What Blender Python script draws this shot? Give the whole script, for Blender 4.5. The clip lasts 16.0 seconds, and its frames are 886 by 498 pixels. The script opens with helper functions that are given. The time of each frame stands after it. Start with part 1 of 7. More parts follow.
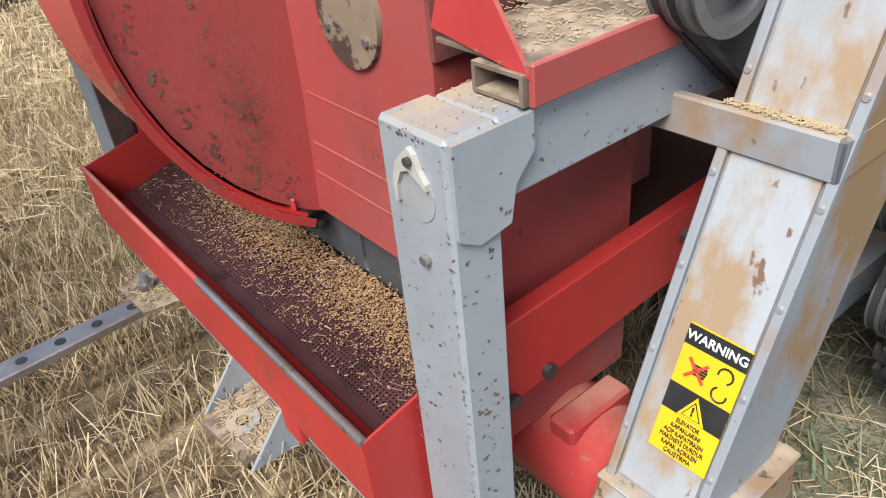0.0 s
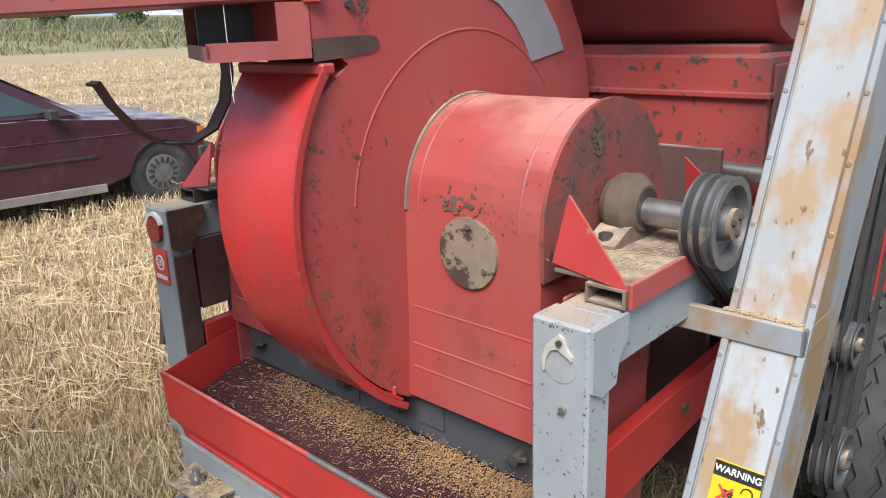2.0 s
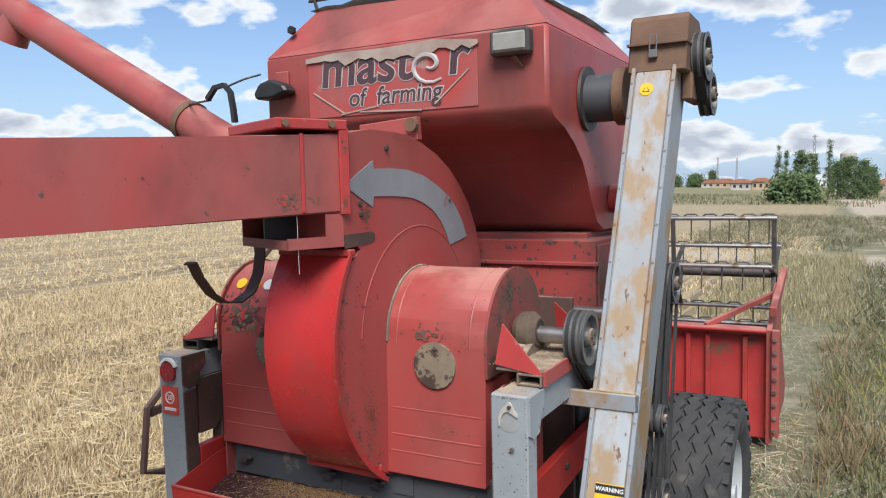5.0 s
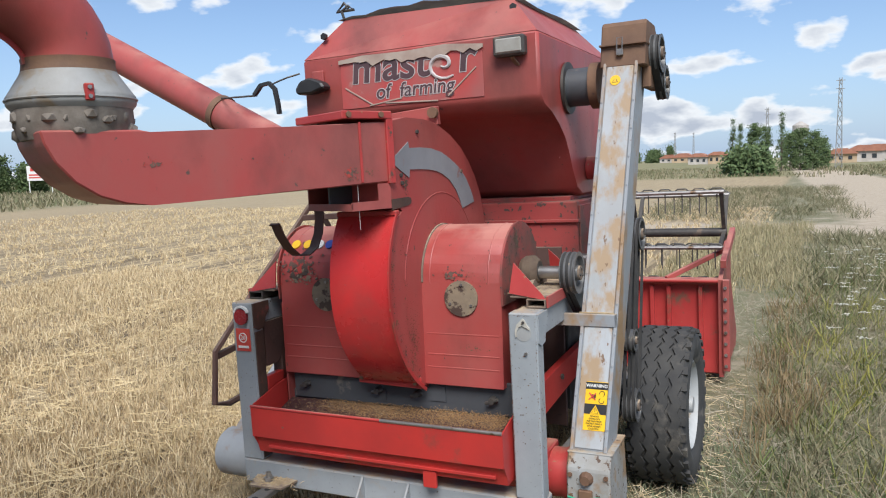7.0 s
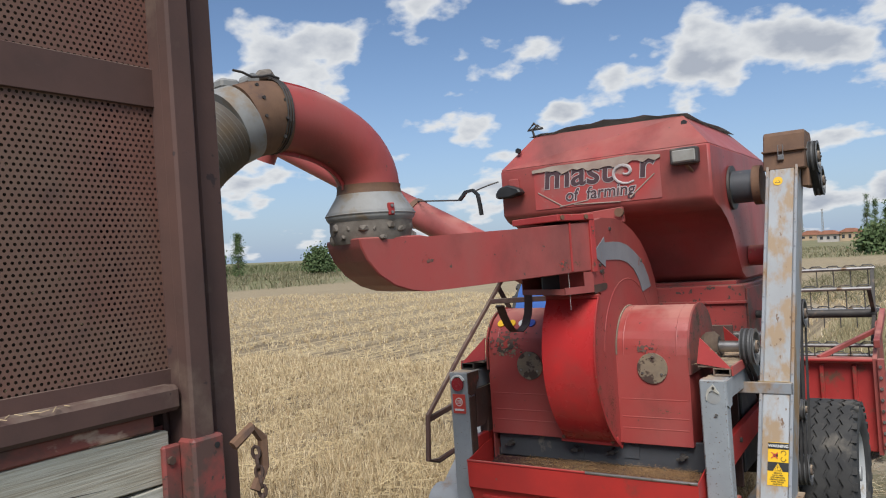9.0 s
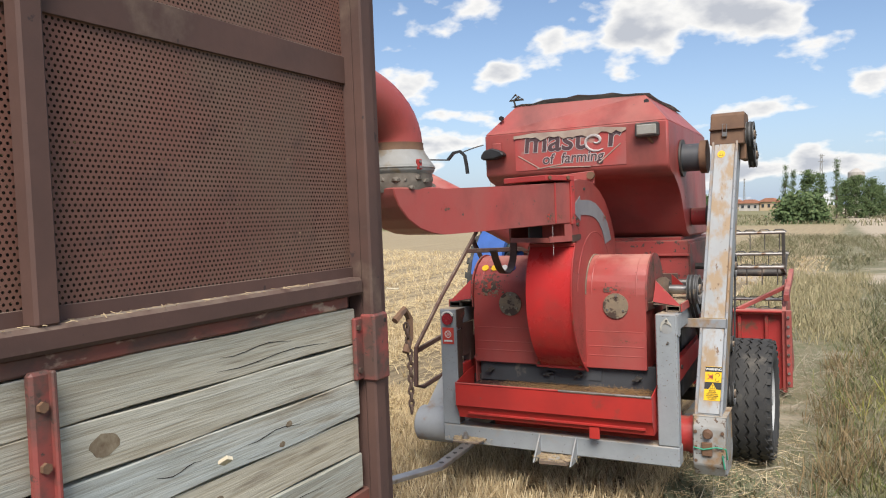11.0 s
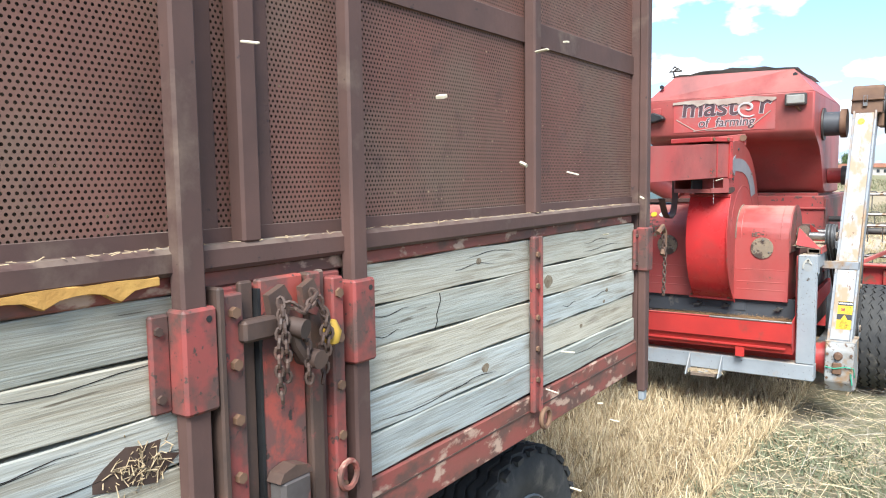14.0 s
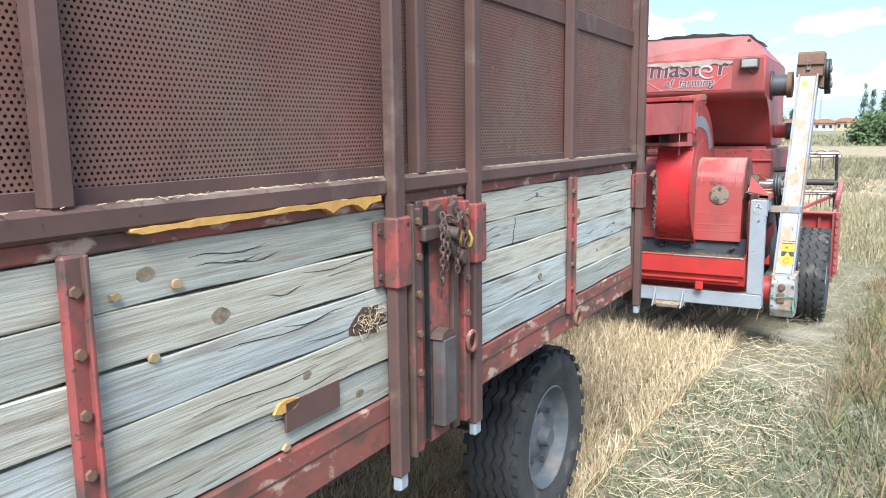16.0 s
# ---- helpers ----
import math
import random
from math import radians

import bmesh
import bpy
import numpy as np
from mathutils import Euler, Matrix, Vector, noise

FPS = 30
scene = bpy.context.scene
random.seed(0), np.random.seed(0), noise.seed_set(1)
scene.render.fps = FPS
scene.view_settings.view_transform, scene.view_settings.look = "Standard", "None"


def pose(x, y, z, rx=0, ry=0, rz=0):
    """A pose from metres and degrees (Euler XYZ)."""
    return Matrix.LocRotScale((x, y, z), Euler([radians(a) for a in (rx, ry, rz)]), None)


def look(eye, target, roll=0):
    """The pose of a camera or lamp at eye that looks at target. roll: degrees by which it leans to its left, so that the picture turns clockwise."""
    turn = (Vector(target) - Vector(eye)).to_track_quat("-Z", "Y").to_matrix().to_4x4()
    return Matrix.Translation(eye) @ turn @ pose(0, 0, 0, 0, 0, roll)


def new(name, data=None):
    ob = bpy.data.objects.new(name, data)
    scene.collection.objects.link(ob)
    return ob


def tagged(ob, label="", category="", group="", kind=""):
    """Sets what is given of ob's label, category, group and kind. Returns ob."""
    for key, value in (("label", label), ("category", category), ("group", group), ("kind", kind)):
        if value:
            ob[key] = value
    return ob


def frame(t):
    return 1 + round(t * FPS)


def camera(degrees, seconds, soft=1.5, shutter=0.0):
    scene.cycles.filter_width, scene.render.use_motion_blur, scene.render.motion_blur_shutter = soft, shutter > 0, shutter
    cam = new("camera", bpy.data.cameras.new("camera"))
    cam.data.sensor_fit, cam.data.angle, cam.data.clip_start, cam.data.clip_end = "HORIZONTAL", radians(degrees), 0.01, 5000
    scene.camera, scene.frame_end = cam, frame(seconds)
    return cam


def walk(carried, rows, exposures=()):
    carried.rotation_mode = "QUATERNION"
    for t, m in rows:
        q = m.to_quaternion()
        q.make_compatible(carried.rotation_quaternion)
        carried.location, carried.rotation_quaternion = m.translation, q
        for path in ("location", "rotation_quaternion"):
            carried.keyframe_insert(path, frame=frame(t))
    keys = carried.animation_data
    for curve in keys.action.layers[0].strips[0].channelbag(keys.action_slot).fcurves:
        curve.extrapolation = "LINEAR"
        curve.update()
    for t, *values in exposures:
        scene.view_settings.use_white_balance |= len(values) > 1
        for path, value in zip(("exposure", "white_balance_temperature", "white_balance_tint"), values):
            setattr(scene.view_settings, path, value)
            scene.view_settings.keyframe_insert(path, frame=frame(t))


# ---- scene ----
SPEED = 0.322  # metres a second at which the harvester and its trailer roll ahead
cam = camera(60.9, 16.0, soft=1.1)
# seconds, degrees of pitch and of turn of the harvester as it rolls on, leaning a little to its left
LEAN = -1.4
COURSE = [(0, 0.5, 0.0), (8, 0.5, 0.0), (9, 0.35, 0.3), (10.5, 0.1, 0.92), (12, 0.0, 1.67), (14, -0.1, 2.62), (16, -0.2, 3.55)]


def rolled(t):
    """Where the harvester and the trailer hitched to it stand at t seconds."""
    for (t0, p0, y0), (t1, p1, y1) in zip(COURSE, COURSE[1:]):
        if t <= t1:
            break
    f = (t - t0) / (t1 - t0)
    p, y = p0 + (p1 - p0) * f, y0 + (y1 - y0) * f
    return pose(0, SPEED * t, 0.0147 - 0.024 * p, p, LEAN, y)


# seconds, eye, target, roll, all as seen from the rolling harvester
PATH = [
    (0, (0.581, -0.362, 1.388), (-0.766, 0.627, 0.289), -6.0),
    (0.5, (0.586, -0.437, 1.411), (-0.72, 0.587, 0.295), -6.0),
    (1, (0.61, -0.547, 1.439), (-0.716, 0.545, 0.416), -5.0),
    (1.5, (0.628, -0.696, 1.485), (-0.728, 0.526, 0.667), -4.0),
    (2, (0.637, -0.874, 1.539), (-0.669, 0.525, 0.957), -2.0),
    (2.5, (0.668, -1.031, 1.581), (-0.578, 0.484, 1.187), -0.9),
    (3, (0.69, -1.182, 1.609), (-0.522, 0.382, 1.319), -0.6),
    (3.5, (0.687, -1.346, 1.615), (-0.455, 0.283, 1.412), -0.3),
    (4, (0.701, -1.502, 1.632), (-0.368, 0.181, 1.483), -0.9),
    (4.5, (0.752, -1.618, 1.639), (-0.273, 0.095, 1.505), -1.1),
    (5, (0.821, -1.746, 1.64), (-0.131, 0.005, 1.477), -1.4),
    (5.2, (0.841, -1.812, 1.644), (-0.08, -0.046, 1.463), -1.3),
    (7.3, (0.942, -2.52, 1.616), (0.076, -0.73, 1.403), -3.1),
    (7.5, (0.945, -2.576, 1.656), (0.045, -0.798, 1.495), -3.5),
    (8, (0.916, -2.726, 1.685), (-0.134, -1.024, 1.668), -4.3),
    (8.2, (0.891, -2.821, 1.679), (-0.228, -1.164, 1.707), -4.1),
    (10.5, (0.869, -3.688, 1.648), (-0.164, -1.975, 1.644), -2.4),
    (11, (0.843, -3.851, 1.631), (-0.093, -2.086, 1.549), -2.2),
    (11.5, (0.857, -4.03, 1.632), (-0.03, -2.242, 1.51), -2.6),
    (12, (0.865, -4.214, 1.642), (-0.046, -2.437, 1.522), -2.6),
    (12.5, (0.83, -4.398, 1.631), (-0.196, -2.685, 1.525), -1.2),
    (13, (0.816, -4.637, 1.589), (-0.369, -3.029, 1.495), -1.8),
    (13.5, (0.8, -4.835, 1.591), (-0.407, -3.247, 1.448), -1.2),
    (14, (0.785, -4.996, 1.597), (-0.337, -3.351, 1.411), -0.8),
    (14.5, (0.787, -5.181, 1.615), (-0.275, -3.498, 1.414), -0.9),
    (15, (0.786, -5.376, 1.62), (-0.253, -3.679, 1.415), -0.2),
    (15.5, (0.783, -5.533, 1.602), (-0.24, -3.832, 1.361), -0.4),
    (16, (0.773, -5.668, 1.592), (-0.217, -3.957, 1.29), -0.7),
]
walk(cam, [(t, rolled(t) @ look(eye, target, roll)) for t, eye, target, roll in PATH],
     exposures=[(0.0, 1.0, 6400, 10), (1.5, 1.0, 6400, 10), (3.0, 1.02, 6300, 10), (3.6, 0.98, 6300, 10), (4.6, 0.72, 6300, 9), (7.4, 0.6, 6300, 9), (8.2, 0.28, 6300, 9), (10.5, 0.62, 6800, 10), (11.5, 0.8, 6850, 10), (12.0, 0.9, 6950, 10), (12.5, 1.05, 7150, 10), (13.0, 1.45, 7250, 9), (13.5, 1.66, 6650, 7), (14.2, 1.5, 6000, 6), (15.0, 1.5, 5800, 6), (16.0, 1.5, 5850, 6)])

# ---- world and sun ----
SUN_FROM = Vector((0.28, -0.58, 0.77)).normalized()
world = bpy.data.worlds.new("sky")
scene.world = world
world.use_nodes = True
wn, wl = world.node_tree.nodes, world.node_tree.links
wn.clear()


def wnode(kind, **values):
    n = wn.new(kind)
    for k, v in values.items():
        n.inputs[k.replace("_", " ")].default_value = v
    return n


sky = wn.new("ShaderNodeTexSky")
sky.sky_type, sky.sun_disc = "NISHITA", False
sky.sun_elevation = math.asin(SUN_FROM.z)
sky.sun_rotation = math.atan2(SUN_FROM.x, SUN_FROM.y)
sky.air_density, sky.dust_density, sky.ozone_density = 0.80, 0.35, 3.0
geo = wn.new("ShaderNodeTexCoord")
sep = wn.new("ShaderNodeSeparateXYZ")
wl.new(geo.outputs["Generated"], sep.inputs[0])


def wmath(op, a, b=None):
    n = wn.new("ShaderNodeMath")
    n.operation = op
    for i, v in enumerate((a, b)):
        if v is None:
            continue
        if isinstance(v, (int, float)):
            n.inputs[i].default_value = v
        else:
            wl.new(v, n.inputs[i])
    return n.outputs[0]


# cumulus on a flat layer overhead
height = wmath("ADD", wmath("MAXIMUM", sep.outputs[2], 0.0), 0.40)
flat = wn.new("ShaderNodeCombineXYZ")
wl.new(wmath("ADD", wmath("DIVIDE", sep.outputs[0], height), 1.9), flat.inputs[0])
wl.new(wmath("ADD", wmath("DIVIDE", sep.outputs[1], height), 0.7), flat.inputs[1])
puffs = wnode("ShaderNodeTexNoise", Scale=4.3, Detail=9.0, Roughness=0.48)
puffs.noise_dimensions = "3D"
wl.new(flat.outputs[0], puffs.inputs["Vector"])
cover = wn.new("ShaderNodeValToRGB")
cover.color_ramp.elements[0].position, cover.color_ramp.elements[1].position = 0.525, 0.575
wl.new(puffs.outputs["Fac"], cover.inputs[0])
shade = wn.new("ShaderNodeValToRGB")
shade.color_ramp.elements[0].position, shade.color_ramp.elements[1].position = 0.56, 0.67
shade.color_ramp.elements[0].color, shade.color_ramp.elements[1].color = (6.6, 6.7, 6.8, 1), (3.5, 3.8, 4.4, 1)
wl.new(puffs.outputs["Fac"], shade.inputs[0])
haze = wn.new("ShaderNodeMix")
haze.data_type = "RGBA"
haze.inputs[7].default_value = (3.0, 3.8, 5.0, 1)
wl.new(wmath("POWER", wmath("SUBTRACT", 1.0, wmath("MINIMUM", wmath("MAXIMUM", wmath("MULTIPLY", sep.outputs[2], 2.4), 0.0), 1.0)), 3.0), haze.inputs[0])
wl.new(sky.outputs[0], haze.inputs[6])
mixed = wn.new("ShaderNodeMix")
mixed.data_type = "RGBA"
wl.new(cover.outputs[0], mixed.inputs[0])
wl.new(haze.outputs[2], mixed.inputs[6])
wl.new(shade.outputs[0], mixed.inputs[7])
back = wnode("ShaderNodeBackground", Strength=0.094)
wl.new(mixed.outputs[2], back.inputs[0])
wl.new(back.outputs[0], wn.new("ShaderNodeOutputWorld").inputs[0])

sun = new("sun", bpy.data.lights.new("sun", "SUN"))
sun.data.energy, sun.data.angle, sun.data.color = 3.15, radians(32), (1.0, 0.965, 0.92)
sun.matrix_world = look(SUN_FROM * 50, (0, 0, 0))


# ---- materials ----
def rgb(c):
    return (*c, 1.0)


def surface(name, base, other=None, scale=6.0, rough=0.5, metal=0.0, stain=None, stain_scale=3.0, stain_edge=(0.60, 0.66),
            bump=0.15, bump_scale=60.0, fleck=None, fleck_scale=30.0, fleck_edge=(0.68, 0.71), vary=0.0, stretch=(1, 1, 1), coat=0.0, top=None):
    """A worn surface: a cloudy base, stains, small flecks, dust or another tint on what faces up, and fine relief."""
    m = bpy.data.materials.new(name)
    m.use_nodes = True
    nt = m.node_tree
    n, l = nt.nodes, nt.links
    bsdf = n["Principled BSDF"]
    bsdf.inputs["Metallic"].default_value = metal
    bsdf.inputs["Coat Weight"].default_value = coat
    tc = n.new("ShaderNodeTexCoord")
    mp = n.new("ShaderNodeMapping")
    mp.inputs["Scale"].default_value = stretch
    l.new(tc.outputs["Object"], mp.inputs[0])

    def noisy(sc, detail=6.0, r=0.6):
        t = n.new("ShaderNodeTexNoise")
        t.inputs["Scale"].default_value, t.inputs["Detail"].default_value, t.inputs["Roughness"].default_value = sc, detail, r
        l.new(mp.outputs[0], t.inputs["Vector"])
        return t.outputs["Fac"]

    def ramp(src, a, b):
        r = n.new("ShaderNodeMapRange")
        r.inputs[1].default_value, r.inputs[2].default_value = a, b
        l.new(src, r.inputs[0])
        return r.outputs[0]

    def blend(fac, a, b):
        x = n.new("ShaderNodeMix")
        x.data_type = "RGBA"
        l.new(fac, x.inputs[0])
        for i, v in ((6, a), (7, b)):
            if isinstance(v, tuple):
                x.inputs[i].default_value = rgb(v)
            else:
                l.new(v, x.inputs[i])
        return x.outputs[2]

    other = other or tuple(c * 0.75 for c in base)
    col = blend(ramp(noisy(scale), 0.35, 0.65), base, other)
    roughness = n.new("ShaderNodeMapRange")
    roughness.inputs[3].default_value, roughness.inputs[4].default_value = max(rough - 0.1, 0.05), min(rough + 0.12, 1)
    l.new(noisy(scale * 2.3), roughness.inputs[0])
    rough_out = roughness.outputs[0]
    if vary:
        info = n.new("ShaderNodeObjectInfo")
        hsv = n.new("ShaderNodeHueSaturation")
        mr = n.new("ShaderNodeMapRange")
        mr.inputs[3].default_value, mr.inputs[4].default_value = 1 - vary, 1 + vary
        l.new(info.outputs["Random"], mr.inputs[0])
        l.new(mr.outputs[0], hsv.inputs["Value"])
        l.new(col, hsv.inputs["Color"])
        col = hsv.outputs[0]
    if stain:
        f = ramp(noisy(stain_scale, 8, 0.62), *stain_edge)
        col = blend(f, col, stain)
    if fleck:
        f = ramp(noisy(fleck_scale, 5, 0.55), *fleck_edge)
        col = blend(f, col, fleck)
    if top:
        g = n.new("ShaderNodeNewGeometry")
        s = n.new("ShaderNodeSeparateXYZ")
        l.new(g.outputs["Normal"], s.inputs[0])
        mul = n.new("ShaderNodeMath")
        mul.operation = "MULTIPLY"
        l.new(ramp(s.outputs[2], 0.55, 0.95), mul.inputs[0])
        l.new(ramp(noisy(scale * 1.7, 8), 0.38, 0.6), mul.inputs[1])
        col = blend(mul.outputs[0], col, top)
        up = n.new("ShaderNodeMath")
        up.operation = "MAXIMUM"
        l.new(mul.outputs[0], up.inputs[0])
        l.new(rough_out, up.inputs[1])
        rough_out = up.outputs[0]
    l.new(col, bsdf.inputs["Base Color"])
    l.new(rough_out, bsdf.inputs["Roughness"])
    if bump:
        b = n.new("ShaderNodeBump")
        b.inputs["Strength"].default_value, b.inputs["Distance"].default_value = bump, 0.004
        l.new(noisy(bump_scale, 4), b.inputs["Height"])
        l.new(b.outputs[0], bsdf.inputs["Normal"])
    return m


DUST = (0.42, 0.33, 0.23)
RED = surface("red_paint", (0.37, 0.055, 0.050), (0.32, 0.085, 0.073), 2.8, 0.46, stain=(0.17, 0.046, 0.040), stain_scale=2.6, stain_edge=(0.50, 0.74),
              fleck=(0.095, 0.060, 0.048), fleck_scale=40, fleck_edge=(0.685, 0.72), bump=0.12, top=(0.46, 0.20, 0.16), stretch=(1, 1, 0.65))
RED_GRIME = surface("grimy_red_paint", (0.33, 0.050, 0.045), (0.24, 0.060, 0.052), 3.2, 0.6, stain=(0.11, 0.065, 0.050), stain_scale=3.2, stain_edge=(0.46, 0.62),
                    fleck=(0.07, 0.048, 0.04), fleck_scale=38, fleck_edge=(0.62, 0.65), bump=0.2, top=(0.20, 0.115, 0.09))
RED_RUSTY = surface("red_paint_worn", (0.42, 0.045, 0.042), (0.33, 0.03, 0.028), 3.0, 0.45, stain=(0.13, 0.075, 0.05), stain_scale=4.0, stain_edge=(0.61, 0.68),
                    fleck=(0.30, 0.12, 0.07), fleck_scale=45, fleck_edge=(0.66, 0.70), bump=0.1, top=(0.45, 0.19, 0.14))
RED_BRIGHT = surface("red_tray_paint", (0.50, 0.036, 0.030), (0.38, 0.034, 0.030), 4.0, 0.42, stain=(0.22, 0.06, 0.045), stain_scale=5, stain_edge=(0.63, 0.72),
                     fleck=(0.16, 0.10, 0.08), fleck_scale=38, fleck_edge=(0.70, 0.73), bump=0.05)
GREY = surface("grey_paint", (0.315, 0.34, 0.36), (0.26, 0.28, 0.295), 5.0, 0.5, stain=(0.33, 0.27, 0.21), stain_scale=6, stain_edge=(0.60, 0.72),
               fleck=(0.10, 0.070, 0.052), fleck_scale=75, fleck_edge=(0.652, 0.685), bump=0.08, top=DUST)
GREY_RUST = surface("grey_paint_rusted", (0.305, 0.325, 0.35), (0.255, 0.27, 0.285), 4.0, 0.5, stain=(0.30, 0.19, 0.10), stain_scale=6, stain_edge=(0.47, 0.60),
                    fleck=(0.16, 0.10, 0.07), fleck_scale=50, fleck_edge=(0.68, 0.72), bump=0.08, top=DUST, stretch=(1, 1, 0.6))
COVER = surface("rusted_cover_paint", (0.40, 0.42, 0.44), (0.33, 0.34, 0.345), 4.0, 0.5, stain=(0.35, 0.25, 0.155), stain_scale=7.5, stain_edge=(0.47, 0.59),
                fleck=(0.19, 0.115, 0.07), fleck_scale=34, fleck_edge=(0.645, 0.69), bump=0.08, stretch=(1.3, 1.3, 0.55))
# glossy skin; its red is raised to put the lit sheen into the colour
RED_SHEEN = surface("red_glossy_skin", (0.56, 0.034, 0.034), (0.46, 0.03, 0.032), 2.4, 0.27, stain=(0.36, 0.05, 0.045), stain_scale=3, stain_edge=(0.55, 0.75),
                    fleck=(0.30, 0.10, 0.08), fleck_scale=40, fleck_edge=(0.70, 0.73), bump=0.05)
RUST_DARK = surface("dark_greasy_rust", (0.060, 0.038, 0.030), (0.10, 0.058, 0.042), 12.0, 0.65, stain=(0.20, 0.06, 0.05), stain_scale=12, bump=0.2)
PALE_GREY = surface("pale_grey_cover", (0.40, 0.42, 0.44), (0.33, 0.34, 0.35), 5, 0.5, stain=(0.33, 0.22, 0.13), stain_scale=5, stain_edge=(0.58, 0.7), bump=0.1)
RUST = surface("rusted_steel", (0.13, 0.072, 0.045), (0.19, 0.105, 0.06), 9.0, 0.75, stain=(0.10, 0.06, 0.045), stain_scale=8, bump=0.25)
DARK = surface("dark_steel", (0.055, 0.05, 0.048), (0.09, 0.08, 0.07), 9.0, 0.55, metal=0.3, stain=(0.16, 0.12, 0.09), stain_scale=9, bump=0.1)
BROWN = surface("brown_primer", (0.112, 0.058, 0.046), (0.075, 0.041, 0.034), 5.0, 0.75, stain=(0.15, 0.10, 0.075), stain_scale=5, stain_edge=(0.58, 0.7),
                fleck=(0.05, 0.03, 0.028), fleck_scale=35, bump=0.12, top=(0.25, 0.20, 0.155))
STEEL = surface("worn_steel", (0.42, 0.40, 0.38), (0.30, 0.28, 0.26), 12.0, 0.35, metal=0.8, stain=(0.20, 0.13, 0.08), stain_scale=10, bump=0.08)
DUSTY = surface("dusty_cast_iron", (0.21, 0.16, 0.12), (0.14, 0.10, 0.075), 14.0, 0.85, bump=0.3, top=DUST)
RUBBER = surface("tyre_rubber", (0.032, 0.032, 0.033), (0.055, 0.053, 0.05), 9.0, 0.8, stain=(0.14, 0.125, 0.105), stain_scale=7, stain_edge=(0.56, 0.72), bump=0.2)
BELT = surface("drive_belt", (0.02, 0.02, 0.02), (0.04, 0.038, 0.036), 20.0, 0.7, bump=0.1)
STRIP = surface("dark_grey_paint", (0.070, 0.074, 0.082), (0.052, 0.056, 0.062), 5.0, 0.5, stain=(0.17, 0.15, 0.13), stain_scale=7, bump=0.08)
ARROW = surface("grey_arrow_paint", (0.27, 0.275, 0.29), (0.22, 0.225, 0.24), 6.0, 0.5, stain=(0.25, 0.12, 0.11), stain_scale=9, stain_edge=(0.64, 0.72), bump=0.05)
BARE = surface("flaked_plate", (0.19, 0.15, 0.11), (0.27, 0.21, 0.14), 16.0, 0.6, stain=(0.07, 0.045, 0.035), stain_scale=22, stain_edge=(0.50, 0.54), bump=0.2)
YELLOW = surface("yellow_sticker", (0.86, 0.52, 0.015), (0.80, 0.47, 0.02), 6.0, 0.4, bump=0.02)
BLACK = surface("black_print", (0.015, 0.015, 0.016), (0.03, 0.03, 0.03), 9.0, 0.45, bump=0.02)
WHITE = surface("white_print", (0.78, 0.77, 0.74), (0.70, 0.69, 0.66), 9.0, 0.5, bump=0.02)
OLD_WHITE = surface("yellowed_plastic", (0.50, 0.48, 0.42), (0.40, 0.38, 0.33), 20.0, 0.5, bump=0.05)
STICKER_RED = surface("red_sticker", (0.62, 0.07, 0.05), (0.55, 0.06, 0.045), 9.0, 0.4, bump=0.02)
HOSE = surface("grey_hose", (0.24, 0.22, 0.195), (0.17, 0.15, 0.13), 6.0, 0.6, stain=(0.20, 0.15, 0.10), stain_scale=5, stain_edge=(0.5, 0.7), bump=0.15)
GALV = surface("galvanised_collar", (0.31, 0.315, 0.31), (0.23, 0.225, 0.21), 6.0, 0.6, metal=0.0, stain=(0.23, 0.17, 0.11), stain_scale=6, stain_edge=(0.55, 0.66), bump=0.12)
PUTTY = surface("weathered_seam_putty", (0.13, 0.11, 0.09), (0.24, 0.21, 0.18), 11.0, 0.9, bump=0.4)
CAKED = surface("caked_bearing", (0.13, 0.095, 0.066), (0.09, 0.06, 0.042), 18.0, 0.9, bump=0.4)
CHAFF = surface("chaff", (0.46, 0.36, 0.22), (0.33, 0.24, 0.14), 30.0, 0.9, bump=0.0)
GRAIN = surface("wheat_grain", (0.42, 0.255, 0.115), (0.30, 0.165, 0.07), 60.0, 0.7, bump=0.0, vary=0.0)
RESIN = surface("tan_resin", (0.40, 0.28, 0.14), (0.30, 0.20, 0.10), 25.0, 0.7, bump=0.3)
FOAM = surface("yellow_foam", (0.58, 0.33, 0.085), (0.46, 0.24, 0.06), 18.0, 0.8, bump=0.5, bump_scale=70)
LENS = surface("lamp_lens", (0.33, 0.32, 0.29), (0.25, 0.235, 0.20), 14.0, 0.35, bump=0.1)
REFLECTOR = surface("red_reflector", (0.33, 0.02, 0.03), (0.25, 0.02, 0.03), 40.0, 0.25, bump=0.1, bump_scale=200)
RAIL_RUST = surface("rusted_red_rail", (0.27, 0.070, 0.055), (0.17, 0.075, 0.052), 7.0, 0.7, stain=(0.12, 0.062, 0.048), stain_scale=14, stain_edge=(0.48, 0.60),
                    fleck=(0.46, 0.31, 0.23), fleck_scale=24, fleck_edge=(0.57, 0.64), bump=0.2, stretch=(1, 0.5, 1))
CHASSIS_RED = surface("trailer_red_rust", (0.30, 0.062, 0.054), (0.22, 0.06, 0.05), 9.0, 0.6, stain=(0.105, 0.058, 0.048), stain_scale=11, stain_edge=(0.44, 0.58),
                      fleck=(0.07, 0.045, 0.038), fleck_scale=70, fleck_edge=(0.61, 0.66), bump=0.15)


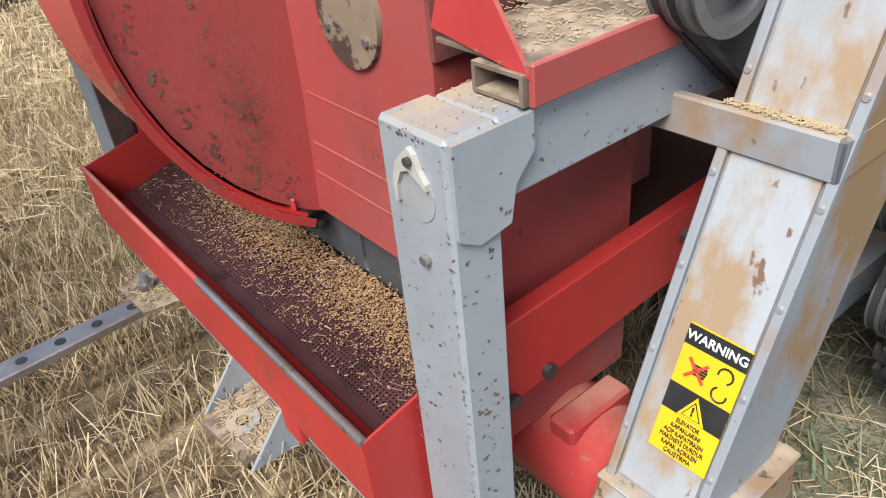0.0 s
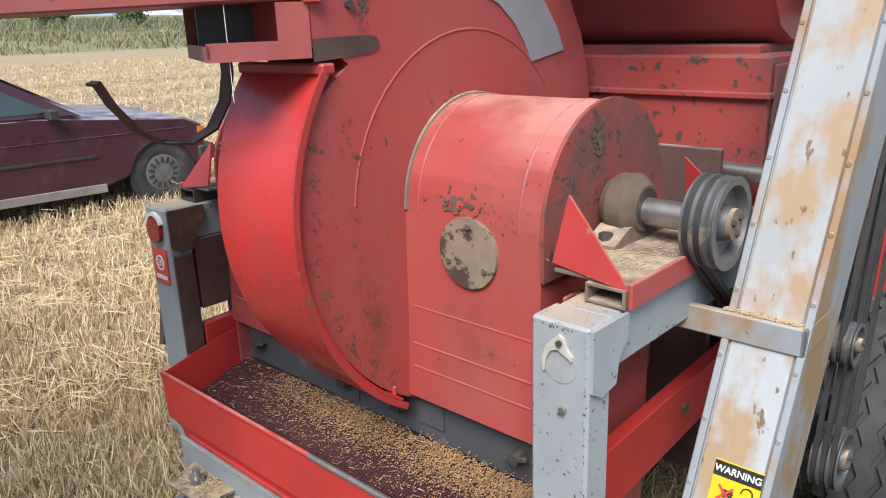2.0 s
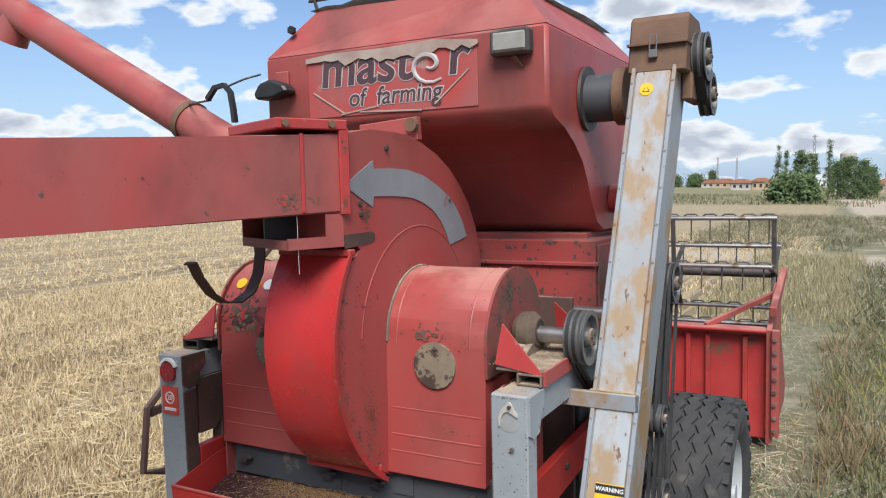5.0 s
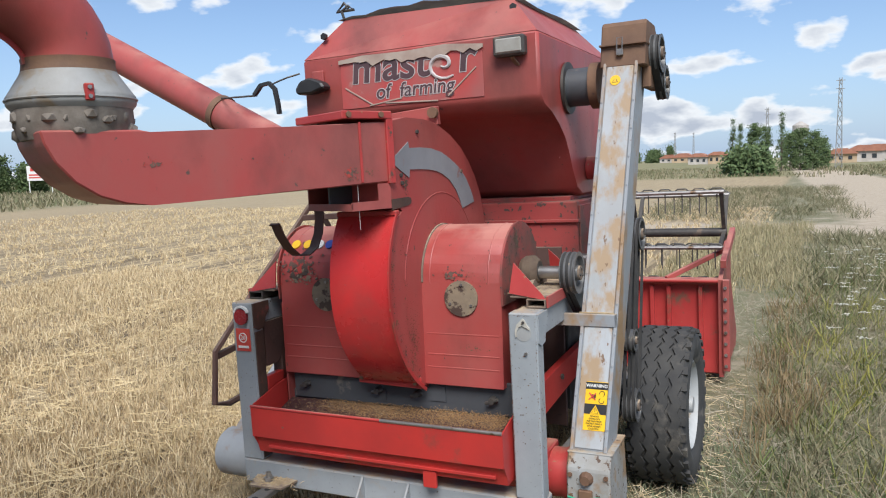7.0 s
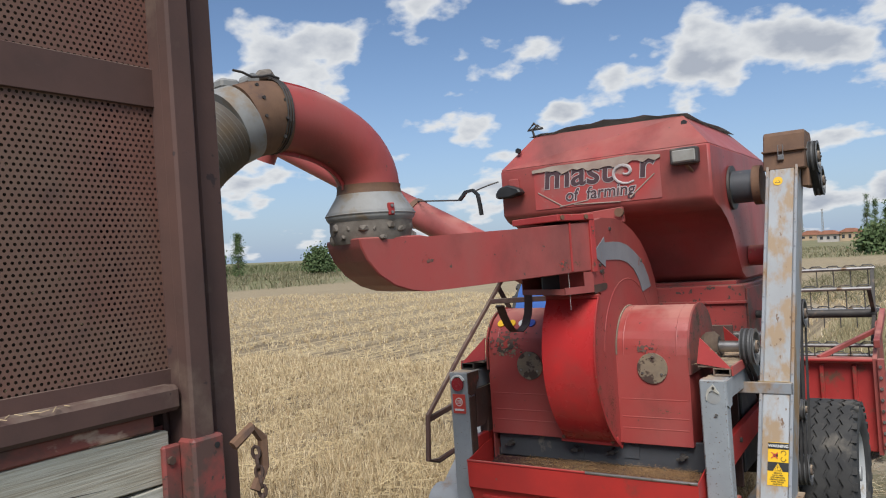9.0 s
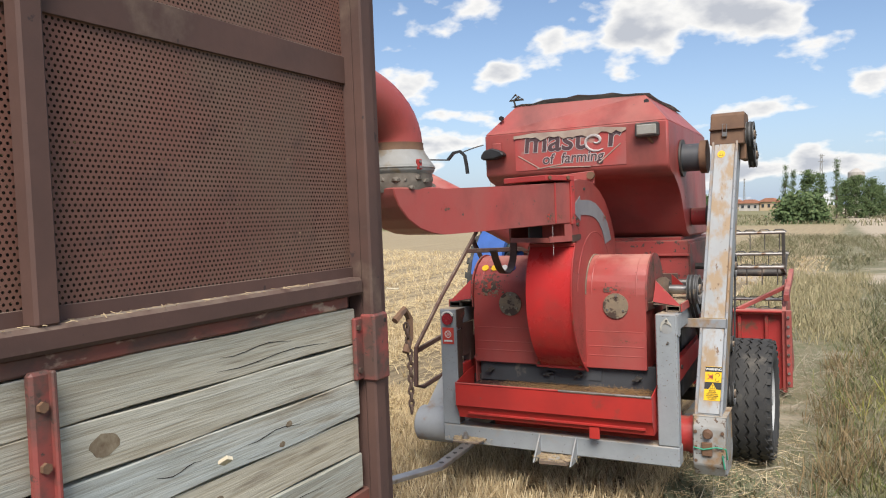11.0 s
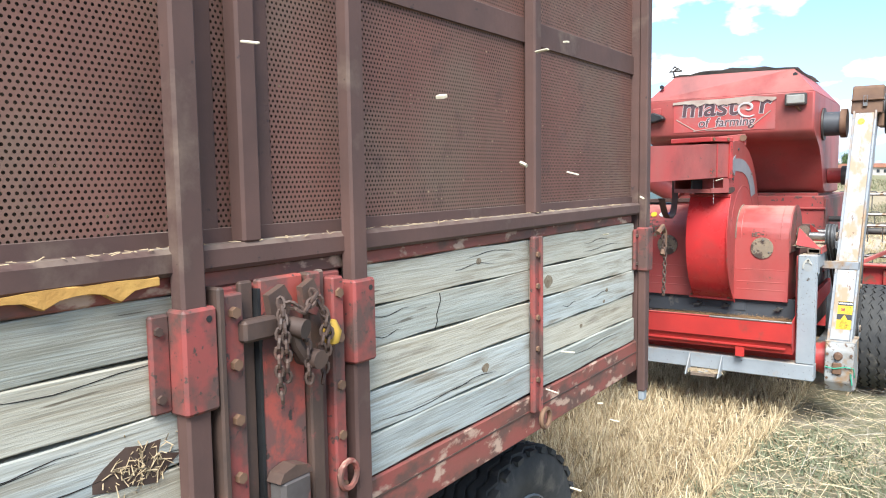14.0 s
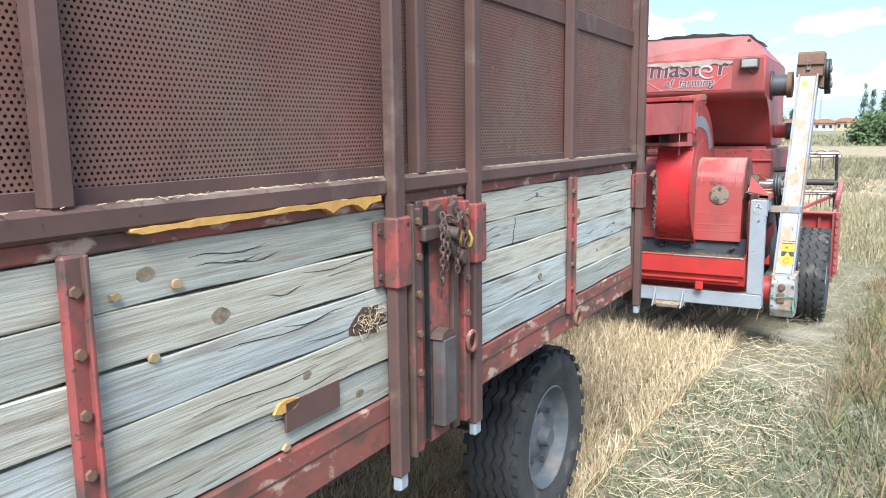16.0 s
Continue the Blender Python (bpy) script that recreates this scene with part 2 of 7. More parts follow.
def wood_material(base, other, stain):
    """Weathered board: clouds of grey and tan, long fine grain lines, cathedral figure, hairline splits, remains of red paint."""
    m = surface("weathered_plank", base, other, 9.0, 0.85, stain=stain, stain_scale=4, stain_edge=(0.42, 0.62),
                fleck=(0.30, 0.26, 0.20), fleck_scale=34, fleck_edge=(0.58, 0.72), vary=0.13, stretch=(1, 0.10, 1), bump=0.0)
    nt = m.node_tree
    n, l = nt.nodes, nt.links
    tc = n.new("ShaderNodeTexCoord")
    info = n.new("ShaderNodeObjectInfo")
    far = n.new("ShaderNodeMath")
    far.operation = "MULTIPLY"
    far.inputs[1].default_value = 37.0
    l.new(info.outputs["Random"], far.inputs[0])
    add = n.new("ShaderNodeVectorMath")
    l.new(tc.outputs["Object"], add.inputs[0])
    l.new(far.outputs[0], add.inputs[1])
    bsdf = n["Principled BSDF"]

    def lines(stretch, scale, detail, rough, distort):
        mp = n.new("ShaderNodeMapping")
        mp.inputs["Scale"].default_value = stretch
        l.new(add.outputs[0], mp.inputs[0])
        w = n.new("ShaderNodeTexNoise")
        w.inputs["Scale"].default_value, w.inputs["Detail"].default_value, w.inputs["Roughness"].default_value = scale, detail, rough
        w.inputs["Distortion"].default_value = distort
        l.new(mp.outputs[0], w.inputs["Vector"])
        return w.outputs["Fac"]

    def darken(src, fac, lo, hi, most, tint):
        r = n.new("ShaderNodeMapRange")
        r.inputs[1].default_value, r.inputs[2].default_value, r.inputs[3].default_value, r.inputs[4].default_value = lo, hi, most, 0.0
        l.new(fac, r.inputs[0])
        x = n.new("ShaderNodeMix")
        x.data_type, x.blend_type = "RGBA", "MULTIPLY"
        l.new(r.outputs[0], x.inputs[0])
        l.new(src, x.inputs[6])
        x.inputs[7].default_value = (*tint, 1)
        return x.outputs[2]

    fine = lines((1, 0.018, 1), 330.0, 4.0, 0.6, 0.15)
    broad = lines((1, 0.05, 1), 75.0, 5.0, 0.62, 0.5)
    split = lines((1, 0.030, 1), 120.0, 2.0, 0.4, 0.6)
    col = bsdf.inputs["Base Color"].links[0].from_socket
    col = darken(col, fine, 0.36, 0.56, 0.55, (0.55, 0.50, 0.43))
    col = darken(col, broad, 0.36, 0.52, 0.50, (0.60, 0.54, 0.45))
    col = darken(col, split, 0.255, 0.29, 0.75, (0.24, 0.19, 0.15))
    l.new(col, bsdf.inputs["Base Color"])
    b = n.new("ShaderNodeBump")
    b.inputs["Strength"].default_value, b.inputs["Distance"].default_value = 0.5, 0.002
    l.new(fine, b.inputs["Height"])
    c = n.new("ShaderNodeBump")
    c.inputs["Strength"].default_value, c.inputs["Distance"].default_value = 0.5, 0.003
    l.new(broad, c.inputs["Height"])
    l.new(b.outputs[0], c.inputs["Normal"])
    l.new(c.outputs[0], bsdf.inputs["Normal"])
    return m


WOODS = [wood_material((0.56, 0.52, 0.42), (0.46, 0.42, 0.33), (0.52, 0.51, 0.44)), wood_material((0.47, 0.48, 0.43), (0.38, 0.39, 0.34), (0.48, 0.44, 0.35)), wood_material((0.49, 0.52, 0.50), (0.41, 0.44, 0.42), (0.52, 0.49, 0.41))]


def perforated(name, pitch, hole, base):
    """Sheet steel with staggered punched holes, in the plane of y and z."""
    m = surface(name, base, tuple(c * 1.25 for c in base), 4.0, 0.72, stain=(0.165, 0.105, 0.075), stain_scale=2.4, stain_edge=(0.46, 0.70), fleck=(0.10, 0.055, 0.046), fleck_scale=14, fleck_edge=(0.58, 0.80), bump=0.1)
    nt = m.node_tree
    n, l = nt.nodes, nt.links
    tc = n.new("ShaderNodeTexCoord")

    def vec(op, a, b=None):
        v = n.new("ShaderNodeVectorMath")
        v.operation = op
        l.new(a, v.inputs[0])
        if b is not None:
            v.inputs[1].default_value = b
        return v.outputs["Value"] if op == "LENGTH" else v.outputs[0]

    gaps = []
    for shift in (0.0, 0.5):
        cell = vec("FRACTION", vec("ADD", vec("MULTIPLY", tc.outputs["Object"], (0, 1 / pitch, 1 / (pitch * 1.732))), (0.5, shift, shift)))
        gaps.append(vec("LENGTH", vec("MULTIPLY", vec("SUBTRACT", cell, (0.5, 0.5, 0.5)), (0, 1, 1.732))))
    low = n.new("ShaderNodeMath")
    low.operation = "MINIMUM"
    l.new(gaps[0], low.inputs[0])
    l.new(gaps[1], low.inputs[1])
    cut = n.new("ShaderNodeMath")
    cut.operation = "LESS_THAN"
    l.new(low.outputs[0], cut.inputs[0])
    cut.inputs[1].default_value = hole
    mix = n.new("ShaderNodeMixShader")
    l.new(cut.outputs[0], mix.inputs[0])
    l.new(n["Principled BSDF"].outputs[0], mix.inputs[1])
    l.new(n.new("ShaderNodeBsdfTransparent").outputs[0], mix.inputs[2])
    l.new(mix.outputs[0], n["Material Output"].inputs[0])
    return m


MESH = perforated("perforated_sheet", 0.0099, 0.245, (0.150, 0.068, 0.050))


# ---- mesh helpers ----
def part(name, bm, mat, parent=None, label="", smooth=False):
    """Links a bmesh as one mesh object, under a thing or a part."""
    bmesh.ops.recalc_face_normals(bm, faces=bm.faces)
    me = bpy.data.meshes.new(name)
    bm.to_mesh(me)
    bm.free()
    me.materials.append(mat)
    if smooth:
        me.polygons.foreach_set("use_smooth", [True] * len(me.polygons))
        me.set_sharp_from_angle(angle=radians(40))
    ob = new(name, me)
    ob.parent = parent
    if label:
        ob["label"] = label
    return ob


def box(x0, x1, y0, y1, z0, z1, bevel=0.004, bm=None):
    bm = bm or bmesh.new()
    got = bmesh.ops.create_cube(bm, size=1, matrix=Matrix.Translation(((x0 + x1) / 2, (y0 + y1) / 2, (z0 + z1) / 2)) @ Matrix.Diagonal((x1 - x0, y1 - y0, z1 - z0, 1)))
    if bevel:
        edges = {e for v in got["verts"] for e in v.link_edges}
        bmesh.ops.bevel(bm, geom=list(edges), offset=min(bevel, 0.3 * min(x1 - x0, y1 - y0, z1 - z0)), segments=1, affect="EDGES")
    return bm


def aligned(p0, p1):
    p0, p1 = Vector(p0), Vector(p1)
    return Matrix.Translation((p0 + p1) / 2) @ (p1 - p0).to_track_quat("Z", "Y").to_matrix().to_4x4(), (p1 - p0).length


def rod(p0, p1, r, r1=None, seg=20, bm=None, caps=True):
    bm = bm or bmesh.new()
    m, h = aligned(p0, p1)
    bmesh.ops.create_cone(bm, cap_ends=caps, segments=seg, radius1=r, radius2=r if r1 is None else r1, depth=h, matrix=m)
    return bm


def beam(p0, p1, w, h, bevel=0.003, bm=None, up=(0, 0, 1)):
    """A bar of section w by h between two points; h lies along up."""
    bm = bm or bmesh.new()
    p0, p1 = Vector(p0), Vector(p1)
    d = (p1 - p0).normalized()
    s = d.cross(Vector(up)).normalized()
    u = s.cross(d)
    m = Matrix(((s.x, u.x, d.x, 0), (s.y, u.y, d.y, 0), (s.z, u.z, d.z, 0), (0, 0, 0, 1)))
    got = bmesh.ops.create_cube(bm, size=1, matrix=Matrix.Translation((p0 + p1) / 2) @ m @ Matrix.Diagonal((w, h, (p1 - p0).length, 1)))
    if bevel:
        bmesh.ops.bevel(bm, geom=list({e for v in got["verts"] for e in v.link_edges}), offset=bevel, segments=1, affect="EDGES")
    return bm


def prism(outline, axis, lo, hi, bm=None, bevel=0.0):
    """An outline of (a, b) pushed along an axis: x takes (y, z), y takes (x, z), z takes (x, y)."""
    bm = bm or bmesh.new()

    def at(p, c):
        return {"x": (c, p[0], p[1]), "y": (p[0], c, p[1]), "z": (p[0], p[1], c)}[axis]

    a = [bm.verts.new(at(p, lo)) for p in outline]
    b = [bm.verts.new(at(p, hi)) for p in outline]
    bm.faces.new(a)
    bm.faces.new(b[::-1])
    k = len(a)
    for i in range(k):
        bm.faces.new((a[i], b[i], b[(i + 1) % k], a[(i + 1) % k]))
    if bevel:
        bmesh.ops.bevel(bm, geom=list({e for v in a + b for e in v.link_edges}), offset=bevel, segments=1, affect="EDGES")
    return bm


def sweep(points, radii, seg=20, bm=None, caps=True):
    """A round tube along points, one radius a point."""
    bm = bm or bmesh.new()
    pts = [Vector(p) for p in points]
    rings, side = [], None
    for i, p in enumerate(pts):
        d = (pts[min(i + 1, len(pts) - 1)] - pts[max(i - 1, 0)]).normalized()
        if side is None:
            side = d.orthogonal().normalized()
        side = (side - d * side.dot(d)).normalized()
        other = d.cross(side)
        r = radii[i] if isinstance(radii, (list, tuple)) else radii
        rings.append([bm.verts.new(p + (side * math.cos(6.28318 * k / seg) + other * math.sin(6.28318 * k / seg)) * r) for k in range(seg)])
    for a, b in zip(rings, rings[1:]):
        for k in range(seg):
            bm.faces.new((a[k], a[(k + 1) % seg], b[(k + 1) % seg], b[k]))
    if caps:
        bm.faces.new(rings[0][::-1])
        bm.faces.new(rings[-1])
    return bm


def ribbon(points, width_axis, lo, hi, thick=0.006, bm=None):
    """A bent flat strip: points (a, b) along the plane square to width_axis."""
    n = len(points)
    inner = []
    for i, p in enumerate(points):
        a, b = Vector(points[max(i - 1, 0)]), Vector(points[min(i + 1, n - 1)])
        d = (b - a).normalized()
        inner.append((p[0] - d.y * thick, p[1] + d.x * thick))
    bm = bm or bmesh.new()

    def at(p, c):
        return {"x": (c, p[0], p[1]), "y": (p[0], c, p[1]), "z": (p[0], p[1], c)}[width_axis]

    rows = [[bm.verts.new(at(p, c)) for c in (lo, hi)] for p in points]
    rows2 = [[bm.verts.new(at(p, c)) for c in (lo, hi)] for p in inner]
    for i in range(n - 1):
        bm.faces.new((rows[i][0], rows[i][1], rows[i + 1][1], rows[i + 1][0]))
        bm.faces.new((rows2[i][1], rows2[i][0], rows2[i + 1][0], rows2[i + 1][1]))
        for s in (0, 1):
            bm.faces.new((rows[i][s], rows[i + 1][s], rows2[i + 1][s], rows2[i][s]))
    for i in (0, n - 1):
        bm.faces.new((rows[i][0], rows[i][1], rows2[i][1], rows2[i][0]))
    return bm


def arc(cy, cz, r, a0, a1, n):
    """Points of a circle; 0 degrees is ahead (+), 90 up."""
    return [(cy + r * math.cos(radians(a0 + (a1 - a0) * i / n)), cz + r * math.sin(radians(a0 + (a1 - a0) * i / n))) for i in range(n + 1)]


def lettering(name, text, size, m, mat, parent, label="", shear=0.0, bold=0.0, squeeze=1.0):
    cu = bpy.data.curves.new(name, "FONT")
    cu.body, cu.size, cu.extrude, cu.shear, cu.offset, cu.align_x, cu.align_y = text, size, 0.0006, shear, bold, "CENTER", "CENTER"
    tmp = bpy.data.objects.new(name, cu)
    scene.collection.objects.link(tmp)
    me = bpy.data.meshes.new_from_object(tmp.evaluated_get(bpy.context.evaluated_depsgraph_get()))
    bpy.data.objects.remove(tmp)
    me.transform(Matrix.Diagonal((squeeze, 1, 1, 1)))
    me.transform(m)
    me.materials.clear()
    me.materials.append(mat)
    ob = new(name, me)
    ob.parent = parent
    if label:
        ob["label"] = label
    return ob


def bolts(name, places, axis, r, parent, mat=None):
    for p in places:
        d = {"x": Vector((1, 0, 0)), "y": Vector((0, -1, 0)), "z": Vector((0, 0, 1))}[axis]
        part(name, rod(Vector(p) - d * 0.003, Vector(p) + d * r * 0.8, r, seg=6), mat or DARK, parent)


def turned(things, m):
    """Turns meshes that were built straight into place, parts and all."""
    for ob in things:
        ob.data.transform(m)
        turned(ob.children, m)


def about(x, y, degrees):
    return Matrix.Translation((x, y, 0)) @ Matrix.Rotation(radians(degrees), 4, "Z") @ Matrix.Translation((-x, -y, 0))


def empty(name, label, category, group=""):
    e = new(name)
    e.empty_display_size = 0.1
    return tagged(e, label, category, group)


# ---- the harvester: x to its right, y ahead, z up, all from its rear right post ----
combine = empty("combine_harvester", "red and grey towed combine harvester with dusty worn paint on stubble", "harvester")
AX_Y, AX_Z = 0.34, 1.185  # the blower's shaft


def post_with_cap(x0, x1):
    bm = box(x0, x1, 0.0, 0.066, 0.43, 1.104, 0.005)
    return bm


right_post = part("rear_post", post_with_cap(0.0, 0.104), GREY, combine, "chipped grey square steel post")
left_post = part("rear_post", post_with_cap(-1.238, -1.134), GREY, combine, "chipped grey square steel post")
part("cross_beam", box(-1.238, 0.104, 0.0, 0.10, 0.325, 0.428, 0.006), GREY, combine, "grey square steel rear cross beam")
for sx in (0, 1):
    x0 = 0.004 if sx == 0 else -1.234
    part("side_rail", box(x0, x0 + 0.096, 0.066, 1.35, 1.010, 1.102, 0.005), GREY, combine, "grey side rail with dust")
    part("lower_rail", box(x0, x0 + 0.096, 0.1 if sx else 0.50, 2.2, 0.33, 0.424, 0.005), GREY, combine)
    gx = 0.104 if sx == 0 else -1.134
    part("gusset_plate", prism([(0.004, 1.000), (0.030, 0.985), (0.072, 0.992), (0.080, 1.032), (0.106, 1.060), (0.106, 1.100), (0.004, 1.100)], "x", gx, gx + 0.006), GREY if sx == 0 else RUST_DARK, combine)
part("front_post", box(0.004, 0.10, 1.25, 1.35, 0.43, 1.010), GREY, combine)
part("front_post", box(-1.234, -1.138, 1.25, 1.35, 0.43, 1.010), GREY, combine)
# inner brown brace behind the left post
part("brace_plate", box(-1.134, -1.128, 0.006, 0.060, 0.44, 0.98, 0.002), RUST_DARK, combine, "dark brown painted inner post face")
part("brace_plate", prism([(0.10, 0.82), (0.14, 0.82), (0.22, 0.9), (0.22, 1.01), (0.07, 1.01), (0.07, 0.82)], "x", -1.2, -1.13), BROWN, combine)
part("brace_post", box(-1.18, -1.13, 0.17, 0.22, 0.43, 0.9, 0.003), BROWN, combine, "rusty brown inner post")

# marks on the posts
reflector = part("reflector", rod((-1.186, 0.0, 1.045), (-1.186, -0.012, 1.045), 0.033, seg=28), REFLECTOR, left_post, "cracked dark red round reflector", True)
part("hook", ribbon(arc(-1.186, 1.052, 0.041, 20, 160, 10), "y", -0.010, 0.0, 0.009), WHITE, left_post, "white plastic reflector clip")
part("hook", prism([(0.026, 1.020), (0.030, 1.020), (0.032, 1.040), (0.040, 1.056), (0.052, 1.061), (0.070, 1.052), (0.078, 1.047), (0.078, 1.054), (0.068, 1.066), (0.062, 1.080), (0.054, 1.086), (0.046, 1.078), (0.032, 1.064), (0.025, 1.042)], "y", -0.006, 0.001),
     OLD_WHITE, right_post, "broken white plastic reflector clip")
part("reflector_mark", rod((0.055, 0.0015, 1.034), (0.055, -0.0012, 1.034), 0.029, seg=24), surface("bare_grey_mark", (0.33, 0.34, 0.34), (0.28, 0.28, 0.27), 20, 0.6, bump=0.1), right_post, "paler round mark left by a lost reflector")
part("screw", rod((0.057, -0.006, 1.073), (0.057, -0.011, 1.073), 0.005, seg=8), DARK, right_post)
part("screw", rod((0.062, 0.002, 0.962), (0.062, -0.008, 0.962), 0.006, seg=8), STEEL, right_post)
speed = part("speed_sticker", box(-1.222, -1.150, -0.0035, 0.001, 0.90, 0.995, 0), STICKER_RED, left_post, "red and white 20 speed sticker")
part("sticker_ring", ribbon(arc(-1.186, 0.957, 0.021, 0, 360, 20), "y", -0.0052, -0.003, 0.004), WHITE, speed)
lettering("sticker_number", "20", 0.026, pose(-1.186, -0.0045, 0.957, 90, 0, 0), WHITE, speed)
part("sticker_line", box(-1.213, -1.159, -0.005, -0.003, 0.913, 0.923, 0), WHITE, speed)

# --- blower: fan scroll, two drums, hood ---
R = 0.462
scroll_side = [(0.08, 1.812), (0.22, 1.810), (0.30, 1.803), (0.37, 1.790), (0.47, 1.752), (0.57, 1.700), (0.65, 1.642), (0.71, 1.578), (0.76, 1.50), (0.795, 1.40)] + arc(AX_Y, AX_Z, 0.478, 8, -90, 8) + arc(AX_Y, AX_Z, R, -98, -211, 14) + [(0.02, 1.47), (-0.02, 1.50), (-0.065, 1.50), (-0.065, 1.795)]
fan = part("fan_scroll", prism(scroll_side, "x", -0.636, -0.402, bevel=0.004), RED, combine, "red sheet steel blower scroll with rubbed paint", True)
# raised rear skin and its turned edge
part("rim_skin", ribbon(arc(AX_Y, AX_Z, R + 0.010, -122, -216, 24), "x", -0.644, -0.392, -0.006), RED_SHEEN, fan, "curved red blower skin, brightened as if lit", True)
part("seam", ribbon(arc(AX_Y, AX_Z, R + 0.011, -120, -215, 24), "x", -0.392, -0.386, 0.013), RED_RUSTY, fan, "rusty welded seam", True)
part("hinge_strip", box(-0.646, -0.39, -0.055, -0.025, 1.455, 1.475, 0.004), RED_RUSTY, fan)
part("lip_bracket", beam((-0.675, 0.075, 0.806), (-0.395, 0.075, 0.800), 0.006, 0.045, 0.002), RED_RUSTY, fan, "faded red bolted lip")
bolts("bolt", [(-0.66, 0.070, 0.806), (-0.42, 0.070, 0.80)], "y", 0.009, fan, RUST)
# ring pressed into the side of the scroll
part("pressed_ring", sweep([(-0.4035, a, b) for a, b in arc(AX_Y, AX_Z, 0.335, -60, 175, 30)], 0.0034, 8), RED, fan, "", True)
# flat dark shape painting the shadowed gap under the throat, not carved
part("throat_slot", prism([(-0.062, 1.478), (0.062, 1.486), (0.082, 1.492), (0.088, 1.503), (0.082, 1.514), (0.062, 1.518), (-0.062, 1.516)], "x", -0.4019, -0.3995), RUST_DARK, fan)
bolts("bolt", [(-0.40, 0.015, 1.60), (-0.40, 0.02, 1.57), (-0.40, 0.55, 1.60), (-0.40, 0.16, 1.76)], "x", 0.008, fan, DARK)
# swept arrow: shaft of an arc with a head pointing back
outer = [(0.679, 1.462), (0.649, 1.515), (0.600, 1.570), (0.534, 1.617), (0.451, 1.654), (0.369, 1.682), (0.279, 1.697), (0.184, 1.701), (0.089, 1.699)]
inner = [(0.549, 1.442), (0.524, 1.485), (0.488, 1.527), (0.434, 1.567), (0.368, 1.594), (0.314, 1.607), (0.257, 1.614), (0.174, 1.618), (0.086, 1.619)]
head = [(0.085, 1.722), (-0.059, 1.651), (0.079, 1.588)]
part("arrow", prism(outer + head + inner[::-1], "x", -0.4015, -0.3985), ARROW, fan, "faded grey painted curved arrow")


def drum(x0, x1, sign):
    """Half-round hood over a box that narrows to the strip below."""
    prof = arc(AX_Y, AX_Z, 0.205, 0, 180, 18) + [(0.132, 1.10), (0.130, 0.98), (0.118, 0.785), (0.55, 0.785), (0.545, 1.1)]
    ob = part("drum_housing", prism(prof, "x", x0, x1, bevel=0.003), RED, combine, "red half-round drum housing with scratches", True)
    for z, y in ((0.985, 0.127), (0.905, 0.122), (0.855, 0.119)):
        part("pressed_rib", beam((x0 + 0.012, y + 0.0052, z), (x1 - 0.012, y + 0.0052, z), 0.006, 0.009, 0.0025), RED, ob)
    inset = x1 - 0.05 if sign > 0 else x0 + 0.05
    root = x0 + 0.035 if sign > 0 else x1 - 0.035
    for xx, rr in ((inset, 0.2030), (root, 0.2035)):
        part("pressed_ring", sweep([(xx, a, b) for a, b in arc(AX_Y, AX_Z, rr, 0, 182, 24)], 0.0036, 6), RED, ob, "", True)
    return ob


right_drum = drum(-0.402, -0.075, 1)
left_drum = drum(-1.075, -0.636, -1)
for ob, x in ((right_drum, -0.235), (left_drum, -0.845)):
    plate = part("cover_plate", rod((x, 0.134, 1.125), (x, 0.124, 1.125), 0.068, seg=36), BARE, ob, "round inspection plate with flaked paint", True)
    bolts("bolt", [(x - 0.045, 0.124, 1.105), (x + 0.042, 0.124, 1.10), (x + 0.005, 0.124, 1.178)], "y", 0.006, plate, STEEL)
# worn patches where the paint has gone
STAIN = surface("bare_worn_patch", (0.085, 0.055, 0.045), (0.14, 0.08, 0.06), 20.0, 0.75, fleck=(0.40, 0.05, 0.04), fleck_scale=55, fleck_edge=(0.52, 0.56), bump=0.2)


def wear(parent, centre, spread, count, axis, seed, size=(0.002, 0.010), mat=None, wrap=None, label="paint worn to bare metal"):
    """Chips and scuffs of bare metal gathered round a place, in one part."""
    rng = random.Random(seed)
    bm = bmesh.new()
    for k in range(count):
        lift = 0.00003 * k
        a0, b0 = rng.gauss(0, spread[0]), rng.gauss(0, spread[1])
        r0 = rng.uniform(*size) * max(0.35, 1.1 - 0.45 * (abs(a0) / spread[0] + abs(b0) / spread[1]))
        stretch, n = rng.uniform(0.6, 1.8), 9
        vs = []
        for i in range(n):
            r = r0 * rng.uniform(0.6, 1.1)
            a, b = a0 + math.cos(6.28318 * i / n) * r * stretch, b0 + math.sin(6.28318 * i / n) * r
            if wrap:
                ang = (centre[2] + b) / wrap
                v = (centre[0] + a, AX_Y - (wrap + lift) * math.cos(ang), AX_Z + (wrap + lift) * math.sin(ang))
            elif axis == "x":
                v = (centre[0] + lift, centre[1] + a, centre[2] + b)
            else:
                v = (centre[0] + a, centre[1] - lift, centre[2] + b)
            vs.append(bm.verts.new(v))
        bm.faces.new(vs)
    return tagged(part("paint_wear", bm, mat or STAIN, parent, label), kind="stuff")


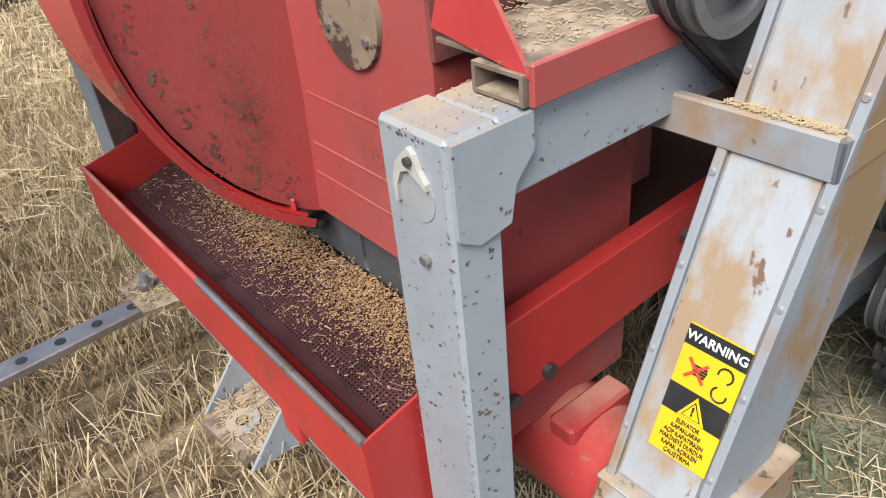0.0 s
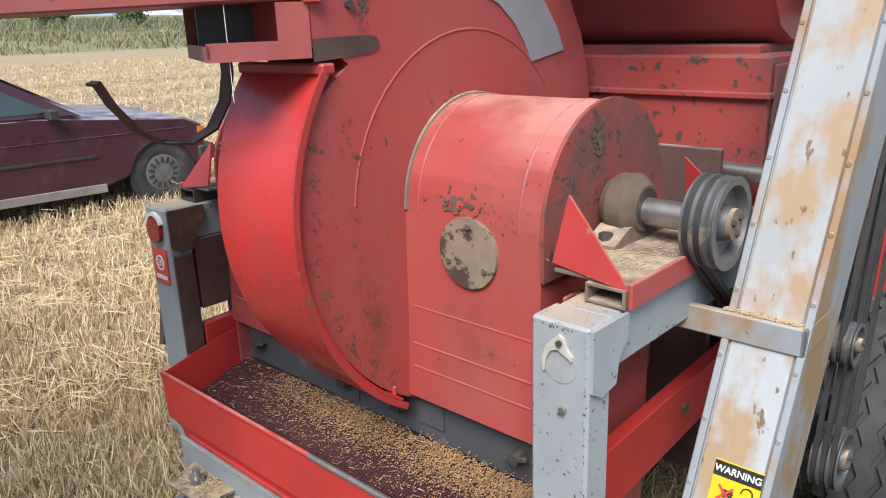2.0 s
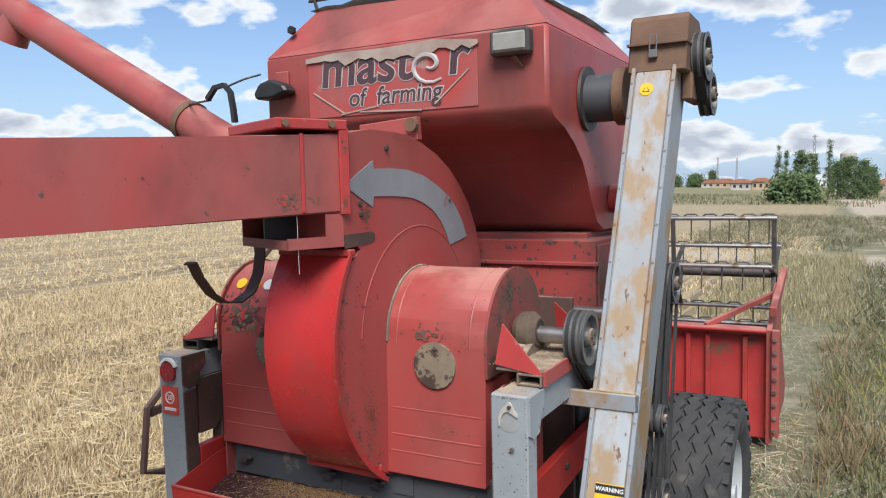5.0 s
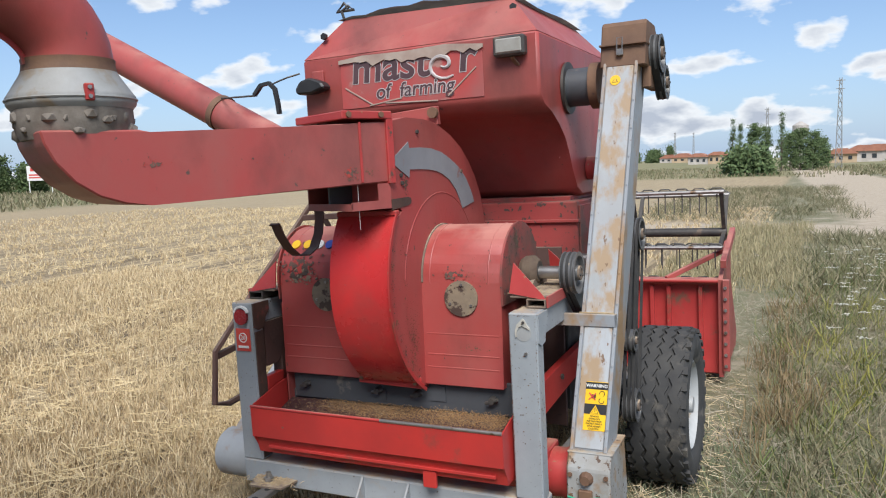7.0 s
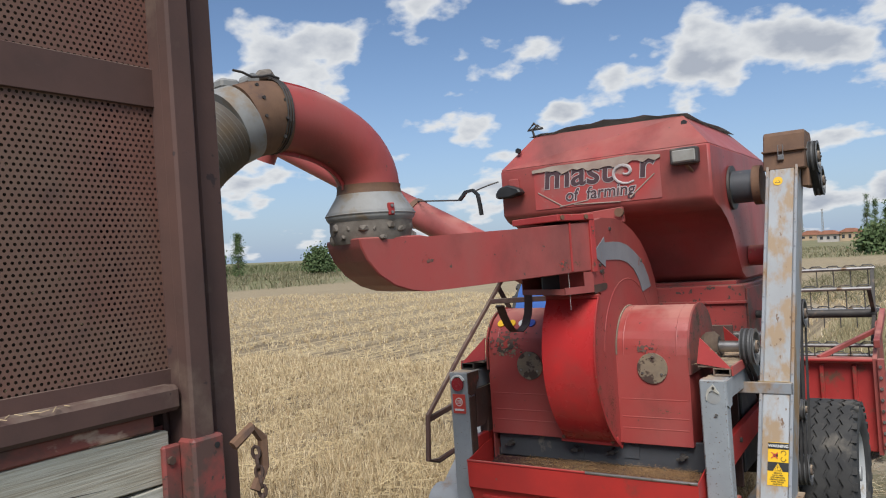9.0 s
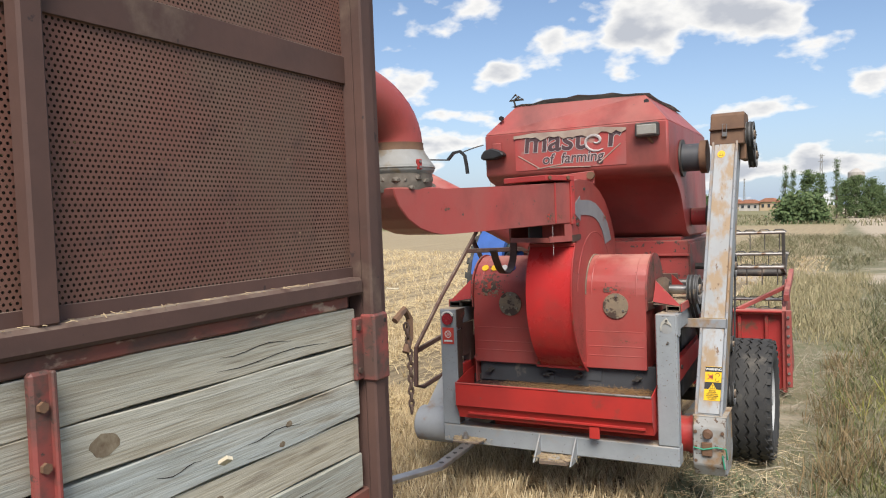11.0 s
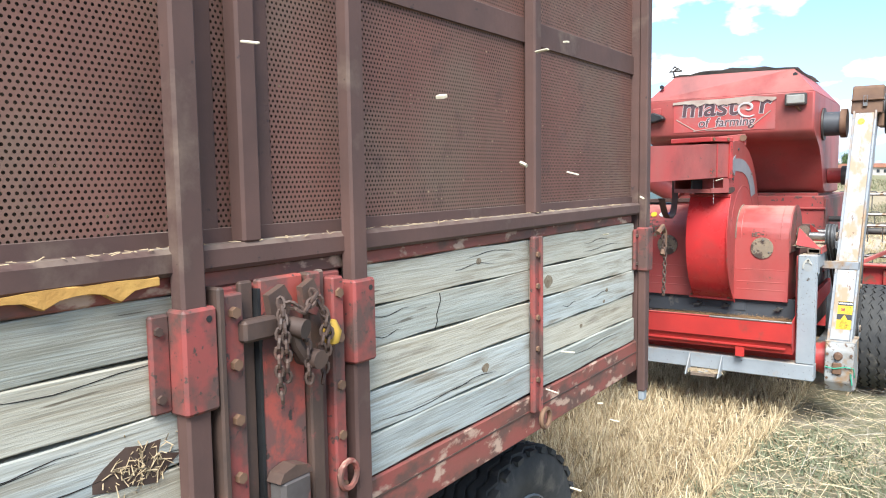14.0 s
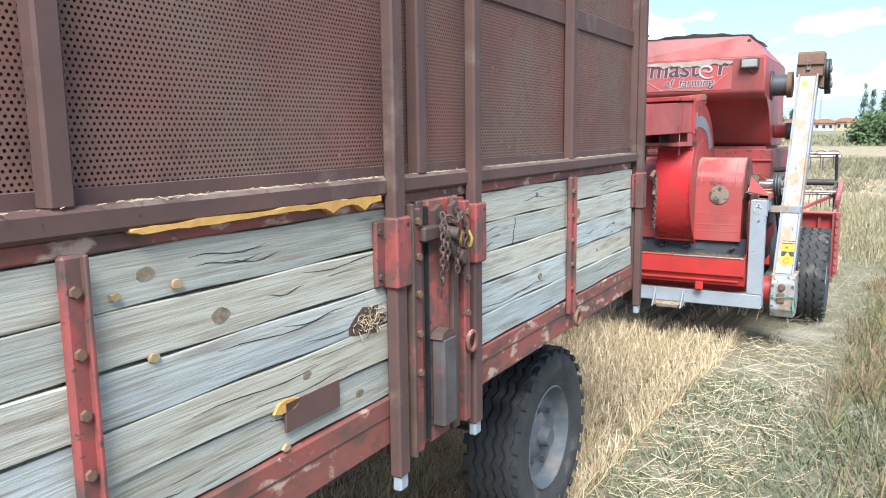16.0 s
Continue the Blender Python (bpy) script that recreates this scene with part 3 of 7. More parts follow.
wear(right_drum, (-0.265, 0, 0.028), (0.030, 0.012), 46, "y", 1, (0.004, 0.013), None, 0.2065)
wear(right_drum, (-0.20, 0, -0.005), (0.09, 0.05), 40, "y", 2, (0.001, 0.004), None, 0.2064)
wear(right_drum, (-0.19, 0.1265, 0.935), (0.07, 0.008), 40, "y", 3, (0.001, 0.005), RUST)
wear(left_drum, (-0.97, 0, 0.02), (0.045, 0.025), 50, "y", 4, (0.006, 0.020), BARE, 0.2065)
SCURF = surface("brown_scurf", (0.20, 0.085, 0.05), (0.13, 0.06, 0.04), 40.0, 0.9, bump=0.2)
wear(fan, (-0.4008, 0.03, 0.98), (0.030, 0.085), 520, "x", 5, (0.0010, 0.0042), SCURF)
wear(fan, (-0.4006, 0.01, 1.33), (0.020, 0.04), 26, "x", 6, (0.003, 0.010))
wear(fan, (-0.4006, 0.0, 1.15), (0.016, 0.12), 60, "x", 7, (0.001, 0.004), RUST)
wear(fan, (-0.4006, 0.30, 1.35), (0.2, 0.2), 30, "x", 8, (0.001, 0.004))
for i in range(9):
    an = radians(-128 - 9 * i)
    wear(fan, (-0.4007, AX_Y + 0.435 * math.cos(an), AX_Z + 0.435 * math.sin(an)), (0.014, 0.022), 26, "x", 90 + i, (0.001, 0.006), (None, RUST, None)[i % 3])
wear(right_drum, (-0.12, 0.128, 0.87), (0.08, 0.03), 26, "y", 120, (0.001, 0.006))
wear(right_drum, (-0.12, 0, 0.10), (0.10, 0.04), 26, "y", 121, (0.001, 0.004), None, 0.2066)
for x, z, sp, n, seed in ((0.004, 0.80, (0.0022, 0.22), 90, 130), (0.100, 0.80, (0.0022, 0.22), 90, 131), (0.05, 0.80, (0.035, 0.20), 70, 132), (0.05, 1.095, (0.04, 0.004), 30, 133)):
    wear(right_post, (x, -0.0006, z), sp, n, "y", seed, (0.0008, 0.0032), RUST, label="rust chips on the grey post")
wear(right_post, (0.1046, 0.03, 0.75), (0.02, 0.16), 60, "x", 134, (0.0012, 0.004), RUST, label="rust chips on the grey post")
wear(left_post, (-1.186, -0.0006, 0.75), (0.035, 0.18), 60, "y", 135, (0.0008, 0.0032), RUST, label="rust chips on the grey post")
wear(left_drum, (-0.98, 0, 0.055), (0.050, 0.040), 90, "y", 136, (0.008, 0.022), None, 0.2066)
wear(right_drum, (-0.16, 0, 0.02), (0.06, 0.03), 30, "y", 137, (0.001, 0.004), RUST, 0.2067)
wear(right_drum, (-0.0665, 0.30, 1.33), (0.02, 0.03), 70, "x", 138, (0.003, 0.012), CAKED, label="dark grime on the end plate")
wear(right_drum, (-0.0665, 0.20, 1.26), (0.02, 0.03), 30, "x", 139, (0.002, 0.008), CAKED, label="dark grime on the end plate")
wear(fan, (-0.4006, 0.05, 1.56), (0.010, 0.022), 34, "x", 140, (0.003, 0.010), CAKED, label="oil grime by the joint")
wear(fan, (-0.4006, 0.42, 1.42), (0.16, 0.14), 60, "x", 141, (0.0008, 0.003), RUST)
wear(right_drum, (-0.22, 0.1275, 0.90), (0.09, 0.06), 60, "y", 142, (0.0008, 0.003), RUST)
wear(left_drum, (-0.86, 0.1275, 0.90), (0.10, 0.06), 50, "y", 143, (0.0008, 0.004), RUST)
part("dust_seam", sweep([(-0.3995, a, b) for a, b in arc(AX_Y, AX_Z, 0.2055, 20, 180, 24)], 0.005, 6), DUSTY, right_drum, "dust caked in the seam", True)
for i, (x, c) in enumerate([(-1.02, YELLOW), (-0.96, YELLOW), (-0.90, WHITE), (-0.85, surface("blue_sticker", (0.03, 0.07, 0.38), None, 9, 0.4))]):
    yy = AX_Y - 0.209 * math.cos(0.75)
    part("warning_sticker", rod((x, yy + 0.004, AX_Z + 0.209 * math.sin(0.75) - 0.003), (x, yy - 0.001, AX_Z + 0.209 * math.sin(0.75) + 0.0015), 0.021, seg=20), c, left_drum)
# end plates, flared bracket, bearing, shaft and pulley
for sx in (1, -1):
    def X(a):
        return a if sx > 0 else -1.112 - a
    nm = right_drum if sx > 0 else left_drum
    lo, hi = (-0.075, -0.067) if sx > 0 else (-1.090, -1.082)
    part("end_plate", prism(arc(AX_Y, AX_Z, 0.212, 0, 180, 18) + [(0.13, 1.10), (0.55, 1.10)], "x", lo, hi), RED_GRIME, nm, "dirty end plate", True)
    lo, hi = sorted((X(-0.067), X(0.108)))
    part("bracket_shelf", box(lo if sx < 0 else -0.03, hi if sx > 0 else -1.09, 0.104, 0.576, 1.137, 1.145, 0.002), DUSTY, nm, "dusty bracket shelf with chaff")
    for yy in (0.10, 0.58):
        sgn = 1 if yy < 0.3 else -1
        bm = bmesh.new()
        tri = [(X(-0.030 if sgn > 0 else -0.022), yy, 1.155), (X(0.112), yy, 1.132), (X(-0.020), yy + 0.030 * sgn, 1.262)]
        other = [(a, b + 0.006 * sgn, c) for a, b, c in tri]
        va, vb = [bm.verts.new(p) for p in tri], [bm.verts.new(p) for p in other]
        bm.faces.new(va)
        bm.faces.new(vb[::-1])
        for k in range(3):
            bm.faces.new((va[k], vb[k], vb[(k + 1) % 3], va[(k + 1) % 3]))
        part("bracket_gusset", bm, RED_RUSTY, nm, "red triangular bracket plate")
    lo3, hi3 = sorted((X(0.108), X(0.116)))
    part("bracket_edge", box(lo3, hi3, 0.10, 0.58, 1.104, 1.147, 0.002), RED, nm)
    lo4, hi4 = sorted((X(0.036), X(0.107)))
    tubebm = bmesh.new()
    for a0, a1, b0, b1 in ((lo4, hi4, 1.105, 1.109), (lo4, hi4, 1.132, 1.136), (lo4, lo4 + 0.005, 1.109, 1.132), (hi4 - 0.005, hi4, 1.109, 1.132)):
        box(a0, a1, 0.095, 0.30, b0, b1, 0.0, tubebm)
    part("box_tube", tubebm, DUSTY if sx > 0 else DARK, nm, "open square tube end with chaff inside")
bearing_bm = rod((-0.062, AX_Y, AX_Z + 0.018), (-0.045, AX_Y, AX_Z + 0.018), 0.046, 0.058, 28)
rod((-0.045, AX_Y, AX_Z + 0.018), (-0.012, AX_Y, AX_Z + 0.018), 0.058, 0.061, 28, bearing_bm)
rod((-0.012, AX_Y, AX_Z + 0.018), (0.010, AX_Y, AX_Z + 0.018), 0.061, 0.042, 28, bearing_bm)
bearing = part("bearing_block", bearing_bm, CAKED, right_drum, "dust-caked bearing block", True)
part("bearing_foot", prism([(AX_Y - 0.10, 1.145), (AX_Y + 0.10, 1.145), (AX_Y + 0.10, 1.156), (AX_Y + 0.05, 1.175), (AX_Y - 0.05, 1.175), (AX_Y - 0.10, 1.152)], "x", -0.056, 0.004), DUSTY, bearing)
part("bearing_bore", rod((0.006, AX_Y, AX_Z + 0.018), (0.0105, AX_Y, AX_Z + 0.018), 0.037, seg=24), DARK, bearing, "", True)
bolts("bolt", [(-0.026, AX_Y - 0.08, 1.158), (-0.026, AX_Y + 0.08, 1.158)], "z", 0.013, bearing)
part("shaft", rod((-0.07, AX_Y, AX_Z + 0.012), (0.165, AX_Y, AX_Z + 0.012), 0.025, seg=24), STEEL, right_drum, "bare worn steel shaft", True)


def lathe(profile, centre, seg=40, bm=None):
    """Profile of (x, radius) turned about the x axis through centre."""
    bm = bm or bmesh.new()
    rings = [[bm.verts.new((centre[0] + x, centre[1] + r * math.cos(6.28318 * k / seg), centre[2] + r * math.sin(6.28318 * k / seg))) for k in range(seg)] for x, r in profile]
    for a, b in zip(rings, rings[1:]):
        for k in range(seg):
            bm.faces.new((a[k], a[(k + 1) % seg], b[(k + 1) % seg], b[k]))
    return bm


PULLEY = surface("pulley_grey", (0.15, 0.15, 0.15), (0.10, 0.10, 0.10), 14.0, 0.5, metal=0.4, stain=(0.25, 0.21, 0.16), stain_scale=12, bump=0.1)
PR = 0.080


def pulley(name, x, y, z, r, parent, grooves=3, w=0.058):
    prof = [(0, 0.0), (0, r * 0.72), (0, r)]
    for i in range(grooves):
        a = w * i / grooves
        prof += [(a + w / grooves * 0.18, r), (a + w / grooves * 0.4, r * 0.90), (a + w / grooves * 0.62, r * 0.90), (a + w / grooves * 0.84, r)]
    prof += [(w, r), (w, r * 0.82), (w - 0.018, r * 0.76), (w - 0.020, r * 0.40), (w - 0.002, r * 0.36), (w - 0.002, 0.0)]
    ob = new(name)
    ob.parent = parent
    ob.location = (x, y, z)
    wheel = part("pulley_wheel", lathe(prof, (0, 0, 0)), PULLEY, ob, "grooved steel belt pulley", True)
    part("hub_cap", rod((w - 0.004, 0, 0), (w + 0.006, 0, 0), r * 0.34, seg=20), DUSTY, ob, "", True)
    for k in range(3):
        a = 2.094 * k
        part("hub_bolt", rod((w + 0.004, r * 0.2 * math.cos(a), r * 0.2 * math.sin(a)), (w + 0.011, r * 0.2 * math.cos(a), r * 0.2 * math.sin(a)), r * 0.07, seg=6), DARK, ob)
    return ob


fan_pulley = pulley("fan_pulley", 0.108, AX_Y, AX_Z + 0.012, PR, combine)


def belt(x, w, c0, r0, c1, r1, name="drive_belt"):
    """A belt loop round two wheels that lie in one plane across x."""
    d = math.atan2(c1[1] - c0[1], c1[0] - c0[0])
    pts = [(c0[0] + r0 * math.cos(d + 1.5708 + 3.1416 * i / 14), c0[1] + r0 * math.sin(d + 1.5708 + 3.1416 * i / 14)) for i in range(15)]
    pts += [(c1[0] + r1 * math.cos(d - 1.5708 + 3.1416 * i / 14), c1[1] + r1 * math.sin(d - 1.5708 + 3.1416 * i / 14)) for i in range(15)]
    pts.append(pts[0])
    return part(name, ribbon(pts, "x", x, x + w, 0.009), BELT, combine, "black rubber drive belt", True)


for k in range(2):
    belt(0.112 + 0.020 * k, 0.015, (AX_Y, AX_Z + 0.012), PR * 0.985, (1.02, 0.66), 0.10)
part("cross_shaft", rod((-1.05, 0.80, 1.19), (0.16, 0.80, 1.19), 0.022, seg=16), STEEL, combine, "greasy cross shaft", True)

# dark grey strip with wing bolts under the housing
strip = part("clamp_strip", box(-1.055, -0.035, 0.150, 0.164, 0.672, 0.802, 0.003), STRIP, combine, "dark grey bolted steel strip")
for x in (-0.985, -0.63, -0.45, -0.13):
    part("wing_bolt", rod((x, 0.150, 0.735), (x, 0.120, 0.735), 0.017, 0.012, 8), DARK, strip, "dark wing bolt")
    part("wing_bolt", beam((x - 0.028, 0.128, 0.725), (x + 0.028, 0.128, 0.743), 0.012, 0.012), DARK, strip)
part("strip_tab", prism([(-0.40, 0.71), (-0.33, 0.71), (-0.33, 0.77), (-0.38, 0.775)], "y", 0.145, 0.150), STRIP, strip)
part("strip_tab", prism([(-0.64, 0.69), (-0.60, 0.69), (-0.60, 0.735), (-0.63, 0.74)], "y", 0.145, 0.150), STRIP, strip)

# --- catch tray ---
tray = part("catch_tray", prism([(-0.080, 0.692), (-0.078, 0.566), (-0.058, 0.560), (-0.04, 0.49), (0.166, 0.49), (0.166, 0.497), (-0.034, 0.497), (-0.052, 0.566), (-0.072, 0.572), (-0.074, 0.692)], "x", -1.112, -0.012), RED_BRIGHT, combine,
            "bright red sheet steel catch tray full of chaff")
for x in (-1.1135, -0.0145):
    part("tray_end", prism([(-0.078, 0.692), (0.10, 0.735), (0.166, 0.745), (0.166, 0.50), (-0.035, 0.50), (-0.075, 0.57)], "x", x, x + 0.004), RED_BRIGHT, tray)
part("tray_lip", rod((-1.112, -0.0775, 0.692), (-0.50, -0.0775, 0.692), 0.006, seg=10), RED_RUSTY, tray, "", True)
part("worn_lip", rod((-0.50, -0.0775, 0.692), (-0.012, -0.0775, 0.692), 0.007, seg=10), STEEL, tray, "tray lip worn to bare steel", True)
part("tray_floor", box(-1.105, -0.018, -0.05, 0.164, 0.585, 0.590, 0), RED_BRIGHT, tray)
part("tray_tab", box(-0.345, -0.29, -0.055, -0.04, 0.445, 0.51, 0.003), RED_BRIGHT, tray)
part("tray_rib", box(-1.05, -0.05, -0.062, -0.045, 0.515, 0.528, 0.002), RED_BRIGHT, tray)
part("tray_back", box(-1.105, -0.02, 0.166, 0.171, 0.497, 0.70, 0.001), STRIP, tray)
# the screen slopes up from the front lip to the bolted strip
SY0, SY1, SZ0, SZ1 = 0.0, 0.148, 0.617, 0.664
SCREEN = surface("sieve_screen", (0.085, 0.038, 0.042), (0.12, 0.055, 0.056), 8.0, 0.4, metal=0.35, stain=(0.06, 0.03, 0.03), stain_scale=7, bump=0.1)
bm = bmesh.new()
ny, nx = 24, 130
for i in range(nx + 1):
    x = -1.075 + 1.045 * i / nx
    beam((x, SY0, SZ0), (x, SY1, SZ1), 0.0032, 0.003, 0, bm)
for j in range(ny + 1):
    u = j / ny
    y, z = SY0 + (SY1 - SY0) * u, SZ0 + 0.001 + (SZ1 - SZ0) * u
    beam((-1.075, y, z), (-0.03, y, z), 0.0032, 0.003, 0, bm)
part("sieve_screen", bm, SCREEN, tray, "dark perforated sieve screen")
part("screen_frame", beam((-1.08, -0.011, 0.615), (-0.025, -0.011, 0.615), 0.026, 0.004, 0.001), SCREEN, tray)
part("screen_plate", prism([(-1.08, 0.004), (-0.025, 0.004), (-0.025, 0.148), (-1.08, 0.148)], "z", 0.597, 0.599), RUST_DARK, tray)


def scatter(name, count, place, make, mat, parent, label, seed, category=""):
    """Many small loose pieces in one mesh of kind stuff."""
    rng = np.random.RandomState(seed)
    vs, fs = [], []
    for _ in range(count):
        v, f = make(rng, place(rng))
        o = len(vs)
        vs.extend(v)
        fs.extend([tuple(i + o for i in q) for q in f])
    me = bpy.data.meshes.new(name)
    me.from_pydata([tuple(v) for v in vs], [], fs)
    me.materials.append(mat)
    ob = new(name, me)
    ob.parent = parent
    return tagged(ob, label, category, kind="stuff")


def straw_bit(rng, p, length=(0.008, 0.035), w=0.0014, lift=0.35):
    a, e = rng.uniform(0, 6.283), rng.normal(0, lift)
    d = Vector((math.cos(a) * math.cos(e), math.sin(a) * math.cos(e), math.sin(e))) * rng.uniform(*length) * 0.5
    s = Vector((-math.sin(a), math.cos(a), 0)) * w
    u = Vector((0, 0, w))
    p = Vector(p)
    return [p - d - s, p - d + s, p - d + u, p + d - s, p + d + s, p + d + u], [(0, 1, 4, 3), (1, 2, 5, 4), (2, 0, 3, 5), (0, 2, 1), (3, 4, 5)]


def grain_bit(rng, p):
    a = rng.uniform(0, 6.283)
    d, s, u = Vector((math.cos(a), math.sin(a), rng.normal(0, 0.3))) * 0.0026, Vector((-math.sin(a), math.cos(a), 0)) * 0.0013, Vector((0, 0, 0.0013))
    p = Vector(p)
    return [p - d, p + d, p + s, p - s, p + u, p - u], [(0, 2, 4), (2, 1, 4), (1, 3, 4), (3, 0, 4), (2, 0, 5), (1, 2, 5), (3, 1, 5), (0, 3, 5)]


def on_sieve(rng, heap):
    x, u, pile = rng.uniform(-1.06, -0.04), rng.uniform(0.02, 0.98), 0.0
    if heap:
        c = (-0.82, -0.70, -0.60, -0.56, -0.46, -0.34, -0.30, -0.22, -0.14, -0.10)[rng.randint(10)]
        x = min(max(rng.normal(c, 0.055), -1.06), -0.04)
        u = min(rng.beta(4.2, 1.5), 0.97)
        pile = abs(rng.normal(0, 0.007)) * u * (0.5 + min(1.0, (x + 1.1)))
    return (x, SY0 + (SY1 - SY0) * u, SZ0 + 0.005 + (SZ1 - SZ0) * u + pile)


HUSK = surface("dark_husks", (0.12, 0.075, 0.05), (0.20, 0.13, 0.085), 40.0, 0.9, bump=0.0)
scatter("grain", 8000, lambda r: on_sieve(r, r.rand() < 0.93), grain_bit, GRAIN, tray, "loose brown wheat grains", 3)
scatter("chaff", 260, lambda r: on_sieve(r, r.rand() < 0.4), lambda r, p: straw_bit(r, p, (0.005, 0.014), 0.0010, 0.2), CHAFF, tray, "pale chaff and straw bits", 4)
scatter("husk_litter", 1000, lambda r: on_sieve(r, r.rand() < 0.55), lambda r, p: straw_bit(r, p, (0.004, 0.020), 0.0012, 0.2), HUSK, tray, "dark husks and stalk ends", 5)

# --- red side beam, auger tube, elevator ---
part("side_plate", box(-0.030, -0.022, 0.13, 0.435, 0.50, 1.085, 0.002), RED, combine, "dark red side plate")
part("side_plate", box(-1.080, -1.072, 0.13, 0.56, 0.50, 1.085, 0.002), RED, combine)
part("inner_wall", box(-1.1, -0.02, 0.72, 0.74, 0.45, 1.25, 0.002), BROWN, combine, "dusty brown inner wall")
part("red_beam", prism([(0.067, 0.635), (0.067, 0.775), (0.62, 0.795), (1.25, 0.815), (1.25, 0.71), (0.62, 0.675)], "x", 0.0, 0.03, bevel=0.003), RED_BRIGHT, combine, "red side beam with scuffs")
part("red_beam", prism([(0.067, 0.635), (0.067, 0.775), (0.62, 0.795), (1.25, 0.815), (1.25, 0.71), (0.62, 0.675)], "x", -1.16, -1.13, bevel=0.003), RED_BRIGHT, combine)
bolts("bolt", [(0.03, 0.20, 0.66), (0.03, 0.50, 0.74), (0.03, 0.13, 0.65)], "x", 0.012, combine, DARK)
tube = part("auger_tube", rod((-1.0, 0.300, 0.42), (0.15, 0.300, 0.42), 0.094, seg=28), RED_RUSTY, combine, "red grain auger tube", True)
part("tube_clamp", box(0.0, 0.05, 0.23, 0.37, 0.49, 0.525, 0.006), RED_RUSTY, tube)
part("tube_collar", rod((0.108, 0.300, 0.42), (0.144, 0.300, 0.42), 0.102, seg=28), RED_RUSTY, tube, "", True)

E0, E1, SL = 0.555, 2.02, 0.350  # elevator's heights and lean
EX0, EX1, ED = 0.154, 0.288, 0.175


def ey(z):
    return 0.203 + SL * (z - 0.57)


bm = bmesh.new()
low = [(EX0, ey(E0)), (EX1, ey(E0)), (EX1, ey(E0) + ED), (EX0, ey(E0) + ED)]
va = [bm.verts.new((a, b, E0)) for a, b in low]
vb = [bm.verts.new((a, b + SL * (E1 - E0), E1)) for a, b in low]
bm.faces.new(va[::-1])
bm.faces.new(vb)
for k in range(4):
    bm.faces.new((va[k], va[(k + 1) % 4], vb[(k + 1) % 4], vb[k]))
bmesh.ops.bevel(bm, geom=list(bm.edges), offset=0.004, segments=1, affect="EDGES")
elevator = part("elevator_casing", bm, GREY_RUST, combine, "grey grain elevator casing with rust streaks")
for x in (EX0 - 0.002, EX1 - 0.010):
    part("edge_flange", beam((x + 0.006, ey(E0) - 0.004, E0), (x + 0.006, ey(E1) - 0.004, E1), 0.013, 0.012, 0.002, None, (0, 1, 0)), GREY_RUST, elevator)
    for k in range(13):
        z = E0 + 0.08 + k * 0.11
        part("rivet", rod((x + 0.006, ey(z) - 0.006, z), (x + 0.006, ey(z) - 0.0135, z), 0.0055, 0.004, 8), GREY_RUST, elevator)
part("front_cover", beam((0.221, ey(E0 + 0.01) - 0.0028, E0 + 0.01), (0.221, ey(E1 - 0.02) - 0.0028, E1 - 0.02), 0.105, 0.005, 0.001, None, (0, 1, 0)), COVER, elevator, "rust-streaked front cover")
BOOT_GREY = surface("dirty_boot_paint", (0.33, 0.34, 0.34), (0.25, 0.23, 0.20), 7, 0.65, stain=(0.27, 0.17, 0.09), stain_scale=9, stain_edge=(0.46, 0.58), fleck=(0.10, 0.06, 0.04), fleck_scale=40, fleck_edge=(0.6, 0.64), bump=0.2, top=DUST)
boot = part("elevator_boot", prism([(0.182, 0.556), (0.150, 0.50), (0.145, 0.31), (0.185, 0.245), (0.36, 0.245), (0.43, 0.32), (0.40, 0.556)], "x", 0.143, 0.304, bevel=0.006), BOOT_GREY, combine, "dusty grey elevator boot")
part("boot_flange", box(0.140, 0.308, 0.178, 0.402, 0.549, 0.557, 0.003), BOOT_GREY, boot)
part("boot_bearing", rod((0.218, 0.152, 0.47), (0.218, 0.124, 0.47), 0.028, 0.018, 10), RUST, boot, "rusty boot bearing")
bolts("bolt", [(x, 0.149, z) for x in (0.158, 0.29) for z in (0.33, 0.40, 0.48)], "y", 0.009, boot, RUST)
part("boot_latch", box(0.19, 0.24, 0.130, 0.148, 0.36, 0.43, 0.003), RUST, boot)
TWINE = surface("green_twine", (0.05, 0.36, 0.22), None, 9, 0.7)
part("twine", sweep([(0.15, 0.136, 0.40), (0.20, 0.126, 0.395), (0.26, 0.130, 0.41), (0.305, 0.15, 0.40), (0.31, 0.17, 0.34), (0.29, 0.135, 0.37), (0.30, 0.138, 0.30)], 0.004, 6), TWINE, boot, "green knotted twine", True)
cap = part("elevator_head", prism([(ey(2.0) - 0.012, 1.985), (ey(2.0) + ED + 0.03, 1.985), (ey(2.0) + ED + 0.06, 2.14), (ey(2.0) + ED + 0.02, 2.168), (ey(2.0) + 0.03, 2.168), (ey(2.0) + 0.015, 2.155)], "x", 0.138, 0.318, bevel=0.005), RUST, combine, "rusty elevator head cover")
part("head_band", box(0.134, 0.322, ey(2.0) - 0.016, ey(2.0) + ED + 0.04, 2.07, 2.078, 0.001), RUST, cap)
latch = part("toggle_latch", box(0.205, 0.232, ey(2.0) - 0.022, ey(2.0) - 0.005, 2.03, 2.055, 0.002), STEEL, cap, "steel toggle latch")
part("latch_loop", sweep([(0.208, ey(2.0) - 0.02, 2.05), (0.208, ey(2.0) - 0.02, 2.10), (0.229, ey(2.0) - 0.02, 2.10), (0.229, ey(2.0) - 0.02, 2.05)], 0.0025, 6), STEEL, latch)
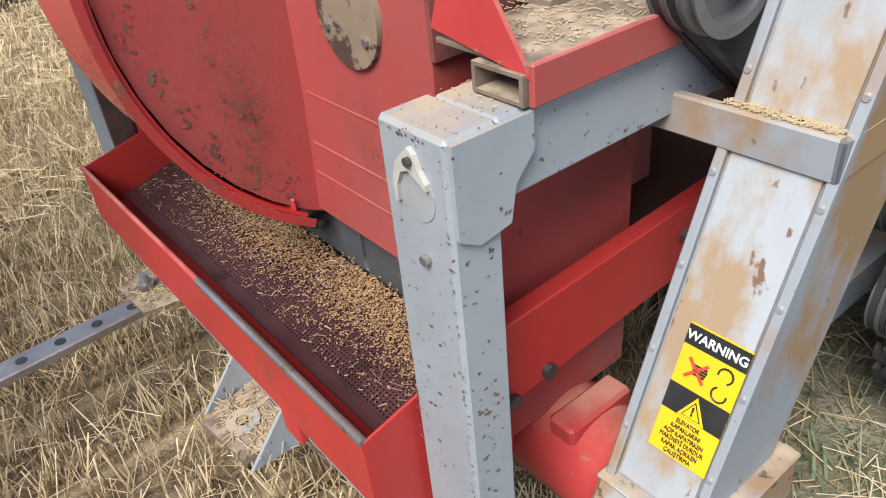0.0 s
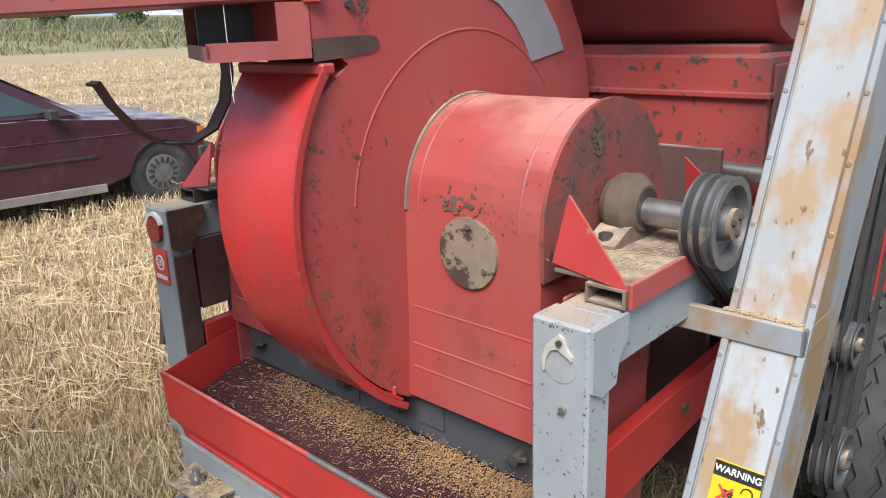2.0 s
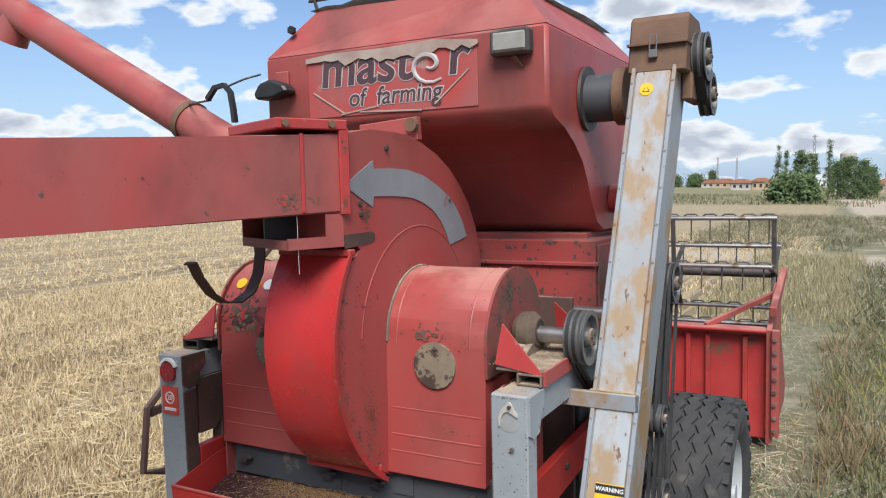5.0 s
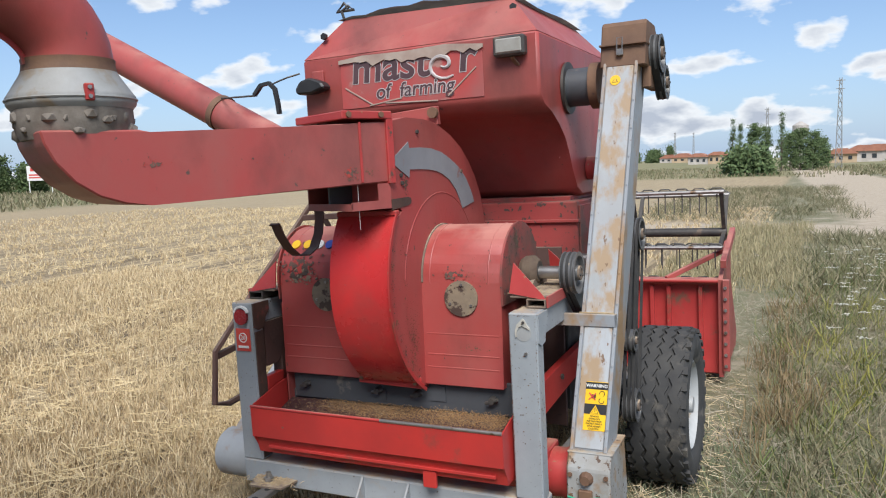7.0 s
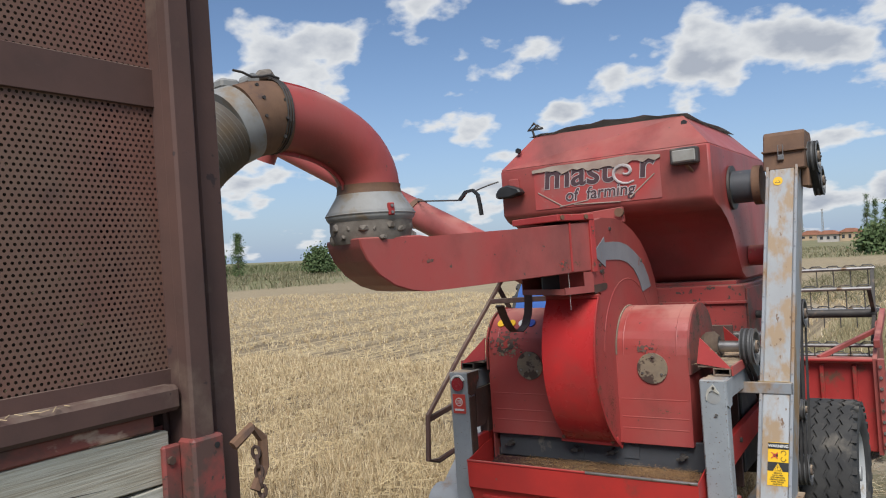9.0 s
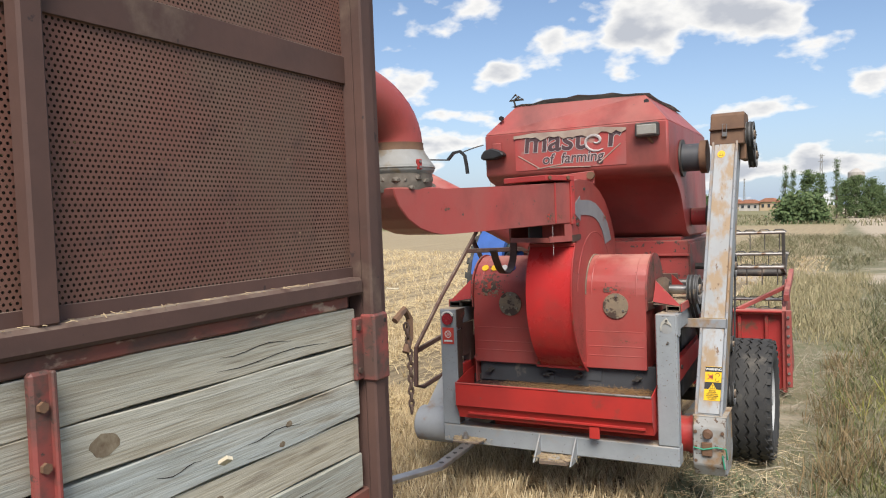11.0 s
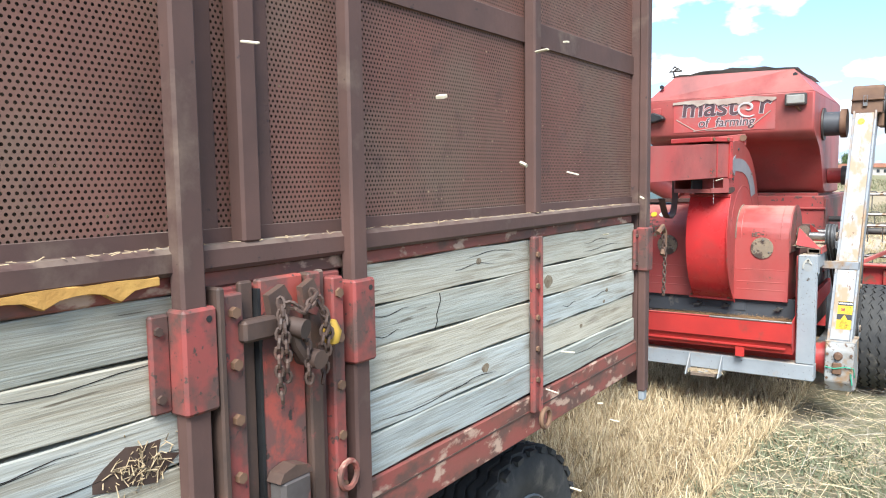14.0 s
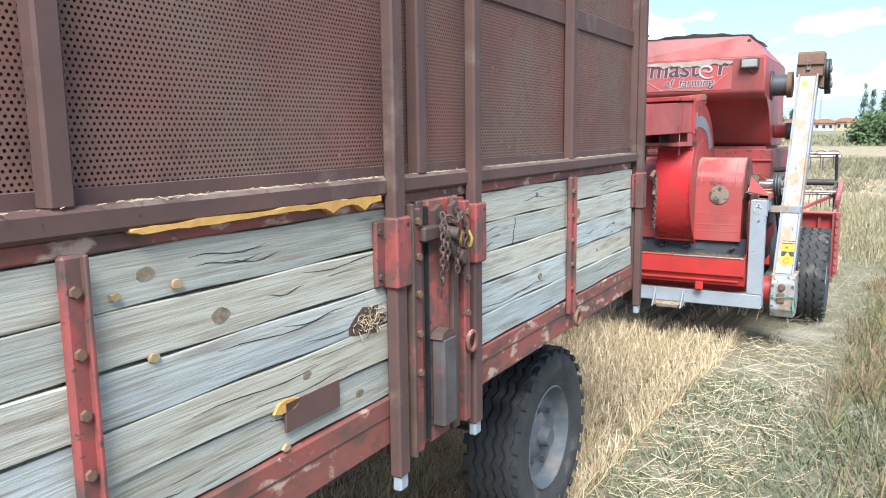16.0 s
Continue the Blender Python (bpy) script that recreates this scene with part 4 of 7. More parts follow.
for px, py, pz, pr in ((0.365, 0.84, 2.04, 0.078), (0.365, 0.95, 1.93, 0.072)):
    pp = pulley("head_pulley", px, py, pz, pr, combine, 2, 0.042)
belt(0.369, 0.030, (0.84, 2.04), 0.076, (0.95, 1.93), 0.070)
part("head_bearing", box(0.29, 0.325, 0.78, 0.99, 1.90, 2.08, 0.006), RUST, cap)
part("clamp_bar", box(0.006, 0.300, ey(1.02) - 0.022, ey(1.02) - 0.006, 0.990, 1.040, 0.003), GREY_RUST, combine, "dusty grey clamp bar")
part("clamp_bar_end", box(0.290, 0.300, ey(1.02) - 0.022, ey(1.02) + 0.10, 0.990, 1.040, 0.003), GREY_RUST, combine)
bolts("bolt", [(0.05, ey(1.02) - 0.022, 1.015), (0.09, ey(1.02) - 0.022, 1.02)], "y", 0.011, combine, STEEL)

# warning label on the elevator's face
tilt = math.degrees(math.atan(SL))


def on_face(x, z, lift):
    return Matrix.Translation((x, ey(z) - 0.0056 - lift, z)) @ Euler((radians(90 - tilt), 0, 0)).to_matrix().to_4x4()


def label_bit(name, x, z, w, h, lift, mat, parent, tag=""):
    bm = bmesh.new()
    bmesh.ops.create_cube(bm, size=1, matrix=on_face(x, z, lift) @ Matrix.Diagonal((w, h, 0.0008, 1)))
    return part(name, bm, mat, parent, tag)


LX, LZ, LW, LH = 0.2345, 0.713, 0.082, 0.178
warn = label_bit("warning_label", LX, LZ, LW, LH, 0.0012, YELLOW, elevator, "yellow and black warning label")
label_bit("label_band", LX, LZ + 0.070, LW, 0.026, 0.0022, BLACK, warn)
label_bit("label_band", LX, LZ - 0.0105, LW, 0.037, 0.0022, BLACK, warn)
lettering("label_word", "WARNING", 0.0165, on_face(LX, LZ + 0.070, 0.0030), WHITE, warn, "", 0, 0.0003)


def flat_shape(name, pts, x, z, lift, mat, parent):
    bm = bmesh.new()
    m = on_face(x, z, lift)
    bm.faces.new([bm.verts.new(m @ Vector((a, b, 0))) for a, b in pts])
    return part(name, bm, mat, parent)


flat_shape("label_triangle", [(-0.019, -0.015), (0.019, -0.015), (0, 0.018)], LX, LZ - 0.013, 0.0030, YELLOW, warn)
flat_shape("label_triangle", [(-0.0135, -0.0118), (0.0135, -0.0118), (0, 0.0118)], LX, LZ - 0.013, 0.0036, BLACK, warn)
flat_shape("label_triangle", [(-0.0115, -0.0105), (0.0115, -0.0105), (0, 0.0094)], LX, LZ - 0.013, 0.0042, YELLOW, warn)
lettering("label_mark", "!", 0.017, on_face(LX, LZ - 0.0145, 0.0048), BLACK, warn, "", 0, 0.0004)
# crossed-out palm sign
for k in range(4):
    label_bit("pictogram_bar", LX - 0.010, LZ + 0.0385 - 0.0035 * k, 0.020 - 0.002 * abs(k - 1), 0.0026, 0.003, BLACK, warn)
for s in (1, -1):
    m = on_face(LX - 0.014, LZ + 0.033, 0.0038) @ pose(0, 0, 0, 0, 0, 45 * s)
    bm = bmesh.new()
    bmesh.ops.create_cube(bm, size=1, matrix=m @ Matrix.Diagonal((0.036, 0.004, 0.0006, 1)))
    part("pictogram_cross", bm, STICKER_RED, warn)
for dz, a0 in ((0.044, -60), (0.020, 120)):
    m = on_face(LX + 0.021, LZ + dz, 0.003)
    ring = [(0.0095 * math.cos(radians(a0 + 25 * i)), 0.0095 * math.sin(radians(a0 + 25 * i))) for i in range(11)]
    part("pictogram_arrow", sweep([m @ Vector((a, b, 0)) for a, b in ring], 0.0013, 5), BLACK, warn)
for i, wd in enumerate(("ELEVATOR", "KAPAKLARINI", "AÇIP KAPATIRKEN", "MAKİNEYİ DURDUR", "KAPAK AÇIKKEN", "ÇALIŞTIRMA")):
    lettering("label_word", wd, 0.0086, on_face(LX, LZ - 0.0350 - 0.0085 * i, 0.0028), BLACK, warn, "", 0, 0, 0.78)
triangle = part("triangle_sticker", rod((0.205, ey(1.93) - 0.001, 1.93), (0.205, ey(1.93) - 0.008, 1.932), 0.021, seg=24), YELLOW, elevator, "round yellow caution sticker")
flat_shape("sticker_triangle", [(-0.012, -0.008), (0.012, -0.008), (0, 0.013)], 0.205, 1.931, 0.0034, BLACK, triangle)
flat_shape("sticker_triangle", [(-0.0085, -0.006), (0.0085, -0.006), (0, 0.009)], 0.205, 1.931, 0.0042, YELLOW, triangle)

OUTWARD = Matrix(((1, 0, 0.034, -0.034 * 0.7), (0, 1, 0, 0), (0, 0, 1, 0), (0, 0, 0, 1)))
turned([elevator, cap], OUTWARD)

# --- grain tank ---
TX0, TX1, TY = -1.125, -0.004, 0.472
tank_side = [(TY, 2.138), (TY, 1.880), (0.52, 1.842), (0.62, 1.825), (0.72, 1.79), (0.80, 1.72), (0.85, 1.66), (0.90, 1.58), (0.96, 1.49), (1.05, 1.455), (1.75, 1.455), (1.75, 2.138)]
tank = part("grain_tank", prism(tank_side, "x", TX0, TX1, bevel=0.012), RED, combine, "red sheet steel grain tank with a torn banner", True)
bm = bmesh.new()
lo = [bm.verts.new(p) for p in ((TX0 + 0.006, TY + 0.006, 2.136), (TX1 - 0.006, TY + 0.006, 2.136), (TX1 - 0.006, 1.745, 2.136), (TX0 + 0.006, 1.745, 2.136))]
hi = [bm.verts.new(p) for p in ((-0.945, 0.575, 2.31), (-0.16, 0.635, 2.305), (-0.16, 1.6, 2.305), (-0.945, 1.6, 2.31))]
for k in range(4):
    bm.faces.new((lo[k], lo[(k + 1) % 4], hi[(k + 1) % 4], hi[k]))
bm.faces.new(hi)
bm.faces.new(lo[::-1])
roof = part("tank_hopper", bm, RED, tank, "sloped red hopper sides")
TARP = surface("worn_tarpaulin", (0.20, 0.19, 0.18), (0.30, 0.28, 0.25), 6, 0.9, bump=0.4, bump_scale=20)
bm = bmesh.new()
grid = [[bm.verts.new((-0.975 + 0.84 * i / 12, 0.560 + 0.065 * i / 12 + 1.0 * j / 8, 2.308 + 0.030 * math.sin(3.14 * i / 12) + 0.006 * math.sin(i * 2.3 + j))) for j in range(9)] for i in range(13)]
for i in range(12):
    for j in range(8):
        bm.faces.new((grid[i][j], grid[i + 1][j], grid[i + 1][j + 1], grid[i][j + 1]))
bmesh.ops.solidify(bm, geom=list(bm.faces), thickness=0.012)
part("tank_cover", bm, TARP, tank, "grey weathered tarpaulin cover", True)
bolts("cover_knob", [(-1.02, 0.51, 2.235), (-0.145, 0.60, 2.26)], "y", 0.016, tank, BLACK)
part("cover_hook", sweep([(-0.95, 0.58, 2.30), (-0.96, 0.57, 2.35), (-0.93, 0.58, 2.37), (-0.90, 0.58, 2.35), (-0.99, 0.58, 2.35), (-0.95, 0.58, 2.385), (-0.93, 0.58, 2.36)], 0.007, 6), DARK, tank, "dark tie hook")
part("valance", box(TX0 + 0.05, TX1 - 0.03, 0.93, 1.70, 1.30, 1.46, 0.004), RED_GRIME, combine, "grimy red box below the tank")
part("body_box", box(-1.02, 0.02, 0.86, 2.1, 0.98, 1.44, 0.006), RED_GRIME, combine, "grimy red thresher body")
part("body_ledge", box(-0.95, 0.028, 0.845, 0.88, 1.345, 1.360, 0.003), RED_GRIME, combine)
part("body_end", box(0.02, 0.028, 0.88, 2.0, 0.90, 1.42, 0.003), RED_GRIME, combine, "dirty body side plate")
part("under_body", box(-1.0, -0.02, 0.80, 2.15, 0.50, 0.97, 0.006), DARK, combine)
part("tank_outlet", rod((0.0, 1.15, 1.58), (0.09, 1.15, 1.58), 0.055, seg=24), RED_RUSTY, tank, "", True)
part("tank_outlet", rod((0.09, 1.15, 1.58), (0.13, 1.15, 1.58), 0.068, seg=24), DARK, tank, "", True)
for k in range(8):
    a = 0.785 * k
    bolts("flange_bolt", [(0.0, 0.85 + 0.098 * math.cos(a), 1.935 + 0.098 * math.sin(a))], "x", 0.010, tank)
part("inlet_flange", rod((-0.001, 0.85, 1.935), (0.010, 0.85, 1.935), 0.112, seg=28), DARK, tank, "bolted dark flange", True)
part("inlet_pipe", rod((0.010, 0.85, 1.935), (0.115, 0.85, 1.935), 0.082, seg=28), STRIP, tank, "grey inlet pipe", True)
part("inlet_collar", rod((0.110, 0.85, 1.935), (0.148, 0.85, 1.935), 0.098, seg=28), RUST, tank, "", True)

# banner: torn grey film, remains of the lettering
BANNER = surface("banner_film", (0.33, 0.10, 0.09), (0.42, 0.06, 0.055), 5, 0.45, stain=(0.36, 0.20, 0.17), stain_scale=6, bump=0.2, bump_scale=25)
TORN = surface("torn_banner_edge", (0.40, 0.33, 0.27), (0.30, 0.22, 0.18), 8, 0.7, bump=0.3, bump_scale=30)
BY = TY - 0.002
banner = part("banner", box(-0.920, -0.240, BY - 0.002, BY + 0.001, 1.90, 2.105, 0), BANNER, tank, "peeling printed banner")
rng = random.Random(5)
edge_low = [(-0.925 + 0.69 * i / 24, 2.092 + rng.uniform(-0.012, 0.012) - 0.010 * math.sin(i / 24 * 3.14)) for i in range(25)]
part("torn_strip", prism(edge_low + [(-0.235, 2.108), (-0.40, 2.125), (-0.60, 2.118), (-0.80, 2.122), (-0.925, 2.112)], "y", BY - 0.010, BY - 0.003), TORN, banner, "curled torn top of the banner")
SILVER = surface("banner_silver", (0.50, 0.47, 0.46), (0.40, 0.37, 0.36), 12, 0.5, bump=0.05)
INK = surface("banner_ink", (0.06, 0.035, 0.04), (0.09, 0.05, 0.055), 12, 0.5, bump=0.05)


def banner_words(text, size, x, z, mat, lift, bold, shear, squeeze=1.0):
    return lettering("banner_lettering", text, size, pose(x, BY - lift, z, 90, 0, 0), mat, banner, "", shear, bold, squeeze)


banner_words("mast", 0.185, -0.675, 2.064, SILVER, 0.0030, 0.0065, 0.1, 1.08)
banner_words("mast", 0.185, -0.675, 2.064, INK, 0.0042, 0.0030, 0.1, 1.08)
banner_words("r", 0.185, -0.312, 2.066, SILVER, 0.0030, 0.0065, 0.1, 1.1)
banner_words("r", 0.185, -0.312, 2.066, INK, 0.0042, 0.0030, 0.1, 1.1)
ering = [(0.050 * (1 - 0.045 * i) * math.cos(radians(-50 - 24 * i)) * 1.1, 0.052 * (1 - 0.05 * i) * math.sin(radians(-50 - 24 * i))) for i in range(19)]
part("banner_swirl", sweep([(-0.420 + 1.35 * a, BY - 0.004, 2.045 + 1.2 * b) for a, b in ering], [0.004 + 0.006 * math.sin(3.14 * i / 18) for i in range(19)], 6), SILVER, banner, "silver swirl letter", True)
banner_words("of  farming", 0.086, -0.560, 1.958, SILVER, 0.0030, 0.0040, 0.15, 1.0)
banner_words("of  farming", 0.086, -0.560, 1.958, INK, 0.0042, 0.0006, 0.15, 1.0)
for k, (a, b) in enumerate([((-0.90, 1.99), (-0.76, 1.905)), ((-0.78, 1.905), (-0.62, 1.925)), ((-0.40, 1.915), (-0.27, 2.02)), ((-0.70, 1.91), (-0.45, 1.90))]):
    part("banner_crease", beam((a[0], BY - 0.003, a[1]), (b[0], BY - 0.003, b[1]), 0.005, 0.006, 0.001), TORN, banner)
# lamps on the tank's back
lamp_r = part("work_lamp", box(-0.170, -0.055, TY - 0.055, TY - 0.005, 2.050, 2.113, 0.008), LENS, combine, "dusty rectangular work lamp")
part("lamp_rim", box(-0.178, -0.047, TY - 0.050, TY - 0.002, 2.042, 2.121, 0.008), DARK, lamp_r)
part("lamp_bracket", beam((-0.11, TY - 0.025, 2.04), (-0.09, TY + 0.0, 2.005), 0.03, 0.006), RUST, lamp_r)
lamp_l = part("tail_lamp", prism([(-1.13, 2.00), (-1.105, 2.035), (-1.05, 2.048), (-0.99, 2.025), (-0.97, 1.998), (-1.04, 1.978), (-1.12, 1.978)], "y", TY - 0.07, TY - 0.005, bevel=0.008), BLACK, combine, "black plastic tail lamp housing")
part("lamp_base", box(-1.07, -1.01, TY - 0.012, TY - 0.001, 1.98, 2.08, 0.004), RED, lamp_l)
for a, b in (((-0.62, 0.36, 1.815), (-0.40, 0.36, 1.83)),):
    part("tank_strut", beam(a, b, 0.03, 0.075), RED, combine, "red duct strut")
part("strut_bolt", rod((-0.41, 0.34, 1.84), (-0.41, 0.32, 1.84), 0.022, seg=12), RUST, combine)

# --- blow duct and hose ---
DX0, DX1 = -0.690, -0.400
duct_side = [(-0.063, 1.792), (-0.90, 1.758), (-0.925, 1.770), (-1.185, 1.770), (-1.178, 1.735), (-1.155, 1.685), (-1.11, 1.63), (-1.05, 1.588), (-0.985, 1.565), (-0.91, 1.556), (-0.80, 1.558), (-0.063, 1.579)]
duct = part("blow_duct", prism(duct_side, "x", DX0, DX1, bevel=0.005), RED, combine, "red square blower duct")
part("duct_flange", box(DX0 - 0.012, DX1 + 0.010, -0.075, -0.045, 1.572, 1.806, 0.003), RED_RUSTY, duct, "scuffed duct joint")
part("duct_seam", box(DX1, DX1 + 0.004, -0.19, -0.18, 1.582, 1.790, 0.001), RED_RUSTY, duct)
part("duct_top_plate", box(DX0 - 0.01, DX1 + 0.012, -0.26, -0.05, 1.80, 1.828, 0.003), RED_RUSTY, duct)
bolts("bolt", [(DX1 + 0.01, -0.10, 1.815), (DX1 + 0.01, -0.235, 1.815)], "x", 0.011, duct, RUST)
wear(duct, (DX1 + 0.0008, -0.235, 1.615), (0.016, 0.012), 40, "x", 60, (0.004, 0.012))
wear(duct, (DX1 + 0.0008, -0.17, 1.615), (0.03, 0.012), 36, "x", 61, (0.002, 0.006), RUST)
wear(duct, (DX1 + 0.0110, -0.06, 1.61), (0.004, 0.018), 14, "x", 62, (0.003, 0.008))
wear(duct, (DX1 + 0.0110, -0.06, 1.76), (0.006, 0.02), 14, "x", 63, (0.003, 0.008))
wear(duct, (DX1 + 0.0008, -0.90, 1.672), (0.018, 0.006), 26, "x", 64, (0.003, 0.008))
wear(duct, (DX1 + 0.0008, -0.6, 1.67), (0.22, 0.05), 40, "x", 65, (0.0008, 0.003))
wear(tank, (-0.55, TY - 0.0008, 2.0), (0.35, 0.1), 40, "y", 66, (0.001, 0.004))
wear(tank, (TX1 + 0.0008, 0.95, 1.75), (0.15, 0.12), 30, "x", 67, (0.002, 0.010))
# open mouth below the duct
mouth = bmesh.new()
for a0, a1, y0, y1, z0, z1 in ((DX0, DX1, -0.235, -0.066, 1.485, 1.49), (DX0, DX0 + 0.005, -0.235, -0.066, 1.49, 1.575), (DX0, DX1, -0.235, -0.230, 1.49, 1.51), (DX1 - 0.005, DX1, -0.12, -0.066, 1.49, 1.575), (DX1 - 0.005, DX1, -0.235, -0.12, 1.49, 1.515)):
    box(a0, a1, y0, y1, z0, z1, 0, mouth)
part("duct_mouth", mouth, RED, duct, "open red spill mouth")
# added black sheet gives the mouth its dark, shaded inside
part("mouth_inside", box(DX1 - 0.16, DX1 - 0.15, -0.228, -0.07, 1.491, 1.577, 0), BLACK, duct)
part("hanging_wire", sweep([(DX1 - 0.01, -0.20, 1.58), (DX1 - 0.009, -0.20, 1.42)], 0.0006, 5), WHITE, duct)
part("strap_hook", ribbon([(-0.015, 1.56), (-0.012, 1.45), (-0.025, 1.395), (-0.06, 1.345), (-0.115, 1.323), (-0.17, 1.33), (-0.215, 1.36), (-0.255, 1.41), (-0.278, 1.455), (-0.29, 1.45)], "x", -0.775, -0.735, 0.005), BROWN, combine, "bent brown flat iron hook", True)
FC = (-0.545, -1.057)
collar = part("duct_collar", sweep([(*FC, z) for z in (1.832, 1.844, 1.850, 1.868, 1.875, 1.884, 1.928, 1.944)], [0.156, 0.166, 0.169, 0.169, 0.164, 0.158, 0.130, 0.122], 36), GALV, combine, "galvanised round duct collar", True)
putty = [(*FC, z) for z in (1.752, 1.775, 1.805, 1.838)]
part("seam_putty", sweep(putty, [0.142, 0.152, 0.158, 0.157], 36), PUTTY, collar, "crusted seam compound", True)
rng = random.Random(17)
for k in range(26):
    a = 6.28318 * k / 26 + rng.uniform(-0.1, 0.1)
    r = rng.uniform(0.012, 0.026)
    p = Vector((FC[0] + 0.148 * math.cos(a), FC[1] + 0.148 * math.sin(a), rng.uniform(1.765, 1.815)))
    bm = bmesh.new()
    bmesh.ops.create_icosphere(bm, subdivisions=1, radius=r, matrix=Matrix.Translation(p) @ Matrix.Diagonal((1.0, 1.0, rng.uniform(0.6, 1.3), 1)))
    part("putty_lump", bm, PUTTY, collar, "", True)
part("collar_ridge", sweep([(FC[0] + 0.1695 * math.cos(i * 0.2), FC[1] + 0.1695 * math.sin(i * 0.2), 1.860) for i in range(33)], 0.004, 6), GALV, collar, "", True)
part("collar_band", sweep([(*FC, z) for z in (1.938, 1.948, 1.960, 1.972)], [0.125, 0.123, 0.121, 0.1225], 36), RUST, collar, "rusty collar neck", True)
clip = part("collar_clip", box(FC[0] + 0.160, FC[0] + 0.176, FC[1] - 0.014, FC[1] + 0.010, 1.846, 1.892, 0.003), RED_RUSTY, collar, "red bolted collar clip")
bolts("bolt", [(FC[0] + 0.176, FC[1] - 0.002, z) for z in (1.857, 1.881)], "x", 0.006, clip, STEEL)
bend_at = [i * 1.62 / 12 for i in range(13)]
bend = [(FC[0], FC[1] - 0.39 + 0.39 * math.cos(a), 1.968 + 0.234 * math.sin(a)) for a in bend_at]
elbow = part("duct_elbow", sweep([(FC[0], FC[1], 1.950)] + bend, 0.118, 32), RED, combine, "red round duct elbow", True)


def seam_strip(side):
    inner, outer = [], []
    for i, p in enumerate(bend):
        q, w = bend[min(i + 1, 12)], bend[max(i - 1, 0)]
        d = Vector((q[1] - w[1], q[2] - w[2])).normalized()
        n = Vector((d.y, -d.x)) * side
        inner.append((p[1] + n.x * 0.112, p[2] + n.y * 0.112))
        outer.append((p[1] + n.x * 0.130, p[2] + n.y * 0.130))
    return prism(outer + inner[::-1], "x", FC[0] - 0.004, FC[0] + 0.004)


part("elbow_fin", seam_strip(1), RED_RUSTY, elbow, "raised welded elbow seam")
part("elbow_fin", seam_strip(-1), RED_RUSTY, elbow, "raised welded elbow seam")
E_END = Vector(bend[-1])
path = [E_END + Vector((0, 0.01, 0)), E_END + Vector((0, -0.06, -0.010)), E_END + Vector((0, -0.125, -0.030)), E_END + Vector((0, -0.185, -0.060))]
sleeve_rust = part("hose_sleeve", sweep(path[:3], [0.124, 0.127, 0.126], 32), RUST, combine, "rusty riveted hose sleeve", True)
hose_band = part("hose_band", sweep(path[2:4], [0.130, 0.129], 32), GALV, combine, "wide galvanised hose band", True)
bolts("rivet", [(FC[0] + 0.126 * math.cos(a), E_END.y - y, E_END.z - 0.014 + 0.126 * math.sin(a)) for a in (-0.6, -0.1, 0.4, 0.9) for y in (0.02, 0.10)], "x", 0.006, sleeve_rust, DARK)
for f in (0.0, 0.5, 1.0):
    part("hose_wire", sweep([E_END + Vector((0.128 * math.cos(k * 0.3), 0.004 - 0.02 * f, 0.128 * math.sin(k * 0.3))) for k in range(22)], 0.0035, 5), DARK, hose_band)
part("band_toggle", box(-0.575, -0.515, E_END.y - 0.20, E_END.y - 0.13, E_END.z + 0.075, E_END.z + 0.108, 0.008), GALV, hose_band)
part("band_toggle", rod((-0.515, E_END.y - 0.08, E_END.z + 0.115), (-0.575, E_END.y - 0.08, E_END.z + 0.115), 0.022, seg=14), GALV, hose_band)
part("rag", sweep([(-0.545, E_END.y + 0.03, E_END.z + 0.118), (-0.54, E_END.y - 0.01, E_END.z + 0.145), (-0.535, E_END.y - 0.04, E_END.z + 0.138), (-0.53, E_END.y - 0.07, E_END.z + 0.12)], [0.010, 0.022, 0.018, 0.008], 8), PUTTY, hose_band, "knotted rag")
chain_pts = [Vector((-0.50, E_END.y + 0.01 - 0.035 * k, E_END.z + 0.125 + 0.008 * math.sin(k * 1.7))) for k in range(6)]
part("band_chain", sweep(chain_pts, 0.0045, 5), DARK, hose_band)
ctrl = [path[3], path[3] + Vector((0, -0.11, -0.085)), path[3] + Vector((0, -0.20, -0.19)), path[3] + Vector((0, -0.28, -0.31)), path[3] + Vector((0, -0.36, -0.43)), path[3] + Vector((0, -0.47, -0.53)), path[3] + Vector((0, -0.62, -0.59))]
hp = []
for i in range(len(ctrl) - 1):
    for k in range(16):
        hp.append(ctrl[i].lerp(ctrl[i + 1], k / 16))
for _ in range(4):
    for i in range(1, len(hp) - 1):
        hp[i] = (hp[i - 1] + hp[i] + hp[i + 1]) / 3
hose = part("blow_hose", sweep(hp, [0.118 + 0.010 * (i % 2) for i in range(len(hp))], 32), HOSE, combine, "ribbed grey flexible hose", True)


DUCT_TURN = about(DX1, -0.066, -23.8)
turned([elbow, sleeve_rust, hose_band, hose], DUCT_TURN @ about(FC[0], FC[1], 12.4))
turned([duct, collar], DUCT_TURN)

